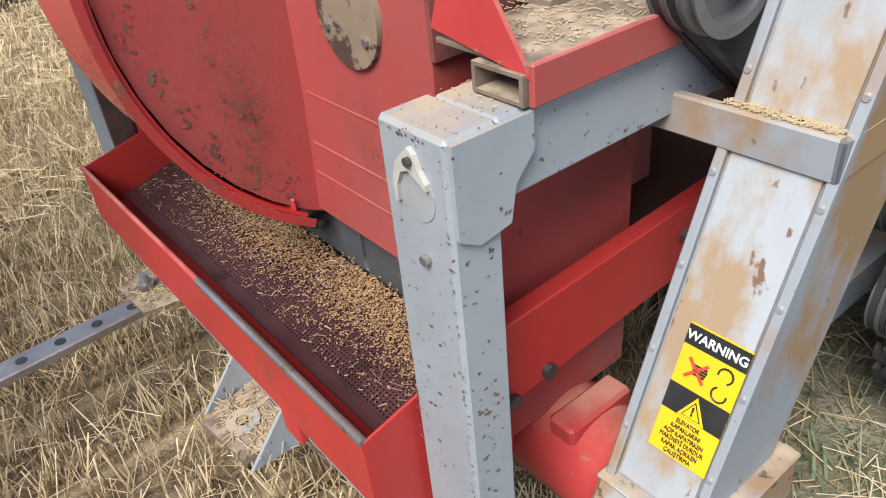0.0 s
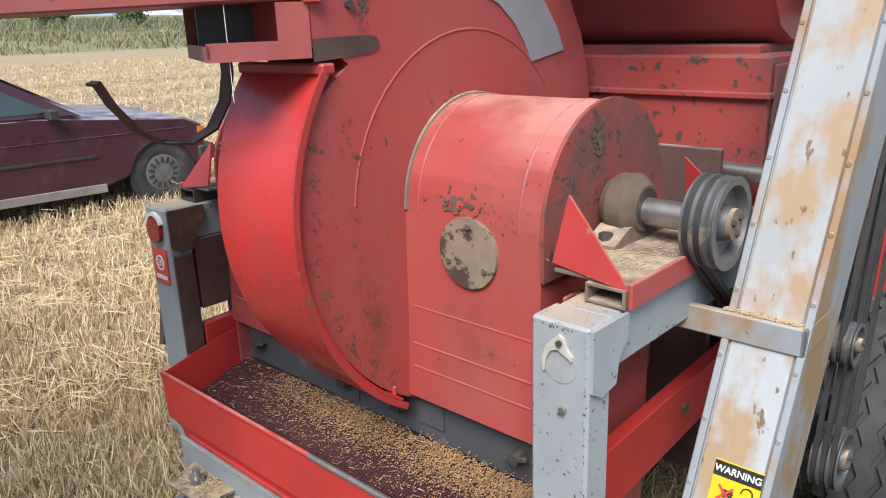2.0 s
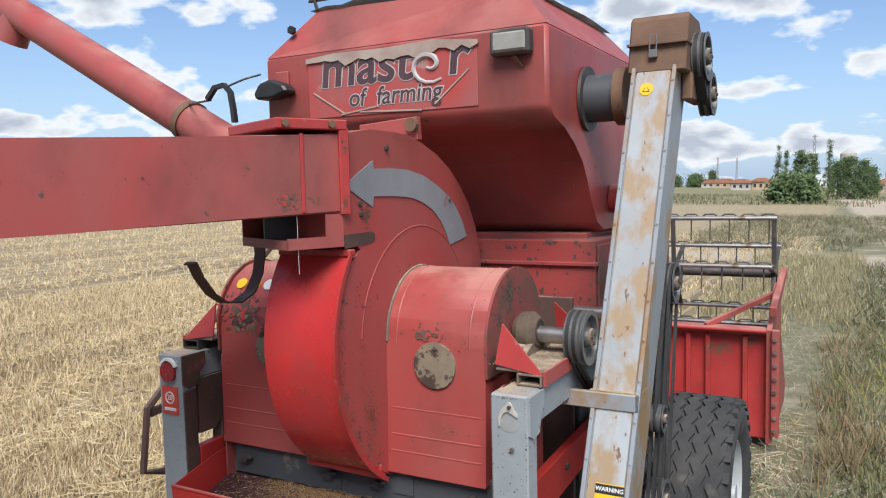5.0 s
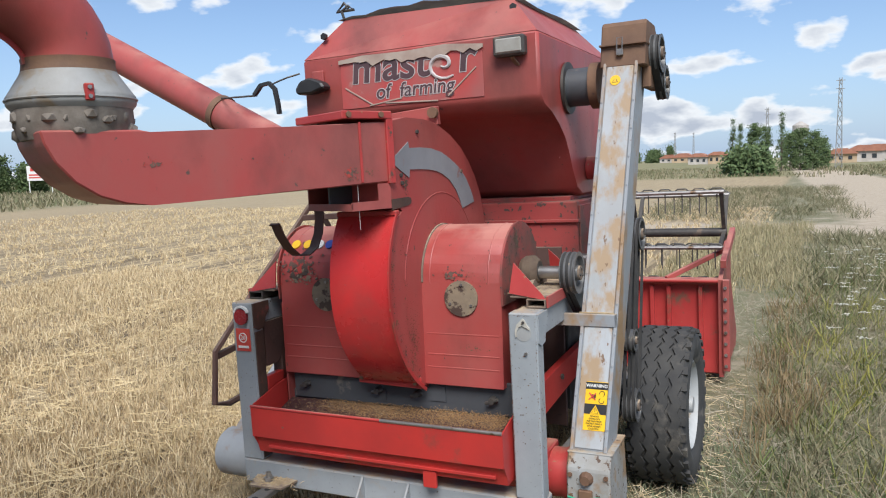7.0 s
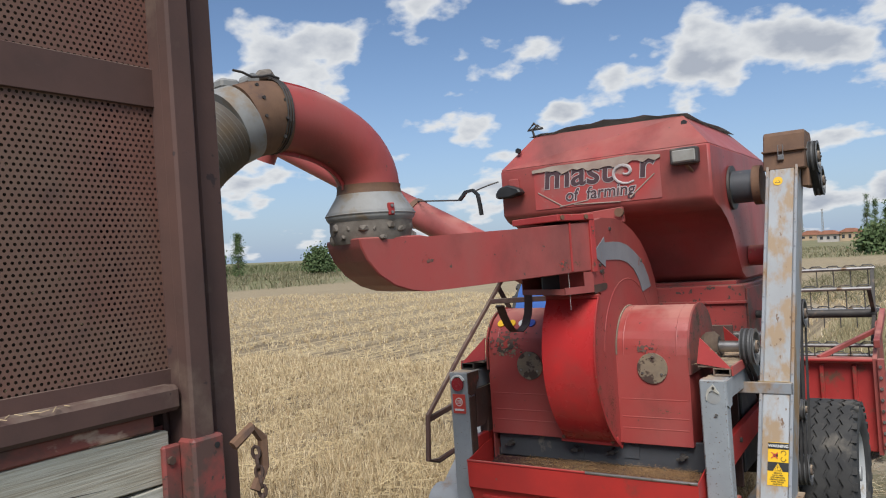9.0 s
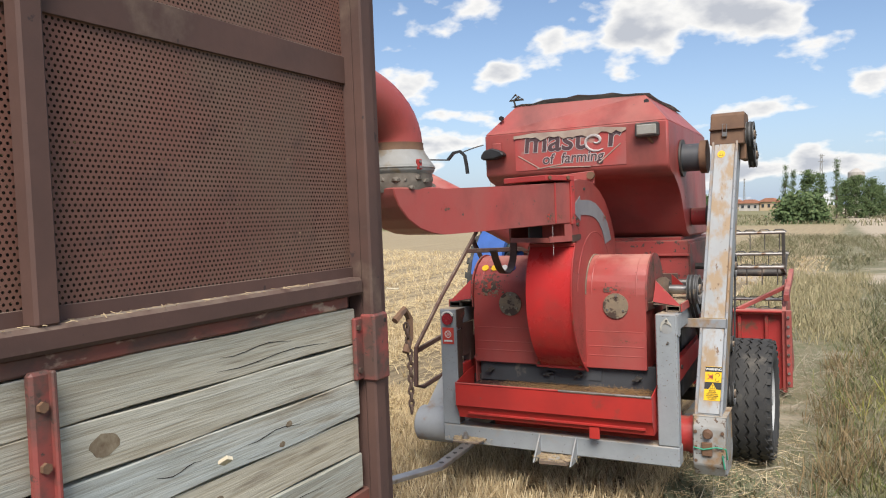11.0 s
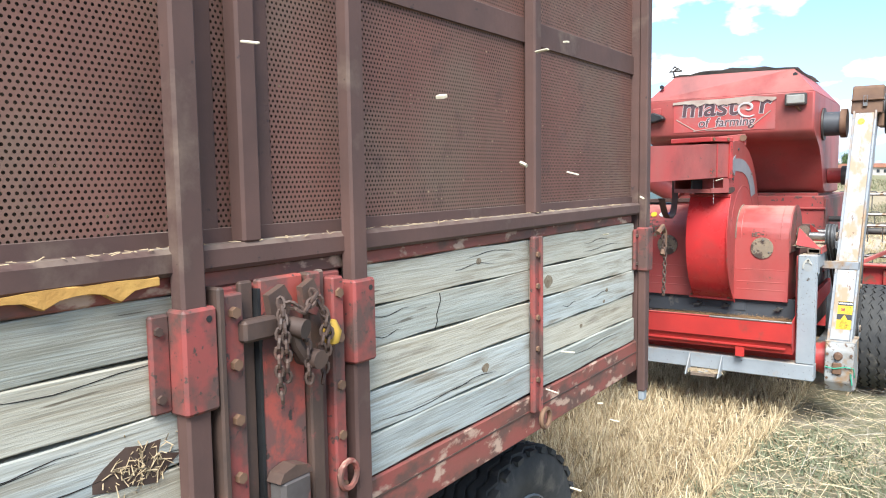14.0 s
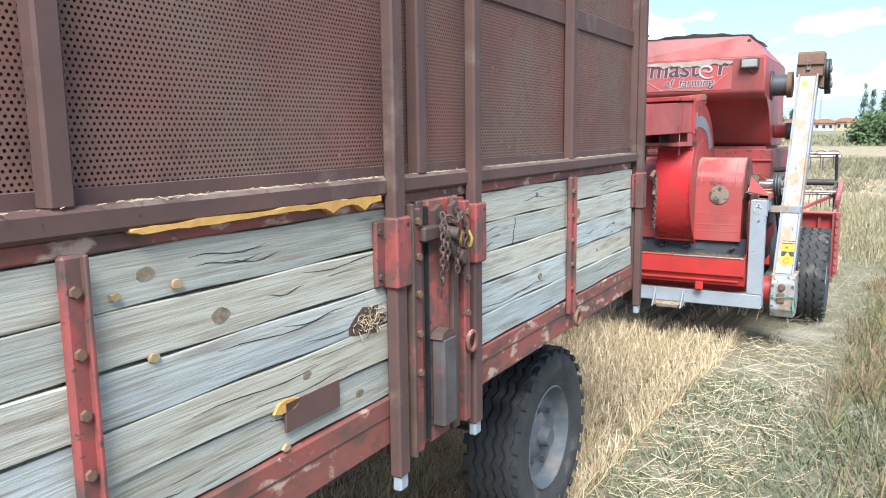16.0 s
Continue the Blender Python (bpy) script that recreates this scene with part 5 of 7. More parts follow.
# --- unloading auger pipe ---
pipe = part("unloading_pipe", rod((-0.98, 0.92, 1.445), (-3.62, 1.06, 2.78), 0.095, seg=24), RED, combine, "long red unloading auger pipe", True)
d = Vector((-2.64, 0.14, 1.335)).normalized()
c0 = Vector((-0.98, 0.92, 1.445)) + d * 1.20
part("pipe_band", rod(c0, c0 + d * 0.04, 0.103, seg=24), RUST, pipe, "rusty pipe clamp", True)
part("pipe_end", rod(Vector((-3.48, 1.05, 2.70)), Vector((-3.55, 1.03, 2.55)), 0.09, seg=20), RED, pipe, "", True)
part("tie_strap", ribbon([(-1.34, 1.99), (-1.30, 2.03), (-1.26, 2.035), (-1.235, 2.01), (-1.225, 1.95), (-1.22, 1.90)], "y", 0.38, 0.40, 0.016), BLACK, combine, "black rubber tie strap", True)
part("tie_chain", sweep([(-1.26, 0.39, 2.03), (-1.22, 0.40, 2.045), (-1.17, 0.41, 2.06), (-1.12, 0.44, 2.075)], 0.004, 5), DARK, combine)
part("tie_chain", sweep([(c0.x, c0.y - 0.02, c0.z + 0.09), (-1.38, 0.44, 2.00), (-1.34, 0.39, 1.995)], 0.005, 5), DARK, combine)

# --- rack and housing on the far side ---
rack = part("side_rack", sweep([(-1.46, 1.02, 1.53), (-1.49, 0.52, 1.13), (-1.50, 0.16, 0.835), (-1.48, 0.11, 0.61), (-1.48, 0.20, 0.585), (-1.48, 0.55, 0.62)], 0.015, 6), BROWN, combine, "brown bent steel rack")
part("rack_bar", beam((-1.50, 0.17, 0.815), (-1.49, 0.70, 0.88), 0.02, 0.03), BROWN, rack)
part("rack_bar", beam((-1.47, 0.86, 1.395), (-0.75, 0.86, 1.41), 0.03, 0.03), BROWN, rack)
part("rack_bar", beam((-1.51, 1.04, 1.47), (-1.15, 1.3, 0.5), 0.02, 0.03), BROWN, rack)
part("side_panel", prism([(0.25, 0.42), (1.3, 0.42), (1.3, 1.0), (0.62, 0.95)], "x", -1.30, -1.29), BROWN, combine, "sloping dark side panel")
part("panel_trim", beam((-1.305, 0.26, 0.46), (-1.305, 0.62, 0.95), 0.012, 0.10), surface("yellow_trim", (0.55, 0.36, 0.05), (0.48, 0.44, 0.36), 9, 0.6, bump=0.1), combine, "yellow and white worn trim strip")
side_drum = part("gear_cover", prism(arc(0.20, 0.36, 0.11, -60, 240, 16), "x", -1.50, -1.26, bevel=0.01), PALE_GREY, combine, "grey rounded gear cover", True)
part("cover_face", rod((-1.25, 0.20, 0.36), (-1.243, 0.20, 0.36), 0.085, seg=24), DARK, side_drum, "", True)
part("cover_arm", beam((-1.36, 0.20, 0.45), (-1.40, 0.75, 0.80), 0.20, 0.02), PALE_GREY, side_drum)

# --- hitch bars under the rear ---
hitch = part("drawbar", beam((-1.05, 0.03, 0.345), (-1.02, -0.50, 0.345), 0.065, 0.022, 0.003), STEEL, combine, "worn steel drawbar with holes")
part("drawbar_end", beam((-1.02, -0.48, 0.345), (-1.16, -0.78, 0.345), 0.06, 0.022, 0.003), STEEL, hitch)
# bolt holes as black discs on the bar, dark like shaded bores
for k in range(5):
    yy = -0.10 - 0.085 * k
    part("hole", rod((-1.045 + 0.05 * -yy, yy, 0.353), (-1.045 + 0.05 * -yy, yy, 0.3577), 0.0125, seg=16), BLACK, hitch)
plate_l = part("hitch_plate", prism([(-1.18, 0.02), (-0.96, 0.02), (-0.98, -0.09), (-1.13, -0.10)], "z", 0.357, 0.365), DUSTY, combine, "dusty hitch plate with a bolt")
part("hitch_bolt", rod((-1.075, -0.045, 0.365), (-1.075, -0.045, 0.382), 0.022, seg=6), STEEL, plate_l)
part("hitch_bolt", rod((-1.075, -0.045, 0.38), (-1.075, -0.045, 0.405), 0.011, seg=12), STEEL, plate_l)
plate_c = part("hitch_plate", prism([(-0.64, 0.0), (-0.44, 0.0), (-0.455, -0.115), (-0.60, -0.13)], "z", 0.305, 0.322), DUSTY, combine, "dusty hitch plate with an eye")
part("eye_ring", ribbon(arc(-0.54, -0.068, 0.034, 0, 360, 24), "z", 0.322, 0.328, 0.019), GREY, plate_c, "", True)
# black disc paints the shaded bore of the eye
part("eye_hole", rod((-0.54, -0.068, 0.3195), (-0.54, -0.068, 0.3237), 0.0135, seg=16), BLACK, plate_c)
for x in (-0.645, -0.44):
    part("plate_web", prism([(0.0, 0.428), (0.0, 0.30), (-0.11, 0.30)], "x", x, x + 0.008), GREY, plate_c)
scatter("chaff", 420, lambda r: ((-1.06 + r.normal(0, 0.05), -0.035 + r.normal(0, 0.025), 0.367) if r.rand() < 0.5 else (-0.54 + r.normal(0, 0.05), -0.06 + r.normal(0, 0.03), 0.325)), straw_bit, CHAFF, hitch, "chaff on the hitch plates", 8)
scatter("chaff", 700, lambda r: (r.uniform(-0.06, 0.10), r.uniform(0.12, 0.55), 1.147), lambda r, p: straw_bit(r, p, (0.002, 0.010), 0.0007, 0.2), CHAFF, right_drum, "chaff on the bracket", 9)
scatter("chaff", 300, lambda r: (r.uniform(0.16, 0.29), ey(1.04) - r.uniform(0.006, 0.022), 1.042), lambda r, p: straw_bit(r, p, (0.003, 0.012), 0.0009, 0.2), CHAFF, elevator, "chaff on the clamp", 10)
scatter("chaff", 260, lambda r: (r.uniform(0.004, 0.096), r.uniform(0.01, 0.6), 1.1045), lambda r, p: straw_bit(r, p, (0.001, 0.005), 0.0006, 0.1), CHAFF, right_post, "chaff dust on the rail", 11)

# --- wheels ---
def tyre(bm, R0, w, lugs, ribs=4):
    """A tyre about the x axis with a zigzag ribbed tread."""
    prof = [(-w * 0.40, R0 * 0.56), (-w * 0.49, R0 * 0.66), (-w * 0.52, R0 * 0.80), (-w * 0.49, R0 * 0.91), (-w * 0.43, R0 * 0.968), (w * 0.43, R0 * 0.968), (w * 0.49, R0 * 0.91), (w * 0.52, R0 * 0.80), (w * 0.49, R0 * 0.66), (w * 0.40, R0 * 0.56)]
    seg = lugs * 2
    lathe(prof, (0, 0, 0), seg, bm)
    for j in range(ribs):
        x0 = -w * 0.43 + w * 0.86 * j / ribs + w * 0.03
        x1 = -w * 0.43 + w * 0.86 * (j + 1) / ribs - w * 0.03
        lo, up = [], []
        for k in range(seg):
            a, sh = 6.28318 * k / seg, (w * 0.035 if k % 2 else -w * 0.035)
            for r, store in ((R0 * 0.962, lo), (R0, up)):
                store.append([bm.verts.new((x + sh, r * math.cos(a), r * math.sin(a))) for x in (x0, x1)])
        for k in range(seg):
            n = (k + 1) % seg
            bm.faces.new((up[k][0], up[k][1], up[n][1], up[n][0]))
            bm.faces.new((lo[k][0], up[k][0], up[n][0], lo[n][0]))
            bm.faces.new((up[k][1], lo[k][1], lo[n][1], up[n][1]))
    for k in range(lugs):
        a = 6.28318 * k / lugs
        for s in (-1, 1):
            m = Matrix.Rotation(a, 4, "X")
            bmesh.ops.create_cube(bm, size=1, matrix=m @ Matrix.Translation((s * w * 0.46, 0, R0 * 0.955)) @ Matrix.Diagonal((w * 0.10, R0 * 0.10, R0 * 0.045, 1)))
    return bm


RIM = surface("wheel_rim", (0.46, 0.47, 0.47), (0.36, 0.36, 0.35), 8, 0.5, stain=(0.25, 0.19, 0.13), stain_scale=8, bump=0.1)


def wheel(name, x, y, R0, w, parent, label, rim_mat, lugs=30, ribs=4):
    hub = new(name)
    hub.parent = parent
    hub.location = (x, y, R0)
    hub["label"] = label
    part("tyre", tyre(bmesh.new(), R0, w, lugs, ribs), RUBBER, hub, "worn ribbed rubber tyre", True)
    for s in (1, -1):
        r = R0 * 0.57
        bm = lathe([(w * 0.42 * s, r), (w * 0.44 * s, r * 0.97), (w * 0.30 * s, r * 0.88), (w * 0.20 * s, r * 0.80), (w * 0.16 * s, r * 0.45), (w * 0.26 * s, r * 0.32), (w * 0.26 * s, r * 0.20), (w * 0.45 * s, r * 0.18), (w * 0.45 * s, 0.0)], (0, 0, 0), 36)
        part("rim", bm, rim_mat, hub, "dusty steel rim", True)
        for k in range(6):
            a = 1.0472 * k
            part("wheel_nut", rod((w * 0.20 * s, r * 0.55 * math.cos(a), r * 0.55 * math.sin(a)), (w * 0.27 * s, r * 0.55 * math.cos(a), r * 0.55 * math.sin(a)), R0 * 0.03, seg=6), DARK, hub)
    return hub


TYRE_R = 0.385
wheel_r = wheel("wheel", 0.312, 1.37, TYRE_R, 0.27, combine, "right wheel with a ribbed tyre", RIM)
wheel_l = wheel("wheel", -1.52, 1.37, TYRE_R, 0.27, combine, "left wheel with a ribbed tyre", RIM)
part("axle", rod((-1.5, 1.37, TYRE_R), (0.33, 1.37, TYRE_R), 0.045, seg=16), DARK, combine, "", True)
# belt drive on the right flank
for y, z, r in ((1.06, 1.27, 0.075), (0.88, 0.52, 0.075), (0.86, 0.82, 0.05)):
    pulley("side_pulley", 0.205, y, z, r, combine, 3, 0.06)
for k in range(3):
    belt(0.209 + 0.019 * k, 0.011, (1.06, 1.27), 0.074, (0.88, 0.52), 0.074)
belt(0.233, 0.011, (1.06, 1.27), 0.066, (0.86, 0.82), 0.048)
pulley("side_pulley", 0.105, 1.02, 0.66, 0.10, combine, 3, 0.06)
part("pulley_shaft", rod((0.0, 1.06, 1.27), (0.235, 1.06, 1.27), 0.02, seg=12), DARK, combine)
part("chain_guard", box(0.105, 0.125, 0.85, 1.02, 0.9, 1.14, 0.004), DARK, combine)

# --- header and reel ---
HX0, HX1, HY = -1.20, 0.38, 3.20
header = part("header_back", box(HX0, HX1, HY, HY + 0.02, 0.04, 0.70, 0.004), RED_RUSTY, combine, "dusty red header back wall")
for x in (-1.0, -0.7, -0.4, -0.1, 0.02, 0.24):
    part("stiffener", box(x, x + 0.03, HY - 0.035, HY, 0.06, 0.68, 0.004), RED_RUSTY, header)
part("header_top", box(HX0, HX1, HY - 0.05, HY + 0.05, 0.695, 0.732, 0.005), RED, header)
part("header_lip", rod((HX0, HY - 0.07, 0.722), (HX1, HY - 0.07, 0.722), 0.014, seg=10), RED_RUSTY, header, "", True)
part("header_floor", box(HX0, HX1, HY + 0.02, HY + 0.85, 0.03, 0.06, 0.004), RED_RUSTY, header)
for x in (HX0 - 0.03, HX1):
    part("header_side", prism([(HY - 0.06, 0.03), (HY + 0.95, 0.03), (HY + 1.05, 0.12), (HY + 0.62, 0.60), (HY + 0.56, 0.95), (HY + 0.42, 0.95), (HY - 0.06, 0.73)], "x", x, x + 0.03), RED, header, "red header end plate")
part("side_frame", box(HX1 + 0.03, HX1 + 0.075, HY - 0.09, HY - 0.04, 0.08, 0.735, 0.004), RED, header)
bolts("bolt", [(HX1 + 0.05, HY - 0.095, 0.12 + 0.080 * k) for k in range(8)], "y", 0.012, header, STEEL)
part("reel_arm", beam((HX1 + 0.035, HY - 0.05, 0.84), (HX1 + 0.035, HY + 0.75, 1.00), 0.04, 0.06), RED, header, "red reel support arm")
part("reel_arm", beam((0.02, HY - 0.02, 0.73), (HX1 + 0.02, HY + 0.40, 0.90), 0.03, 0.035), RED, header)
REEL_AT = Vector((0, HY + 0.65, 1.00))
reel = empty("reel", "turning harvester reel with dark hanging spring tines", "reel")
reel.location = REEL_AT
part("reel_tube", rod((HX0, 0, 0), (HX1, 0, 0), 0.035, seg=16), DARK, reel, "", True)
BATS, RR = 5, 0.38
bats = []
for k in range(BATS):
    a = 6.28318 * k / BATS
    c, s = math.cos(a) * RR, math.sin(a) * RR
    bat = part("bat_tube", rod((HX0, 0, 0), (HX1, 0, 0), 0.016, seg=8), STEEL, reel, "", True)
    bat.location = (0, c, s)
    bats.append(bat)
    for x in (HX0 + 0.02, -0.31, HX1 - 0.02):
        part("spoke", beam((x, 0, 0), (x, c, s), 0.02, 0.03, 0.002, None, (1, 0, 0)), DARK, reel)
    for i in range(12):
        bm = bmesh.new()
        x = HX0 + 0.06 + i * 0.128
        sweep([(x, 0, 0.005), (x + 0.03, 0, 0.028), (x + 0.09, 0, 0.028), (x + 0.12, 0, 0.005)], 0.006, 5, bm)
        sweep([(x + 0.06, 0, 0), (x + 0.06, 0.01, -0.05), (x + 0.06, -0.005, -0.16)], 0.005, 5, bm)
        part("tine", bm, DARK, bat)
# front of the machine, hidden save for glimpses
part("feeder_house", prism([(2.0, 0.95), (HY, 0.62), (HY, 0.20), (2.0, 0.50)], "x", -0.85, -0.25), RED, combine, "red feeder housing")
part("tongue", beam((-1.45, 1.2, 0.50), (-1.9, 4.8, 0.55), 0.12, 0.12), GREY, combine)

# ---- the trailer, hitched behind ----
trailer = empty("farm_trailer", "old farm trailer with grey weathered planks and brown perforated side panels", "trailer")
TW0, TL0, TL1 = -1.95, -6.9, -2.65
FLOOR, RAIL0, RAIL1, TOP = 1.09, 1.468, 1.503, 2.95
part("bed", box(TW0 + 0.03, -0.035, TL0, TL1, 1.01, 1.08, 0.004), DARK, trailer, "dark trailer bed")
for x0, x1 in ((-0.05, 0.0), (TW0, TW0 + 0.05)):
    part("side_rail", box(x0, x1, TL0, TL1 - 0.002, 0.988, 1.085, 0.004), RAIL_RUST, trailer, "rusty red lower side rail")
    part("rail_seam", box(x0 - 0.001, x1 + 0.0015, TL0, TL1 - 0.01, 1.047, 1.050, 0), RUST_DARK, trailer)
    xi = x1 - 0.045 if x1 == 0.0 else x0
    part("top_band", box(xi, xi + 0.042, TL0, TL1 - 0.085, 1.456, RAIL0 + 0.012, 0.003), RAIL_RUST, trailer, "rusty red band")
    rail = part("top_rail", box(x0 - 0.008, x1 + 0.012, TL0, TL1 - 0.05, RAIL0 + 0.012, RAIL1 + 0.012, 0.006), BROWN, trailer, "brown square tube rail with dust")


def corner_post(x, y, z0=0.925, h=TOP, w=0.038):
    p = part("post", box(x, x + 0.026, y + 0.006, y + 0.006 + w, z0, h, 0.004), BROWN, trailer, "brown upright steel post")
    part("post_foot", box(x + 0.003, x + 0.023, y + 0.010, y + w + 0.002, z0 - 0.03, z0 + 0.02, 0.004), GREY, p, "bare grey post foot")
    return p


def sleeve(y0, y1, parent):
    s = part("sleeve", box(0.0, 0.036, y0 + 0.005, y1 - 0.004, 1.305, 1.44, 0.004), CHASSIS_RED, parent, "red rusty post sleeve")
    bolts("bolt", [(0.008, y0 - 0.012, 1.415), (0.008, y0 - 0.012, 1.33)], "x", 0.006, s, RUST_DARK)
    part("sleeve_ear", box(-0.002, 0.008, y0 - 0.022, y0 + 0.006, 1.31, 1.435, 0.003), CHASSIS_RED, s)
    # pin hole shown by a black disc in place of its shade
    part("sleeve_hole", rod((0.0335, y0 + 0.044, 1.425), (0.0368, y0 + 0.044, 1.425), 0.0045, seg=10), BLACK, s)
    return s


POSTS = [-2.705, -4.06, -4.378, -5.55, -6.85]
for y in POSTS:
    p = corner_post(0.003, y)
    sleeve(y - 0.005, y + 0.057, p)
    corner_post(TW0 - 0.040, y)
# plank bays on both sides: five boards each
BAYS = [(-3.397, -2.71), (-4.02, -3.397), (-5.012, -4.34), (-5.55, -5.012), (-6.85, -5.55)]
rng = random.Random(11)
boards, face = {}, {}
for side in (0, 1):
    for b, (y0, y1) in enumerate(BAYS):
        for k in range(5):
            z1 = 1.454 - k * 0.0735
            z0 = z1 - 0.0698
            x1 = -0.004 + rng.uniform(-0.003, 0.003) if side == 0 else TW0 + 0.03
            bm = box(x1 - 0.024, x1, y0 + rng.uniform(0, 0.004), y1 - rng.uniform(0, 0.004), z0 + rng.uniform(-0.001, 0.001), z1, 0.0015)
            if side == 0:
                bmesh.ops.subdivide_edges(bm, edges=[e for e in bm.edges if abs(e.verts[0].co.y - e.verts[1].co.y) > 0.2], cuts=9, use_grid_fill=True)
                for v in bm.verts:
                    v.co.z += 0.0016 * math.sin(v.co.y * 17 + k * 2.1 + b) * (1 if v.co.z > (z0 + z1) / 2 else 1)
            face[(side, b, k)] = x1
            boards[(side, b, k)] = part("plank", bm, WOODS[(1, 0, 2, 0, 1)[k] if b % 2 == 0 else (0, 1, 0, 2, 2)[k]], trailer)
part("gap_backing", box(-0.048, -0.036, TL0, TL1 - 0.03, 1.085, 1.455, 0), CHASSIS_RED, trailer)
# battens with bolts, and an eye below
for y in (-3.415, -5.03):
    bt = part("batten", box(0.001, 0.016, y + 0.004, y + 0.034, 1.045, 1.462, 0.004), CHASSIS_RED, trailer, "red angle iron batten")
    part("batten_web", box(0.014, 0.024, y + 0.027, y + 0.034, 1.045, 1.462, 0.002), CHASSIS_RED, bt)
    bolts("bolt", [(0.016, y + 0.016, 1.42 - 0.0735 * k) for k in range(5)], "x", 0.007, bt, RUST)
    part("eye_ring", sweep([(0.035, y + 0.022 + 0.022 * math.cos(a * 0.5), 1.035 + 0.022 * math.sin(a * 0.5)) for a in range(14)], 0.006, 6), RUST, bt, "rusty lashing eye", True)
# crack, hole, foam and dark patch on the boards
CRACK = surface("board_gap", (0.02, 0.016, 0.013), None, 9, 0.9)
pts = [(-3.765, 1.378), (-3.762, 1.364), (-3.769, 1.351), (-3.776, 1.338), (-3.774, 1.325), (-3.782, 1.311)]
part("crack", sweep([(face[(0, 1, 1)], a, b) for a, b in pts], 0.0013, 5), CRACK, boards[(0, 1, 1)])
rng = random.Random(2)
hole = [(-4.428 + 0.056 * math.cos(a * 0.45) * rng.uniform(0.6, 1.15), 1.252 + 0.034 * math.sin(a * 0.45) * rng.uniform(0.6, 1.1)) for a in range(14)]
# the board is uncut; a dark shape paints the shade inside the hole
part("rotted_hole", prism(hole, "x", -0.012, face[(0, 2, 2)] + 0.0005), RUST_DARK, boards[(0, 2, 2)], "rotted hole packed with straw, its shade a dark shape")
scatter("packed_straw", 110, lambda r: (0.0, -4.42 + r.normal(0, 0.022), 1.252 + r.normal(0, 0.014)), lambda r, p: straw_bit(r, p, (0.006, 0.028), 0.0008, 0.8), CHAFF, trailer, "straw poking from a rotted board", 12)
rng = random.Random(4)
foam_top = [(-4.93 + 0.54 * i / 30, 1.4835 + rng.uniform(-0.002, 0.002)) for i in range(31)]
foam_low = [(-4.93 + 0.54 * i / 30, 1.4765 - rng.uniform(0.0, 0.003) - (0.014 if i in (22, 27) else 0) - 0.003 * (i > 24)) for i in range(31)]
part("foam_bead", prism(foam_top + foam_low[::-1], "x", -0.002, 0.013, bevel=0.002), FOAM, trailer, "yellow hardened foam bead", True)
for (y, z, a, b) in ((-4.655, 1.165, 0.034, 0.012), (-4.66, 1.095, 0.010, 0.007), (-4.855, 1.40, 0.012, 0.008), (-4.90, 1.31, 0.009, 0.007), (-4.95, 1.40, 0.008, 0.006)):
    part("foam_blob", prism([(y + a * math.cos(k * 0.52) * rng.uniform(0.7, 1.1), z + b * math.sin(k * 0.52) * rng.uniform(0.7, 1.1)) for k in range(12)], "x", -0.003, 0.003, bevel=0.001), RESIN if b < 0.011 else FOAM, trailer, "dull yellow foam smear", True)
part("patch_board", box(-0.002, 0.003, -4.66, -4.52, 1.12, 1.17, 0.001), BROWN, trailer, "dark brown patch on the boards")
# knots in the boards
KNOT = surface("wood_knot", (0.15, 0.10, 0.062), (0.27, 0.22, 0.15), 60, 0.9, bump=0.2)
rng = random.Random(9)
for b, k, y, z, r in ((0, 1, -3.30, 1.345, 0.016), (0, 2, -2.93, 1.275, 0.006), (0, 2, -2.95, 1.245, 0.005), (0, 3, -3.1, 1.20, 0.006), (1, 0, -3.62, 1.425, 0.007), (1, 3, -3.6, 1.195, 0.010), (2, 1, -4.78, 1.34, 0.012), (2, 3, -4.60, 1.20, 0.008), (2, 0, -4.90, 1.42, 0.010), (2, 4, -4.45, 1.12, 0.008)):
    part("knot", prism([(y + 1.5 * r * math.cos(j * 0.45) * rng.uniform(0.85, 1.1), z + r * math.sin(j * 0.45) * rng.uniform(0.85, 1.1)) for j in range(14)], "x", -0.012, face[(0, b, k)] + 0.0004), KNOT, boards[(0, b, k)])
for b, k, n in ((0, 0, 3), (0, 2, 3), (0, 4, 2), (1, 0, 3), (1, 1, 4), (1, 3, 3), (2, 0, 5), (2, 1, 4), (2, 2, 5), (2, 3, 4), (2, 4, 3)):
    y0, y1 = BAYS[b]
    for _ in range((n + 1) // 2):
        a, ln = rng.uniform(y0 + 0.02, y1 - 0.2), rng.uniform(0.08, 0.35)
        z = 1.454 - k * 0.0735 - rng.uniform(0.010, 0.058)
        part("split", sweep([(face[(0, b, k)], min(a + ln * j / 6, y1 - 0.005), z + 0.004 * math.sin(j * 1.1 + a * 9)) for j in range(7)], [0.0003, 0.0008, 0.0010, 0.0007, 0.0010, 0.0006, 0.0002], 4), CRACK, boards[(0, b, k)])
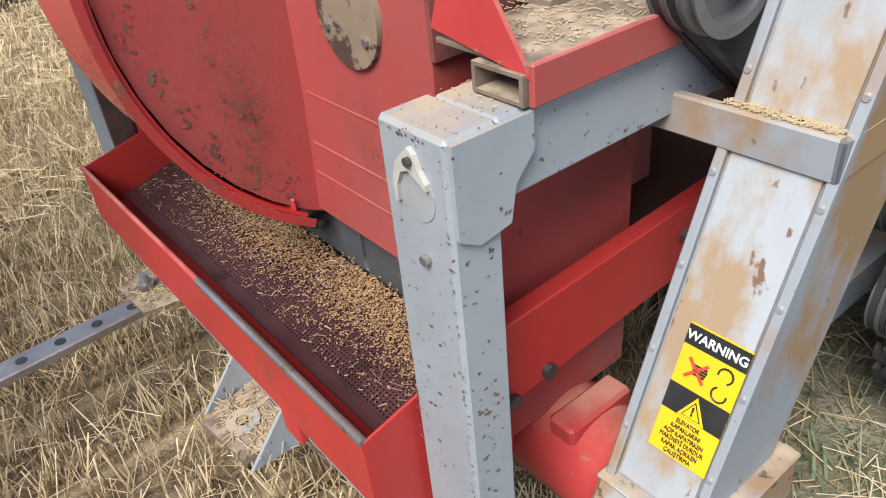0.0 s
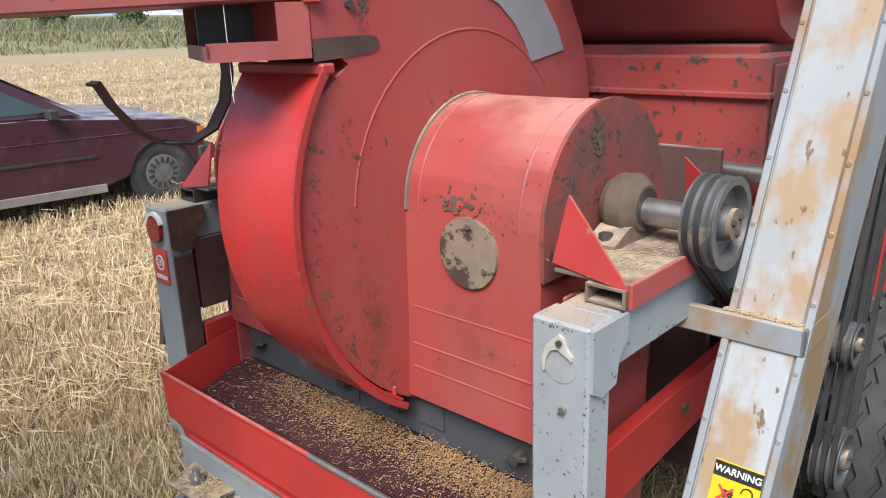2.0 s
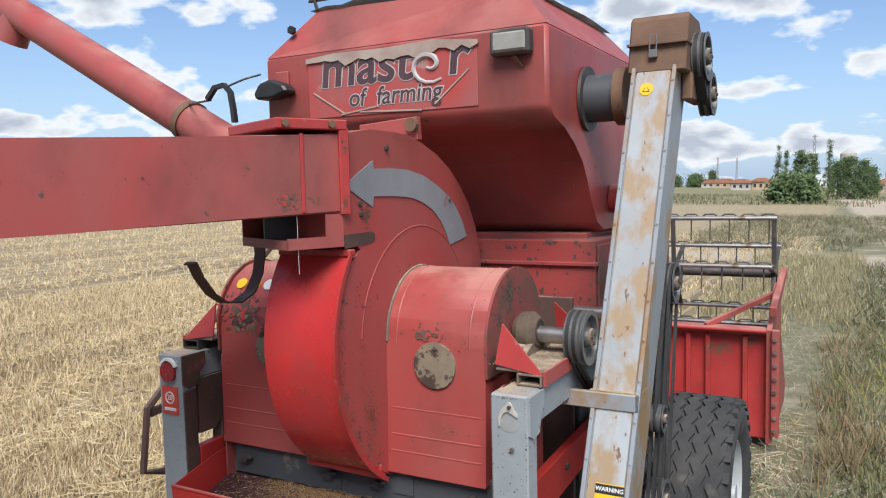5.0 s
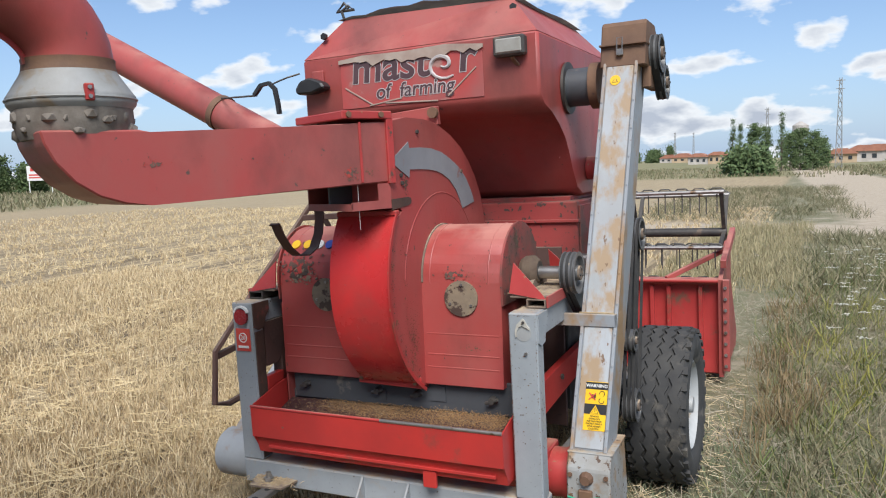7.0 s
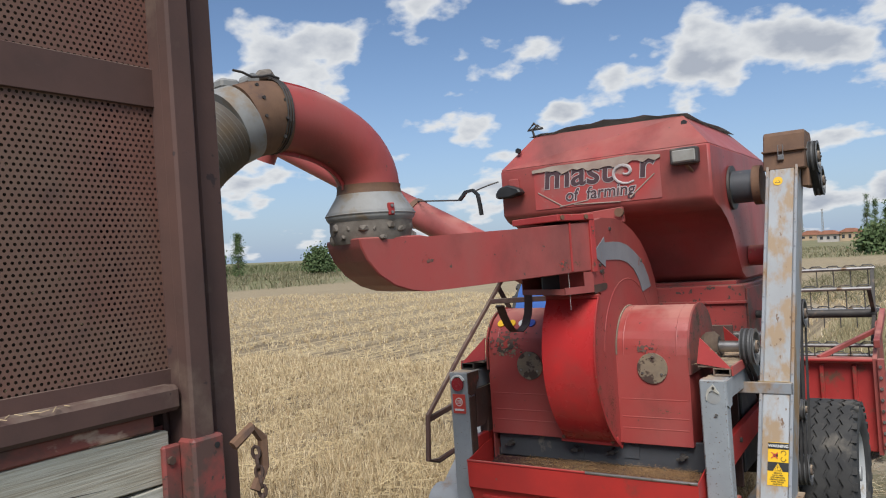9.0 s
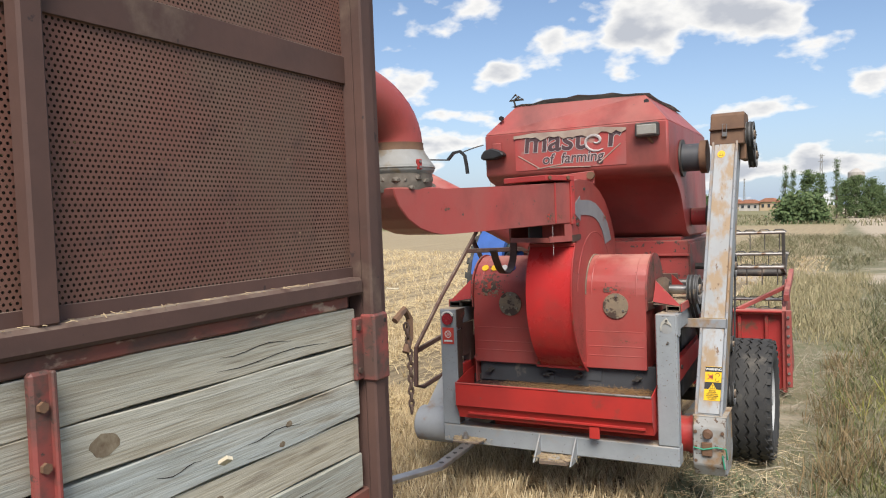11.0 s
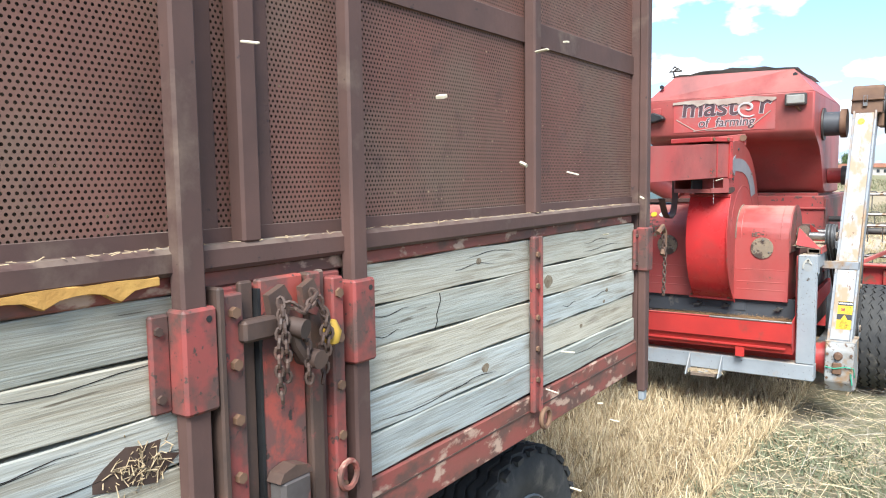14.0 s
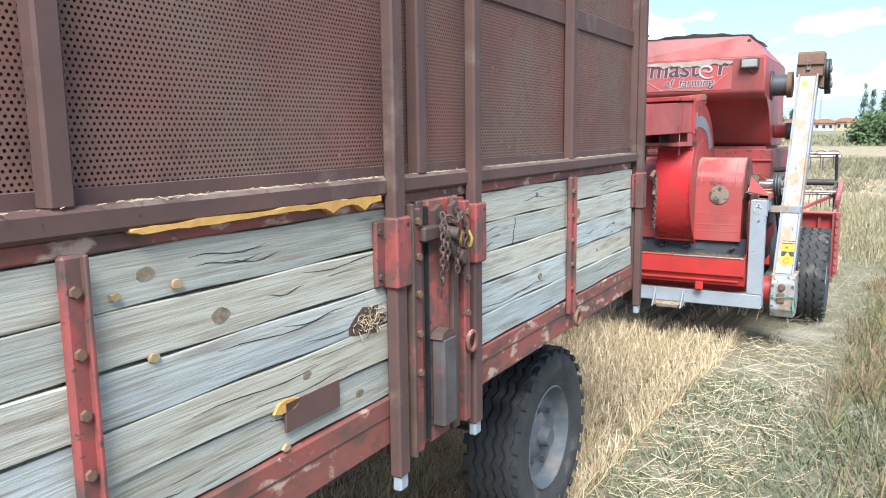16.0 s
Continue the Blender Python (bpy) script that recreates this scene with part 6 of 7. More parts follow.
# middle gate column with latch and chain
GATE_RUST = surface("scorched_gate_paint", (0.13, 0.075, 0.062), (0.20, 0.06, 0.052), 9, 0.65, stain=(0.36, 0.075, 0.055), stain_scale=6, stain_edge=(0.50, 0.56), fleck=(0.05, 0.035, 0.03), fleck_scale=30, fleck_edge=(0.6, 0.64), bump=0.2)
gate = part("gate_column", box(-0.03, 0.006, -4.335, -4.06, 0.95, 1.456, 0.003), CHASSIS_RED, trailer, "red rusty gate column with latch")
for y0, y1, x1, mat in ((-4.324, -4.312, 0.036, RUST_DARK), (-4.312, -4.274, 0.026, CHASSIS_RED), (-4.270, -4.246, 0.014, RUST_DARK), (-4.240, -4.156, 0.020, GATE_RUST), (-4.154, -4.126, 0.028, RUST_DARK), (-4.122, -4.106, 0.016, BROWN), (-4.104, -4.078, 0.030, CHASSIS_RED)):
    part("column_bar", box(0.004, x1, y0, y1, 0.95, 1.462 - 0.012 * (mat is CHASSIS_RED), 0.003), mat, gate)
bolts("bolt", [(0.028, y, z) for y in (-4.293, -4.091) for z in (1.425, 1.355, 1.28, 1.20, 1.12)], "x", 0.008, gate, RUST)
part("gate_gap", box(0.004, 0.0215, -4.2455, -4.2405, 0.96, 1.45, 0), BLACK, gate)
lock = part("latch_bar", box(0.018, 0.040, -4.285, -4.225, 1.382, 1.412, 0.004), RUST_DARK, gate, "rusty latch bar")
part("latch_pin", rod((0.03, -4.215, 1.398), (0.072, -4.205, 1.392), 0.014, seg=12), RUST_DARK, lock, "", True)
part("latch_pin", rod((0.03, -4.175, 1.345), (0.07, -4.175, 1.342), 0.014, seg=12), RUST_DARK, lock, "", True)
part("latch_arm", sweep([(0.05, -4.212, 1.40), (0.052, -4.205, 1.37), (0.05, -4.185, 1.345)], 0.010, 8), RUST_DARK, lock, "", True)
part("latch_plate", prism([(-4.235, 1.44), (-4.205, 1.452), (-4.19, 1.43), (-4.20, 1.40), (-4.23, 1.41)], "x", 0.020, 0.032), RUST_DARK, lock)
part("latch_plate", prism([(-4.178, 1.445), (-4.155, 1.455), (-4.14, 1.43), (-4.15, 1.40), (-4.175, 1.41)], "x", 0.028, 0.040), RUST_DARK, lock)
BOX_GREY = surface("weathered_latch_box", (0.060, 0.045, 0.042), (0.10, 0.088, 0.082), 8, 0.7, stain=(0.20, 0.055, 0.045), stain_scale=9, stain_edge=(0.55, 0.62), bump=0.2)
latch_box = part("latch_box", box(0.02, 0.052, -4.238, -4.180, 0.985, 1.178, 0.006), BOX_GREY, gate, "rusty lower latch box")
part("latch_cap", prism([(-4.242, 1.176), (-4.176, 1.176), (-4.185, 1.188), (-4.21, 1.195), (-4.234, 1.189)], "x", 0.022, 0.050), RUST_DARK, latch_box)
part("lashing_eye", sweep([(0.036, -4.085 + 0.020 * math.cos(a * 0.5), 1.135 + 0.022 * math.sin(a * 0.5)) for a in range(14)], 0.005, 6), RAIL_RUST, gate, "rusty red lashing eye", True)


def chain(points, parent, r=0.0028, ln=0.018):
    pts = [Vector(p) for p in points]
    k = 0
    for a, b in zip(pts, pts[1:]):
        n = max(1, round((b - a).length / (ln * 0.75)))
        for i in range(n):
            c = a.lerp(b, (i + 0.5) / n)
            d = (b - a).normalized()
            s = d.orthogonal().normalized()
            if k % 2:
                s = d.cross(s)
            ring = [c + d * ln * 0.5 * math.cos(j * 0.785) + s * ln * 0.28 * math.sin(j * 0.785) for j in range(9)]
            part("chain_link", sweep(ring, r, 5, None, False), RUST_DARK, parent)
            k += 1


chain([(0.045, -4.225, 1.435), (0.060, -4.232, 1.39), (0.056, -4.226, 1.35), (0.05, -4.222, 1.318)], lock)
chain([(0.045, -4.165, 1.44), (0.060, -4.150, 1.40), (0.056, -4.158, 1.36), (0.05, -4.150, 1.335)], lock)
chain([(0.055, -4.222, 1.43), (0.066, -4.20, 1.415), (0.06, -4.17, 1.435)], lock)
chain([(0.050, -4.228, 1.42), (0.054, -4.240, 1.37), (0.050, -4.236, 1.33), (0.046, -4.228, 1.29)], lock)
chain([(0.058, -4.20, 1.40), (0.060, -4.19, 1.36), (0.056, -4.185, 1.31)], lock)
chain([(0.052, -4.160, 1.43), (0.058, -4.142, 1.38), (0.052, -4.146, 1.33), (0.048, -4.150, 1.30)], lock)
part("yellow_knob", sweep([(0.04, -4.128, 1.352), (0.045, -4.128, 1.360), (0.047, -4.128, 1.372), (0.045, -4.130, 1.385), (0.04, -4.133, 1.390)], [0.005, 0.014, 0.016, 0.012, 0.004], 14), surface("yellow_knob", (0.66, 0.40, 0.06), None, 12, 0.5), lock, "yellow plastic knob", True)
part("corner_angle", box(-0.030, 0.004, TL1 - 0.045, TL1 - 0.004, 1.0, TOP, 0.003), BROWN, trailer, "brown front corner angle")
part("corner_post", box(-0.052, -0.006, TL1 + 0.016, TL1 + 0.058, 0.93, TOP, 0.004), BROWN, trailer, "dark brown front wall post")
part("corner_web", box(-0.034, -0.026, TL1 - 0.004, TL1 + 0.018, 1.49, TOP, 0.001), BROWN, trailer)
# latch at the front corner
front = part("corner_latch", box(-0.03, 0.0, TL1 - 0.004, TL1 + 0.012, 0.98, 1.48, 0.004), CHASSIS_RED, trailer, "red front corner iron")
part("latch_hook", sweep([(0.05, TL1 + 0.0, 1.42), (0.055, TL1 + 0.03, 1.44), (0.055, TL1 + 0.05, 1.42), (0.055, TL1 + 0.05, 1.38), (0.055, TL1 + 0.03, 1.35)], 0.008, 6), RUST, front)
chain([(0.055, TL1 + 0.035, 1.41), (0.06, TL1 + 0.04, 1.34), (0.055, TL1 + 0.045, 1.22)], front)
# perforated panels with flat bands
for side, x in ((0, -0.022), (1, TW0 + 0.02)):
    ys = [-2.835, -3.47, -4.062, -4.24, -4.365, -5.02, -5.42, -6.85]
    bm = bmesh.new()
    v = [bm.verts.new(p) for p in ((x, TL0, RAIL1), (x, TL1 - 0.01, RAIL1), (x, TL1 - 0.01, TOP), (x, TL0, TOP))]
    bm.faces.new(v)
    part("perforated_panel", bm, MESH, trailer, "brown perforated steel sheet")
    part("flat_band", box(x + 0.002, x + 0.005, TL0, TL1 - 0.03, RAIL1 + 0.008, RAIL1 + 0.032, 0.001), BROWN, trailer, "solid sheet edge")
    for z in (1.903, 2.45):
        part("flat_band", box(x + 0.002, x + 0.006, TL0, TL1 - 0.03, z, z + 0.055, 0.001), BROWN, trailer, "flat brown sheet band")
    for y in (-3.395, -4.255, -5.03):
        part("stile", box(x + 0.003, x + 0.032, y, y + 0.034, RAIL1 + 0.01, TOP, 0.004), BROWN, trailer, "brown square tube stile")
        for dy in (-0.05, 0.05) if y == -4.255 else ():
            part("flat_band", box(x + 0.001, x + 0.0045, y + dy, y + dy + 0.03, RAIL1 + 0.01, TOP, 0.001), BROWN, trailer)
    part("top_tube", box(x - 0.02, x + 0.03, TL0, TL1 - 0.03, TOP - 0.04, TOP, 0.004), BROWN, trailer)
for y in (TL1 - 0.05, TL0 + 0.02):
    part("end_wall", box(TW0, -0.03, y, y + 0.025, 1.0, TOP - 0.6, 0.003), BROWN, trailer, "brown trailer end wall")
scatter("dust_ridge", 380, lambda r: (r.uniform(-0.01, 0.015), r.uniform(-6.0, -2.85), RAIL1 + 0.013), lambda r, p: straw_bit(r, p, (0.003, 0.014), 0.0008, 0.2), CHAFF, trailer, "chaff on the rail", 13)
# straw load inside, coloured dark so the panel holes look shaded
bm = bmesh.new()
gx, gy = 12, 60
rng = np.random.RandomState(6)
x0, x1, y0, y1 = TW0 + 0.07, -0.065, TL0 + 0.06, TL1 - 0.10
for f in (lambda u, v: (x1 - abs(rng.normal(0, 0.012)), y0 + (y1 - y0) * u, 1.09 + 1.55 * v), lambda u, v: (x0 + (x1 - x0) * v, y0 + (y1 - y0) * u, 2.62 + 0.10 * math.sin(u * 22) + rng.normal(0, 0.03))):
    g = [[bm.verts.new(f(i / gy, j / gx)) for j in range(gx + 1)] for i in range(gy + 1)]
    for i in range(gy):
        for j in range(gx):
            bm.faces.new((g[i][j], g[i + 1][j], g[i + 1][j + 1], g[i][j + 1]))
part("straw_load", bm, surface("chopped_straw", (0.06, 0.042, 0.024), (0.03, 0.021, 0.013), 40, 0.9, fleck=(0.42, 0.33, 0.19), fleck_scale=70, fleck_edge=(0.66, 0.7), bump=0.8, bump_scale=90), trailer, "chopped straw load darkened as in shade")
# axle, wheels, tongue
TR = 0.370
TRAILER_SIZE = Matrix.Translation((-0.152, 0.72, -0.248)) @ Matrix.Scale(1.155, 4)  # the body above is drawn small, from its own front corner
turned(trailer.children, TRAILER_SIZE)
TRIM = surface("grey_wheel_disc", (0.11, 0.125, 0.135), (0.08, 0.09, 0.10), 7, 0.6, stain=(0.25, 0.21, 0.165), stain_scale=6, stain_edge=(0.5, 0.75), bump=0.1)
twheels = []
TYRE_X = (-0.41, -2.0)
for y in (-2.94, -5.75):
    for x in TYRE_X:
        twheels.append(wheel("wheel", x, y, TR, 0.22, trailer, "trailer wheel with a black tyre", TRIM, 28, 5))
    part("axle", rod((TYRE_X[1], y, TR), (TYRE_X[0], y, TR), 0.04, seg=12), DARK, trailer, "", True)
    for x in (-0.66, -1.75):
        part("leaf_spring", prism([(y - 0.4, 0.62), (y, 0.50), (y + 0.4, 0.62), (y + 0.4, 0.66), (y, 0.56), (y - 0.4, 0.66)], "x", x - 0.03, x + 0.03), DARK, trailer)
for x in (-0.66, -1.75):
    part("chassis_beam", box(x - 0.04, x + 0.04, -7.2, -2.45, 0.66, 0.90, 0.004), CHASSIS_RED, trailer)
part("tongue", beam((-1.17, -0.76, 0.345), (-1.20, -2.9, 0.62), 0.075, 0.06, 0.004), DARK, trailer, "dark trailer tongue")

# ---- ground ----
def ground_material():
    m = bpy.data.materials.new("field_ground")
    m.use_nodes = True
    n, l = m.node_tree.nodes, m.node_tree.links
    bsdf = n["Principled BSDF"]
    bsdf.inputs["Roughness"].default_value = 0.95
    tc = n.new("ShaderNodeTexCoord")
    sep = n.new("ShaderNodeSeparateXYZ")
    l.new(tc.outputs["Object"], sep.inputs[0])

    def mth(op, a, b=0.0, c=None):
        x = n.new("ShaderNodeMath")
        x.operation = op
        for i, v in enumerate((a, b) if c is None else (a, b, c)):
            if isinstance(v, (int, float)):
                x.inputs[i].default_value = v
            else:
                l.new(v, x.inputs[i])
        return x.outputs[0]

    def nz(sc, st=(1, 1, 1), det=6.0):
        mp = n.new("ShaderNodeMapping")
        mp.inputs["Scale"].default_value = st
        l.new(tc.outputs["Object"], mp.inputs[0])
        t = n.new("ShaderNodeTexNoise")
        t.inputs["Scale"].default_value, t.inputs["Detail"].default_value, t.inputs["Roughness"].default_value = sc, det, 0.65
        l.new(mp.outputs[0], t.inputs["Vector"])
        return t.outputs["Fac"]

    def step(v, a, b):
        r = n.new("ShaderNodeMapRange")
        r.inputs[1].default_value, r.inputs[2].default_value = a, b
        l.new(v, r.inputs[0])
        return r.outputs[0]

    def mix(f, a, b):
        x = n.new("ShaderNodeMix")
        x.data_type = "RGBA"
        l.new(f, x.inputs[0]) if not isinstance(f, (int, float)) else None
        for i, v in ((6, a), (7, b)):
            if isinstance(v, tuple):
                x.inputs[i].default_value = (*v, 1)
            else:
                l.new(v, x.inputs[i])
        return x.outputs[2]

    rows = nz(3.0, (2.6, 0.05, 1), 4)
    # dark tone paints the shaded gaps between stalks, eased with distance below
    straw = mix(step(nz(90, (1, 0.5, 1)), 0.35, 0.65), (0.26, 0.195, 0.115), (0.075, 0.053, 0.032))
    straw = mix(mth("MULTIPLY", step(rows, 0.45, 0.58), 0.9), straw, (0.46, 0.36, 0.215))
    straw = mix(mth("MULTIPLY", step(nz(0.35), 0.5, 0.7), 0.5), straw, (0.26, 0.205, 0.13))
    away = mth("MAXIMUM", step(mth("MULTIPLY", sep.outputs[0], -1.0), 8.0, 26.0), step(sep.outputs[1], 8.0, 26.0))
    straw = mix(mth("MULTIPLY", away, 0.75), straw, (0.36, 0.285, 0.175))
    weeds = mix(step(nz(7), 0.4, 0.6), (0.20, 0.175, 0.105), (0.13, 0.14, 0.07))
    weeds = mix(step(nz(1.3), 0.52, 0.62), weeds, (0.36, 0.315, 0.235))
    weeds = mix(step(nz(60), 0.45, 0.75), weeds, (0.30, 0.265, 0.165))
    dirt = mix(step(nz(4), 0.4, 0.65), (0.46, 0.385, 0.29), (0.38, 0.31, 0.23))
    wob = mth("MULTIPLY", mth("SUBTRACT", nz(0.5), 0.5), 1.6)
    edge = step(mth("ADD", sep.outputs[0], mth("MULTIPLY", wob, 0.5)), -0.35, 0.10)
    col = mix(edge, straw, weeds)
    # far meadow past the stubble
    verge = step(mth("ADD", mth("MULTIPLY", sep.outputs[0], -1.0), mth("MULTIPLY", wob, 2.0)), 33.0, 35.5)
    far = step(mth("ADD", mth("ADD", sep.outputs[1], mth("MULTIPLY", sep.outputs[0], -0.55)), mth("MULTIPLY", wob, 5.0)), 66, 74)
    meadow = mix(step(nz(0.12), 0.4, 0.6), (0.17, 0.17, 0.07), (0.25, 0.215, 0.12))
    col = mix(mth("MAXIMUM", far, verge), col, meadow)
    # dirt track curving away on the right
    bendx = mth("ADD", mth("MULTIPLY", sep.outputs[1], -0.03), 5.0)
    off = mth("ABSOLUTE", mth("SUBTRACT", mth("SUBTRACT", sep.outputs[0], bendx), mth("MULTIPLY", wob, 0.6)), 0.0)
    track = mth("MULTIPLY", mth("SUBTRACT", 1.0, step(off, 2.2, 2.8)), step(sep.outputs[1], 16.0, 20.0))
    cross = mth("MULTIPLY", mth("SUBTRACT", 1.0, step(mth("ABSOLUTE", mth("SUBTRACT", mth("ADD", sep.outputs[1], wob), 18.6), 0.0), 0.9, 1.8)), step(sep.outputs[0], -6.0, -3.0))
    col = mix(mth("MAXIMUM", track, cross), col, dirt)
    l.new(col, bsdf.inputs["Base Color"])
    b = n.new("ShaderNodeBump")
    b.inputs["Strength"].default_value, b.inputs["Distance"].default_value = 0.8, 0.03
    l.new(nz(45), b.inputs["Height"])
    l.new(b.outputs[0], bsdf.inputs["Normal"])
    return m


bm = bmesh.new()
ticks = [-1600, -600, -250, -120, -60, -30] + [-16 + i * 1.0 for i in range(33)] + [30, 60, 120, 250, 600, 1600]
grid = [[bm.verts.new((x, y, 0.012 * math.sin(x * 1.7 + y * 0.9) * math.sin(y * 1.3) if abs(x) < 17 and abs(y) < 17 else 0)) for y in ticks] for x in ticks]
for i in range(len(ticks) - 1):
    for j in range(len(ticks) - 1):
        bm.faces.new((grid[i][j], grid[i + 1][j], grid[i + 1][j + 1], grid[i][j + 1]))
tagged(part("ground", bm, ground_material()), "harvested stubble field with a weedy edge and dirt track", "ground", kind="structure")


def blades(name, count, spots, mats_ramp, label, seed, category, height, width, lean):
    """Thin upright blades, four corners each, coloured island by island."""
    rng = np.random.RandomState(seed)
    xy = spots(rng, count)
    n = len(xy)
    a = rng.uniform(0, 6.283, n)
    h = rng.uniform(height[0], height[1], n)
    ln = rng.normal(0, lean, (n, 2)) * h[:, None]
    w = width * rng.uniform(0.6, 1.4, n)
    sx, sy = np.cos(a) * w, np.sin(a) * w
    v = np.zeros((n, 4, 3))
    v[:, 0] = np.stack([xy[:, 0] - sx, xy[:, 1] - sy, np.full(n, -0.01)], 1)
    v[:, 1] = np.stack([xy[:, 0] + sx, xy[:, 1] + sy, np.full(n, -0.01)], 1)
    v[:, 2] = np.stack([xy[:, 0] + sx * 0.7 + ln[:, 0], xy[:, 1] + sy * 0.7 + ln[:, 1], h], 1)
    v[:, 3] = np.stack([xy[:, 0] - sx * 0.7 + ln[:, 0], xy[:, 1] - sy * 0.7 + ln[:, 1], h], 1)
    me = bpy.data.meshes.new(name)
    me.from_pydata(v.reshape(-1, 3).tolist(), [], np.arange(n * 4).reshape(-1, 4).tolist())
    me.materials.append(mats_ramp)
    return tagged(new(name, me), label, category, kind="stuff")


def island_material(name, colours, rough=0.85):
    m = bpy.data.materials.new(name)
    m.use_nodes = True
    n, l = m.node_tree.nodes, m.node_tree.links
    g = n.new("ShaderNodeNewGeometry")
    r = n.new("ShaderNodeValToRGB")
    r.color_ramp.interpolation = "LINEAR"
    while len(r.color_ramp.elements) < len(colours):
        r.color_ramp.elements.new(0.5)
    for i, c in enumerate(colours):
        r.color_ramp.elements[i].position = i / (len(colours) - 1)
        r.color_ramp.elements[i].color = (*c, 1)
    l.new(g.outputs["Random Per Island"], r.inputs[0])
    l.new(r.outputs[0], n["Principled BSDF"].inputs["Base Color"])
    n["Principled BSDF"].inputs["Roughness"].default_value = rough
    return m


STUBBLE = island_material("stubble_straw", [(0.24, 0.17, 0.09), (0.58, 0.45, 0.26), (0.78, 0.65, 0.43), (0.40, 0.29, 0.16), (0.70, 0.55, 0.33)])
DRYGRASS = island_material("dry_grass", [(0.22, 0.19, 0.115), (0.30, 0.255, 0.16), (0.115, 0.13, 0.06), (0.17, 0.15, 0.085), (0.14, 0.15, 0.075)])
GREENGRASS = island_material("green_weeds", [(0.07, 0.11, 0.03), (0.12, 0.15, 0.045), (0.22, 0.20, 0.08), (0.10, 0.12, 0.05)])


def rowed(x0, x1, y0, y1, pitch=0.14):
    def f(rng, count):
        k = max(1, count // 6)
        x = np.round(rng.uniform(x0, x1, k) / pitch) * pitch + rng.normal(0, 0.018, k)
        y = rng.uniform(y0, y1, k)
        pick = rng.randint(0, k, count)
        return np.stack([x, y], 1)[pick] + rng.normal(0, 0.013, (count, 2))
    return f


def loose(x0, x1, y0, y1, clump=0.0):
    def f(rng, count):
        if not clump:
            return np.stack([rng.uniform(x0, x1, count), rng.uniform(y0, y1, count)], 1)
        k = max(1, count // 28)
        cx = np.stack([rng.uniform(x0, x1, k), rng.uniform(y0, y1, k)], 1)
        return cx[rng.randint(0, k, count)] + rng.normal(0, clump, (count, 2))
    return f


blades("stubble", 85000, rowed(-3.6, -0.08, -1.2, 5.5), STUBBLE, "cut wheat stubble in rows", 21, "stubble", (0.04, 0.13), 0.0021, 0.36)
blades("stubble", 70000, rowed(-9.5, -3.6, -1.0, 9.0), STUBBLE, "cut wheat stubble in rows", 22, "stubble", (0.04, 0.12), 0.0030, 0.36)
blades("stubble", 60000, rowed(-26, 0.2, 5.5, 26), STUBBLE, "cut wheat stubble in rows", 23, "stubble", (0.03, 0.10), 0.0060, 0.4)


def litter(rng, p):
    return straw_bit(rng, p, (0.03, 0.15), 0.0013, 0.25)


scatter("loose_straw", 17000, lambda r: (r.uniform(-4.5, 0.55), r.uniform(-1.2, 5.5), r.uniform(0.01, 0.07)), litter, STUBBLE, None, "loose straw lying on the stubble", 24, "straw")
scatter("loose_straw", 7000, lambda r: (r.uniform(-9.5, -3.5), r.uniform(-1.0, 8.0), r.uniform(0.01, 0.07)), litter, STUBBLE, None, "loose straw lying on the stubble", 25, "straw")
blades("stubble", 30000, rowed(-4.5, -0.08, -7.0, -1.2), STUBBLE, "cut wheat stubble in rows", 38, "stubble", (0.03, 0.11), 0.0030, 0.45)
blades("green_weeds", 26000, loose(-0.15, 1.6, -3.0, 4.5, 0.10), island_material("dusty_weeds", [(0.12, 0.15, 0.08), (0.17, 0.19, 0.11), (0.22, 0.21, 0.13), (0.10, 0.13, 0.07)]), "dusty low green weeds beside the wheel track", 44, "weeds", (0.015, 0.06), 0.0035, 1.1)
scatter("loose_straw", 420, lambda r: (r.uniform(-0.2, 1.2), r.uniform(-2.5, 4.5), r.uniform(0.005, 0.03)), lambda r, p: straw_bit(r, p, (0.05, 0.28), 0.0014, 0.1), STUBBLE, None, "long straws lying in the wheel track", 45, "straw")
blades("dry_weeds", 14000, loose(0.4, 5.0, -6.0, 0.4, 0.09), DRYGRASS, "dry tangled weeds along the field edge", 39, "weeds", (0.03, 0.14), 0.0026, 0.9)
SWATHS = (-2.5, -3.6, -4.7, -5.9, -7.3, -8.9, -10.8, -13.0, -15.6, -18.6)


def in_swath(r):
    k = r.randint(len(SWATHS))
    return (SWATHS[k] + r.normal(0, 0.17 + 0.025 * k), r.uniform(-1.0, 10.0 + 2.0 * k), abs(r.normal(0, 0.05)) + 0.02)


scatter("straw_swath", 30000, in_swath, lambda r, p: straw_bit(r, p, (0.06, 0.22), 0.0024, 0.3), island_material("swath_straw", [(0.62, 0.49, 0.28), (0.50, 0.38, 0.20), (0.70, 0.57, 0.34)]), None, "pale straw swaths left in rows", 31, "straw")
# weedy edge
blades("dry_weeds", 46000, loose(0.75, 5.5, 0.4, 9.0, 0.09), DRYGRASS, "dry tangled weeds along the field edge", 26, "weeds", (0.03, 0.16), 0.0022, 0.9)
blades("dry_weeds", 26000, loose(0.9, 11, 9.0, 17.0, 0.16), DRYGRASS, "dry tangled weeds along the field edge", 27, "weeds", (0.04, 0.22), 0.005, 0.8)
blades("dry_weeds", 12000, loose(-3.5, 2.3, 20.5, 42, 0.16), DRYGRASS, "dry weeds beside the dirt track", 37, "weeds", (0.04, 0.26), 0.006, 0.8)
blades("green_weeds", 24000, loose(0.7, 6.0, 0.5, 12.0, 0.10), GREENGRASS, "low green weeds", 28, "weeds", (0.03, 0.15), 0.003, 0.5)
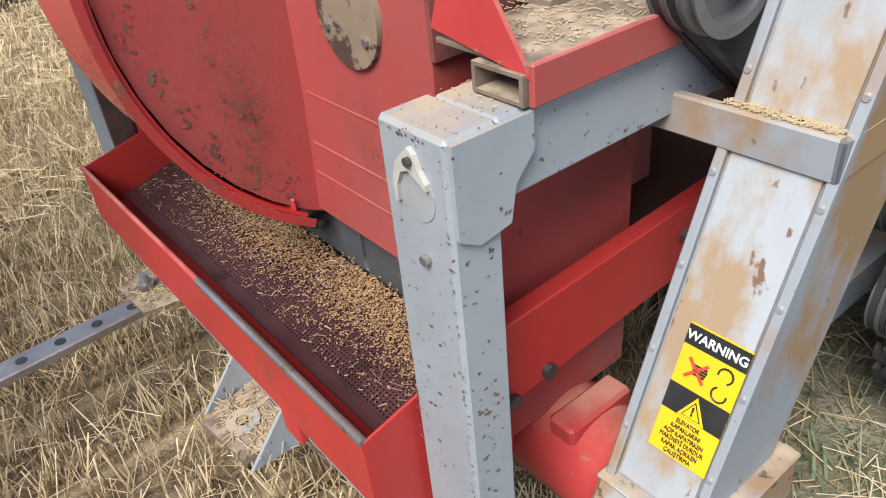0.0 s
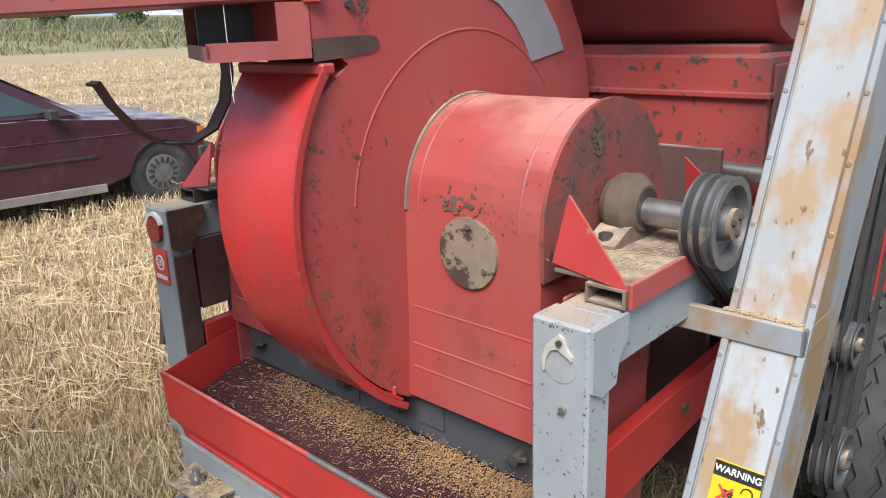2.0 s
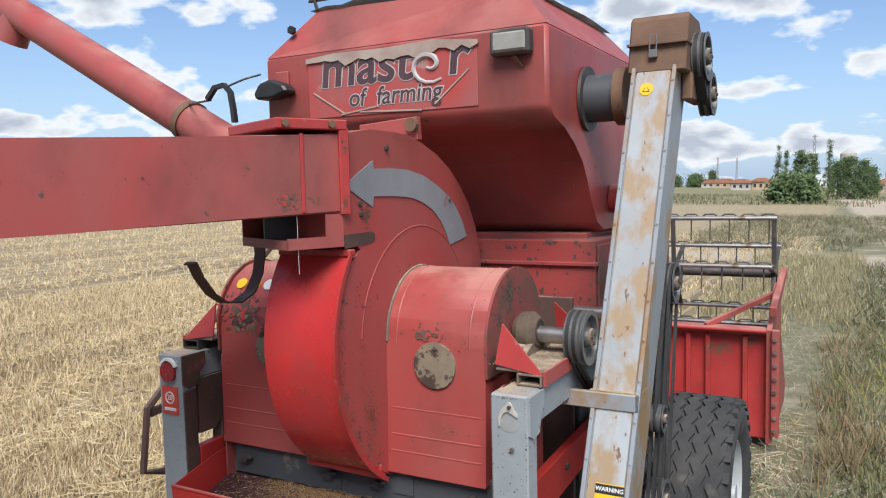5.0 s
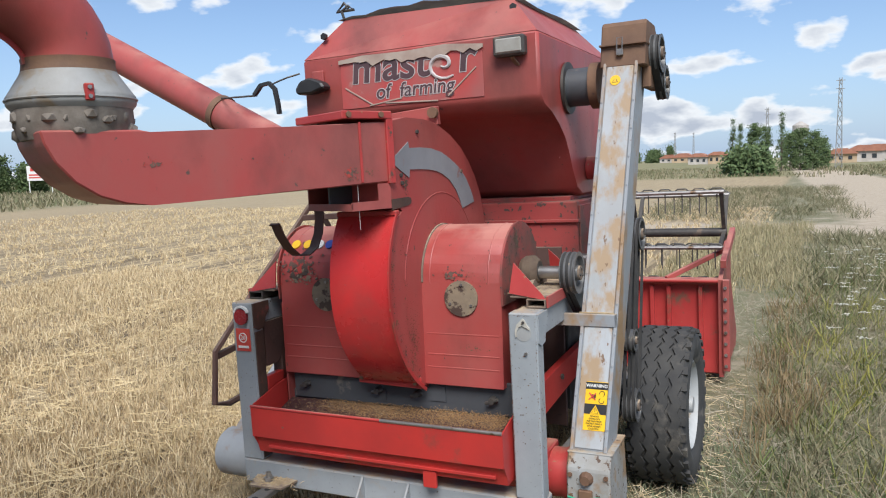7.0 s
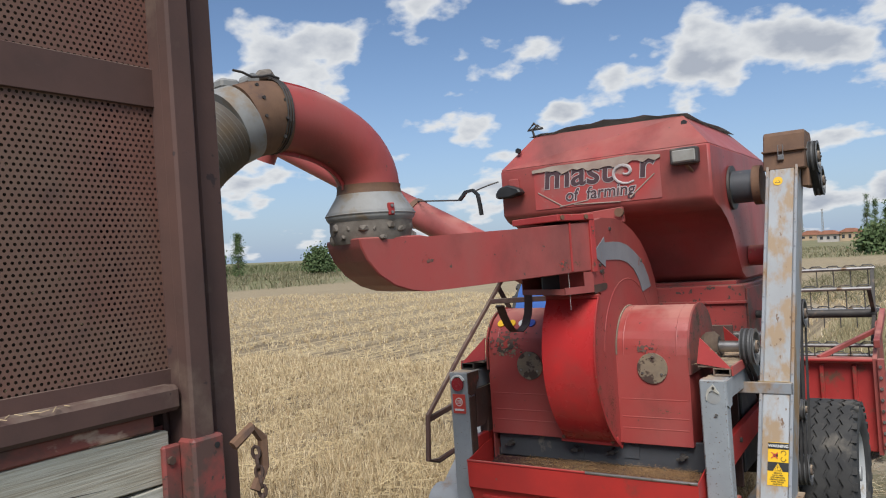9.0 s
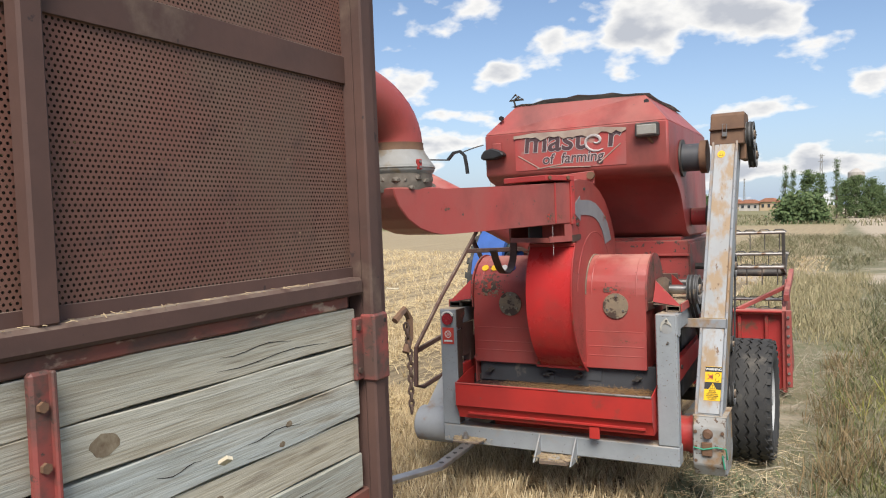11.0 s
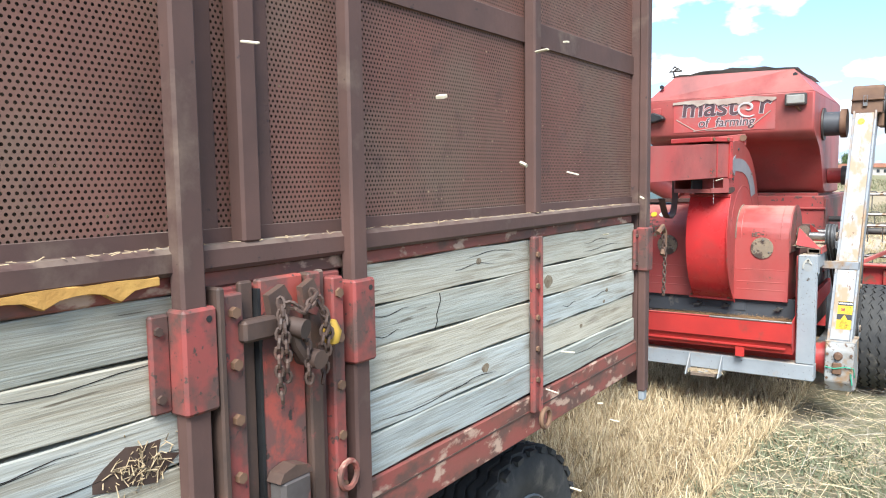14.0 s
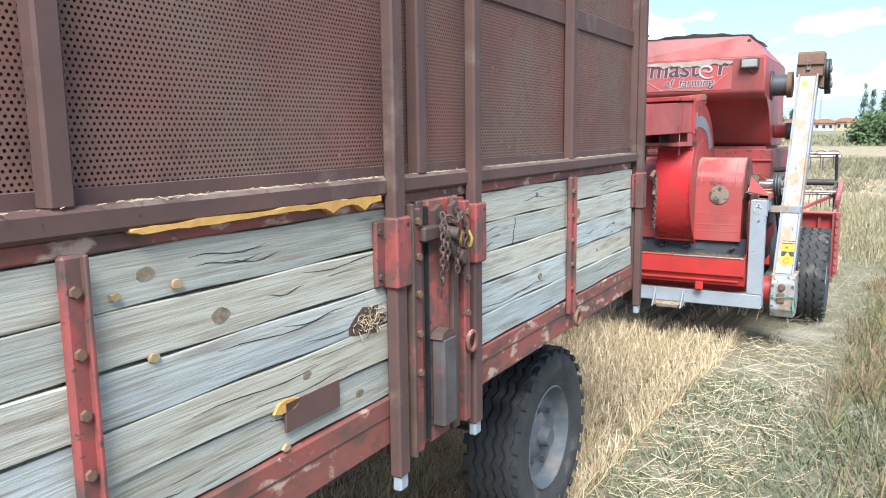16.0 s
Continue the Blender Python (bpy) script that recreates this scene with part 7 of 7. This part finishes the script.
blades("standing_crop", 9000, loose(-0.9, 0.95, 9.5, 19.0, 0.10), island_material("standing_wheat", [(0.30, 0.25, 0.14), (0.36, 0.31, 0.18), (0.25, 0.23, 0.12)]), "uncut dry wheat", 29, "wheat", (0.07, 0.20), 0.005, 0.3)
blades("dry_weeds", 900, loose(0.6, 1.0, 2.9, 9.5, 0.05), island_material("brown_weeds", [(0.20, 0.14, 0.07), (0.30, 0.21, 0.11), (0.16, 0.13, 0.06)]), "tall brown dry weeds", 30, "weeds", (0.06, 0.24), 0.0028, 0.35)


blades("yellow_weeds", 2600, loose(0.8, 3.6, 2.5, 9.0, 0.07), island_material("yellow_green_weeds", [(0.30, 0.27, 0.05), (0.22, 0.23, 0.06), (0.36, 0.33, 0.09)]), "clumps of yellow-green flowering weeds", 35, "weeds", (0.05, 0.20), 0.0035, 0.5)
scatter("dead_stalks", 9000, lambda r: (r.uniform(0.15, 4.5), r.uniform(0.0, 9.0), abs(r.normal(0, 0.05)) + 0.01), lambda r, p: straw_bit(r, p, (0.04, 0.22), 0.0013, 0.5), island_material("dead_stalk", [(0.42, 0.37, 0.28), (0.32, 0.27, 0.19), (0.24, 0.17, 0.11), (0.48, 0.44, 0.35)]), None, "grey tangled dead weed stalks", 36, "weeds")


def flower(rng, p):
    v, f = [], []
    for _ in range(14):
        a, r = rng.uniform(0, 6.283), rng.uniform(0, 0.055)
        c = Vector((p[0] + math.cos(a) * r, p[1] + math.sin(a) * r, p[2] + rng.uniform(-0.004, 0.006)))
        o = len(v)
        v += [c + Vector((0.010, 0, 0)), c + Vector((0, 0.010, 0.004)), c + Vector((-0.010, 0, 0)), c + Vector((0, -0.010, 0.004))]
        f.append((o, o + 1, o + 2, o + 3))
    return v, f


rr = np.random.RandomState(40)
stalks = [(1.1 + 4.0 * rr.beta(1.1, 1.8), 3.5 + 9.0 * rr.beta(2.0, 1.6), 0.0) for _ in range(260)]
tops = [(x, y, rr.uniform(0.18, 0.50)) for x, y, _ in stalks]


def stalk(rng, p):
    x, y, h = p
    return [Vector((x - 0.002, y, 0)), Vector((x + 0.002, y, 0)), Vector((x + 0.0015, y, h)), Vector((x - 0.0015, y, h))], [(0, 1, 2, 3)]


pick = iter(tops + tops)
scatter("flower_stalks", 260, lambda r: next(pick), stalk, GREENGRASS, None, "thin green flower stalks", 41, "weeds")
scatter("white_flowers", 260, lambda r: next(pick), flower, surface("white_petals", (0.66, 0.65, 0.56), None, 9, 0.8), None, "white umbel flowers on the field edge", 42, "flowers")


# ---- trees, bushes, far things ----
LEAF = island_material("tree_leaves", [(0.05, 0.085, 0.03), (0.085, 0.13, 0.045), (0.065, 0.10, 0.035), (0.12, 0.155, 0.06)])
BARK = surface("bark", (0.13, 0.10, 0.075), None, 8, 0.9, bump=0.4)


def tree(name, x, y, h, w, slim, seed, label):
    rng = random.Random(seed)
    t = empty(name, label, "tree" if name != "bush" else "bush")
    t.location = (x, y, 0)
    bm = rod((0, 0, -0.1), (0, 0, h * 0.7), h * 0.016, h * 0.003, 8)
    tips = []
    for k in range(9 if slim else 12):
        z = h * rng.uniform(0.12, 0.7)
        a = rng.uniform(0, 6.28)
        r = w * 0.5 * rng.uniform(0.4, 0.85)
        tip = (math.cos(a) * r, math.sin(a) * r, z + (h * 0.22 if slim else h * 0.10) * rng.uniform(0.5, 1.2))
        rod((0, 0, z), tip, h * 0.008, h * 0.002, 5, bm)
        tips.append(tip)
    part("trunk", bm, BARK, t)
    vs, fs = [], []
    clumps = []
    for k in range(70 if slim else 90):
        z = rng.uniform(0.08, 1.0)
        prof = max(0.08, math.sin(min(z * 1.15 + 0.12, 1.0) * 3.1416)) ** 0.6 if slim else math.sqrt(max(0.05, 1 - (z * 1.25 - 0.45) ** 2))
        a, r = rng.uniform(0, 6.28), w * 0.5 * prof * math.sqrt(rng.random())
        clumps.append((math.cos(a) * r, math.sin(a) * r, z * h, rng.uniform(0.5, 1.1)))
    s = w * (0.16 if slim else 0.13)
    for cx, cy, cz, q in clumps:
        for _ in range(44):
            p = Vector((cx + rng.gauss(0, s * q), cy + rng.gauss(0, s * q), max(0.05, cz + rng.gauss(0, s * q * 0.9))))
            d = Vector((rng.gauss(0, 1), rng.gauss(0, 1), rng.gauss(0, 1))).normalized() * w * 0.05
            e = d.orthogonal().normalized() * w * 0.03
            o = len(vs)
            vs += [p - d, p + e, p + d, p - e]
            fs.append((o, o + 1, o + 2, o + 3))
    me = bpy.data.meshes.new("crown")
    me.from_pydata([tuple(v) for v in vs], [], fs)
    me.materials.append(LEAF)
    new("crown", me).parent = t
    return t


tree("bush", -3.65, 73, 2.0, 3.9, False, 1, "dense green roadside bush")
for i, (x, y, h, w, slim) in enumerate([(-6.4, 90, 5.9, 0.95, True), (-5.7, 91, 5.3, 1.0, True), (-4.4, 95, 5.3, 1.9, False), (-3.5, 96, 5.1, 1.8, False), (-1.55, 95, 6.5, 1.15, True), (-0.7, 97, 4.3, 1.9, False), (0.4, 97, 4.7, 1.9, False), (1.6, 98, 4.3, 1.9, False), (2.6, 99, 3.6, 1.9, False), (15, 135, 3.6, 4, False)]):
    tree("tree", x, y, h, w, slim, 10 + i, "tall slim green poplar beside the track" if slim else "round leafy green tree beside the track")
for i, (x, y, h, w, slim) in enumerate([(-80, 460, 7, 9, False), (-95, 470, 6, 9, False), (-105, 480, 6, 10, False), (-70, 455, 9, 7, True), (-65.5, 51.5, 4.4, 1.5, True), (-61.5, 53.5, 4.7, 1.4, True), (-69, 47, 3.5, 2.2, False), (-67, 49, 2.6, 2.6, False), (-64, 52, 2.9, 2.6, False), (-90, 44, 3.0, 3.0, False), (-56, 60, 2.6, 3.0, False), (-104, 40, 3.6, 3.6, False)]):
    tree("tree", x, y, h, w, slim, 40 + i, "distant slim green poplar tree" if slim else "distant round leafy green tree")
blades("hedge_grass", 26000, loose(-170, -72, 0, 130, 1.6), island_material("verge_growth", [(0.13, 0.15, 0.07), (0.19, 0.18, 0.10), (0.10, 0.13, 0.05), (0.22, 0.20, 0.12)]), "green and brown verge beyond the stubble", 33, "grass", (0.3, 1.3), 0.035, 0.6)
blades("meadow_grass", 16000, loose(-72, -34.5, -6, 75, 0.8), DRYGRASS, "dry weedy strip beyond the stubble", 43, "grass", (0.10, 0.45), 0.03, 0.5)
blades("meadow_grass", 12000, loose(-48, 20, 62, 130, 0.9), DRYGRASS, "dry meadow beyond the field", 34, "grass", (0.12, 0.35), 0.04, 0.5)

PLASTER = surface("house_plaster", (0.48, 0.36, 0.24), (0.42, 0.31, 0.2), 0.6, 0.9, bump=0.1)
TILE = surface("roof_tile", (0.38, 0.17, 0.11), (0.30, 0.13, 0.085), 0.8, 0.85, bump=0.3, bump_scale=8)
WALLW = surface("white_wall", (0.50, 0.46, 0.42), None, 0.5, 0.9)
GLASSY = surface("dark_window", (0.04, 0.045, 0.05), None, 4, 0.15)


def house(x, y, w, d, h, wall, label):
    e = empty("house", label, "house")
    e.location = (x, y, 0)
    wl = part("wall", box(-w / 2, w / 2, -d / 2, d / 2, -0.5, h, 0), wall, e)
    part("roof", prism([(-w / 2 - 0.5, h), (w / 2 + 0.5, h), (w * 0.18, h + w * 0.20), (-w * 0.18, h + w * 0.20)], "y", -d / 2 - 0.5, d / 2 + 0.5), TILE, e)
    for k in range(3):
        part("window", box(-w * 0.38 + k * w * 0.3, -w * 0.38 + k * w * 0.3 + w * 0.13, -d / 2 - 0.06, -d / 2 + 0.05, h * 0.35, h * 0.75, 0), GLASSY, wl)
    return e


for x, y, w, d, h, wall in ((-22.8, 243, 5.5, 6, 2.6, PLASTER), (-28.3, 243, 5.8, 6, 2.2, WALLW), (-56, 410, 11, 9, 2.6, PLASTER), (-66, 430, 10, 8, 2.4, WALLW), (8, 190, 6, 7, 1.9, PLASTER), (13, 200, 7, 7, 2.4, WALLW), (18, 225, 8, 7, 2.6, WALLW), (-178, 110, 14, 8, 2.6, PLASTER)):
    house(x, y, w, d, h, wall, "low house with an orange tiled roof")


def pylon(x, y, h):
    e = empty("power_pylon", "grey lattice power pylon", "pylon")
    e.location = (x, y, 0)
    s = h * 0.035
    for a, b in ((-1, -1), (1, -1), (1, 1), (-1, 1)):
        part("leg", rod((a * s, b * s, 0), (a * s * 0.35, b * s * 0.35, h), h * 0.004, seg=5), GALV, e)
    bm = bmesh.new()
    for k in range(10):
        z0, z1 = h * k / 10, h * (k + 1) / 10
        q0, q1 = s * (1 - 0.65 * k / 10), s * (1 - 0.65 * (k + 1) / 10)
        for sg in (1, -1):
            rod((-q0 * sg, -q0, z0), (q1 * sg, -q1, z1), h * 0.0025, None, 4, bm)
            rod((-q0 * sg, q0, z0), (q1 * sg, q1, z1), h * 0.0025, None, 4, bm)
    part("lattice", bm, GALV, e)
    for z in (0.88, 0.97):
        part("cross_arm", beam((-h * 0.045, 0, h * z), (h * 0.045, 0, h * z), h * 0.008, h * 0.008, 0), GALV, e)


for x, y, h in ((-3.9, 113.5, 8.4), (4.6, 105, 11.0), (-62, 420, 16), (-50, 400, 15)):
    pylon(x, y, h)
tower = empty("water_tower", "white water tower behind trees", "tower")
tower.location = (-0.1, 170, -3.4)
part("tower_stem", rod((0, 0, 0), (0, 0, 9), 0.8, 0.6, 16), WALLW, tower)
part("tower_tank", sweep([(0, 0, 8.6), (0, 0, 9.4), (0, 0, 11.2), (0, 0, 12.0)], [0.7, 1.5, 1.5, 0.3], 20), WALLW, tower, "", True)
sign = empty("field_sign", "white roadside sign board with red lettering", "sign")
sign.matrix_world = pose(-65, 48.5, -1.0, 0, 0, 53)
board = part("board", box(-1.1, 1.1, -0.03, 0.03, 2.3, 3.7, 0.01), WHITE, sign)
for z, w, h in ((3.35, 0.8, 0.30), (2.85, 0.95, 0.14), (2.6, 0.95, 0.12)):
    part("writing_bar", box(-w, w, -0.04, -0.029, z - h / 2, z + h / 2, 0), STICKER_RED, board)
for x in (-0.95, 0.95):
    part("sign_leg", rod((x, 0.03, 0), (x, 0.03, 2.4), 0.05, seg=8), WHITE, sign)

# ---- parked car ----
car = empty("saloon_car", "dusty plum purple old saloon car parked on stubble", "car")
# upward tint holds both dust and the bonnet's greyish reflection, as colour
PLUM = surface("plum_paint", (0.050, 0.016, 0.026), (0.065, 0.022, 0.034), 3, 0.3, stain=(0.13, 0.085, 0.08), stain_scale=4, stain_edge=(0.55, 0.8), bump=0.02, coat=0.3, top=(0.30, 0.27, 0.31))
CARGLASS = surface("car_glass", (0.10, 0.15, 0.16), (0.13, 0.18, 0.19), 3, 0.08, bump=0.0, coat=0.5)
HUBCAP = surface("dusty_hubcap", (0.16, 0.155, 0.15), (0.10, 0.098, 0.095), 12, 0.5, bump=0.1)
TRIMB = surface("black_trim", (0.025, 0.024, 0.025), (0.05, 0.045, 0.045), 9, 0.6)
SILL = surface("grey_sill", (0.20, 0.18, 0.17), (0.30, 0.27, 0.24), 7, 0.7)


def arch(c, r):
    return [(c + r * math.cos(radians(a)), 0.29 + r * math.sin(radians(a))) for a in range(0, 181, 15)]


lower = [(-0.40, 0.36), (-0.42, 0.62), (-0.36, 0.86), (0.30, 0.91), (2.30, 0.90), (3.62, 0.80), (3.80, 0.72), (3.84, 0.36)] + [(3.78, 0.30)] + arch(3.36, 0.34) + [(2.75, 0.22)] + [(1.05, 0.22)] + arch(0.62, 0.34) + [(0.2, 0.24)]
body = part("body", prism(lower, "x", -1.62, 0.0, bevel=0.02), PLUM, car, "plum paint dulled by dust and a painted-in reflection", True)
cabin = bmesh.new()
cb = [(-0.05, 0.90), (0.35, 1.35), (1.85, 1.38), (2.72, 0.88)]
a = [cabin.verts.new((-1.55 + 0.10 * (z > 1), y, z)) for y, z in cb]
b = [cabin.verts.new((-0.07 - 0.10 * (z > 1), y, z)) for y, z in cb]
cabin.faces.new(a)
cabin.faces.new(b[::-1])
for k in range(4):
    cabin.faces.new((a[k], b[k], b[(k + 1) % 4], a[(k + 1) % 4]))
bmesh.ops.bevel(cabin, geom=list(cabin.edges), offset=0.03, segments=2, affect="EDGES")
part("cabin", cabin, PLUM, body, "", True)


def pane(pts, name="side_window"):
    bm = bmesh.new()
    v = [bm.verts.new(((-0.066 - 0.10 * (z - 0.90) / 0.45), y, z)) for y, z in pts]
    bm.faces.new(v)
    bmesh.ops.solidify(bm, geom=list(bm.faces), thickness=-0.004)
    return part(name, bm, CARGLASS, body, "tinted side window")


pane([(0.12, 0.95), (0.42, 1.28), (0.95, 1.30), (0.95, 0.95)])
pane([(1.02, 0.95), (1.02, 1.31), (1.78, 1.32), (2.45, 0.95)])
bm = bmesh.new()
bm.faces.new([bm.verts.new(p) for p in ((-1.50, 2.69, 0.93), (-0.11, 2.69, 0.93), (-0.20, 1.92, 1.365), (-1.42, 1.92, 1.365))])
part("windscreen", bm, CARGLASS, body)
for y in (0.98, 2.48):
    part("door_gap", box(-0.004, 0.0035, y, y + 0.008, 0.30, 0.90, 0), TRIMB, body)
part("trim_strip", box(-0.002, 0.012, 0.99, 2.75, 0.52, 0.545, 0.002), TRIMB, body)
part("crease", box(-0.002, 0.005, -0.3, 3.6, 0.70, 0.708, 0.001), PLUM, body)
part("sill", box(-0.03, 0.008, 1.05, 2.80, 0.19, 0.27, 0.004), SILL, body, "grey dusty sill")
part("door_handle", box(-0.002, 0.02, 1.10, 1.24, 0.74, 0.78, 0.004), TRIMB, body, "black door handle")
part("mirror", box(0.0, 0.13, 2.36, 2.44, 0.90, 0.99, 0.012), TRIMB, body, "black door mirror")
part("front_bumper", box(-1.66, 0.02, 3.72, 3.92, 0.36, 0.52, 0.03), TRIMB, body, "black plastic bumper")
part("rear_bumper", box(-1.66, 0.02, -0.52, -0.30, 0.36, 0.52, 0.03), TRIMB, body)
part("indicator", box(-0.10, 0.004, 3.74, 3.822, 0.60, 0.70, 0.006), surface("amber_lens", (0.70, 0.20, 0.03), None, 9, 0.3), body, "amber corner indicator")
for y in (0.62, 3.36):
    for x in (-0.10, -1.52):
        hub = new("wheel")
        hub.parent = car
        hub.location = (x, y, 0.29)
        part("tyre", lathe([(-0.07, 0.17), (-0.085, 0.22), (-0.075, 0.28), (0.075, 0.28), (0.085, 0.22), (0.07, 0.17)], (0, 0, 0), 32), RUBBER, hub, "dusty tyre", True)
        rim = part("hubcap", lathe([(0.072, 0.175), (0.078, 0.16), (0.070, 0.10), (0.080, 0.04), (0.080, 0.0)], (0, 0, 0), 24), HUBCAP, hub, "slotted dusty grey hubcap", True)
        for k in range(14):
            an = 0.449 * k
            m = Matrix.Rotation(an, 4, "X") @ Matrix.Translation((0.076, 0, 0.125)) @ Matrix.Diagonal((0.006, 0.022, 0.055, 1))
            bm = bmesh.new()
            bmesh.ops.create_cube(bm, size=1, matrix=m)
            part("slot", bm, TRIMB, rim)
        part("wheel_well", lathe([(-0.10, 0.335), (0.075, 0.335), (0.075, 0.20)], (0, 0, 0), 24), TRIMB, hub)
car.matrix_world = pose(-5.62, -0.12, 0, 0, 0, -3) @ Matrix.Scale(0.88, 4)

# ---- tractor ahead, seen in glimpses ----
tractor = empty("tractor", "blue farm tractor with a pale cab", "tractor")
BLUE = surface("blue_paint", (0.05, 0.13, 0.40), None, 4, 0.4, bump=0.03)
TEAL = surface("teal_roof", (0.12, 0.36, 0.36), None, 4, 0.5, bump=0.03)
PALE = surface("pale_cab", (0.50, 0.52, 0.52), None, 4, 0.5, bump=0.03)
part("hood", box(-3.25, -2.55, 5.9, 7.4, 0.8, 1.45, 0.05), BLUE, tractor)
part("rear_body", box(-3.3, -2.5, 4.7, 5.9, 0.6, 1.15, 0.04), BLUE, tractor)
part("cab_roof", box(-3.6, -2.25, 4.5, 6.0, 2.16, 2.30, 0.05), TEAL, tractor, "teal cab roof")
for x in (-3.55, -2.35):
    for y in (4.55, 5.85):
        part("cab_pillar", box(x, x + 0.06, y, y + 0.06, 1.15, 2.17, 0.006), PALE, tractor)
    part("fender", prism(arc(5.0, 0.75, 0.78, 10, 170, 12) + arc(5.0, 0.75, 0.72, 170, 10, 12), "x", x - 0.12, x + 0.25), BLUE, tractor, "", True)
part("cab_window", box(-3.49, -2.35, 4.57, 4.58, 1.2, 2.14, 0), CARGLASS, tractor)
tract_wheels = [wheel("wheel", x, 5.0, 0.72, 0.34, tractor, "large tractor tyre", PALE, 24, 2) for x in (-3.62, -2.18)]
tract_wheels2 = [wheel("wheel", x, 7.0, 0.42, 0.22, tractor, "front tractor tyre", PALE, 24, 3) for x in (-3.45, -2.35)]


# ---- chaff in the air ----
flying = []
shapes = []
for ln, w in ((0.018, 0.0017), (0.030, 0.0021), (0.012, 0.0040)):
    bm = box(-ln / 2, ln / 2, -w, w, -w * 0.5, w * 0.5, 0.0004)
    me = bpy.data.meshes.new("chaff_bit")
    bm.to_mesh(me)
    bm.free()
    me.materials.append(surface("airborne_chaff", (0.72, 0.64, 0.48), None, 20, 0.8, bump=0.0))
    shapes.append(me)
for k in range(300):
    flying.append(tagged(new("chaff_bit", shapes[k % 3]), "pale bit of chaff blown through the air", "chaff", "flying chaff"))


# ---- what moves ----
def rolling(ob, r, step=1.0):
    base = ob.location.copy()
    walk(ob, [(16.0 * k / 32, Matrix.Translation(base) @ Matrix.Rotation(-SPEED * (16.0 * k / 32) / r, 4, "X")) for k in range(33)])


def spinning(ob, degrees_a_second, every):
    base = ob.location.copy()
    n = round(16.0 / every)
    walk(ob, [(16.0 * k / n, Matrix.Translation(base) @ Matrix.Rotation(radians(degrees_a_second) * 16.0 * k / n, 4, "X")) for k in range(n + 1)])


def motions():
    for thing in (combine, trailer):
        walk(thing, [(0.5 * k, rolled(0.5 * k)) for k in range(33)])
    walk(tractor, [(2.0 * k, pose(0.45, SPEED * 2.0 * k, 0)) for k in range(9)])
    for w in (wheel_r, wheel_l):
        rolling(w, TYRE_R)
    for w in twheels:
        rolling(w, TR)
    for w in tract_wheels:
        rolling(w, 0.72)
    for w in tract_wheels2:
        rolling(w, 0.42)
    # chaff blown out over the trailer's side, each bit lying still before and after its flight
    rng = random.Random(77)
    for n, bit in enumerate(flying):
        t0 = rng.uniform(6.6, 9.8) if n < 25 else rng.uniform(11.2, 12.5) if n < 150 else rng.uniform(9.8, 15.3)
        drift = SPEED * t0
        a = Vector((rng.uniform(-0.6, -0.15), drift + rng.uniform(-5.2, -2.9), 2.55))
        b = Vector((rng.uniform(0.05, 0.35), a.y + rng.uniform(-0.15, 0.25), rng.uniform(1.75, 2.35)))
        c = Vector((rng.uniform(0.15, 0.55), b.y + rng.uniform(-0.2, 0.3), rng.uniform(1.15, 1.6)))
        d = Vector((c.x + rng.uniform(0.0, 0.25), c.y + rng.uniform(-0.2, 0.2), 0.03))
        rest = Vector((a.x, a.y - drift, 2.50))
        turns = [Euler([rng.uniform(-0.6, 0.6) for _ in range(3)]).to_matrix().to_4x4() for _ in range(5)]
        rows = [(0.0, rest), (t0, rest + Vector((0, drift, 0.05))), (t0 + 0.25, b), (t0 + 0.6, c), (min(t0 + 1.0, 15.9), d), (16.0, d)]
        walk(bit, [(t, Matrix.Translation(p) @ turns[min(i, 4)]) for i, (t, p) in enumerate(rows)])
    walk(reel, [(0.5 * k, rolled(0.5 * k) @ Matrix.Translation(REEL_AT) @ Matrix.Rotation(radians(-48) * k, 4, "X")) for k in range(33)])
    for bat in bats:
        spinning(bat, 96, 0.5)
    spinning(fan_pulley, -640, 0.1)


motions()
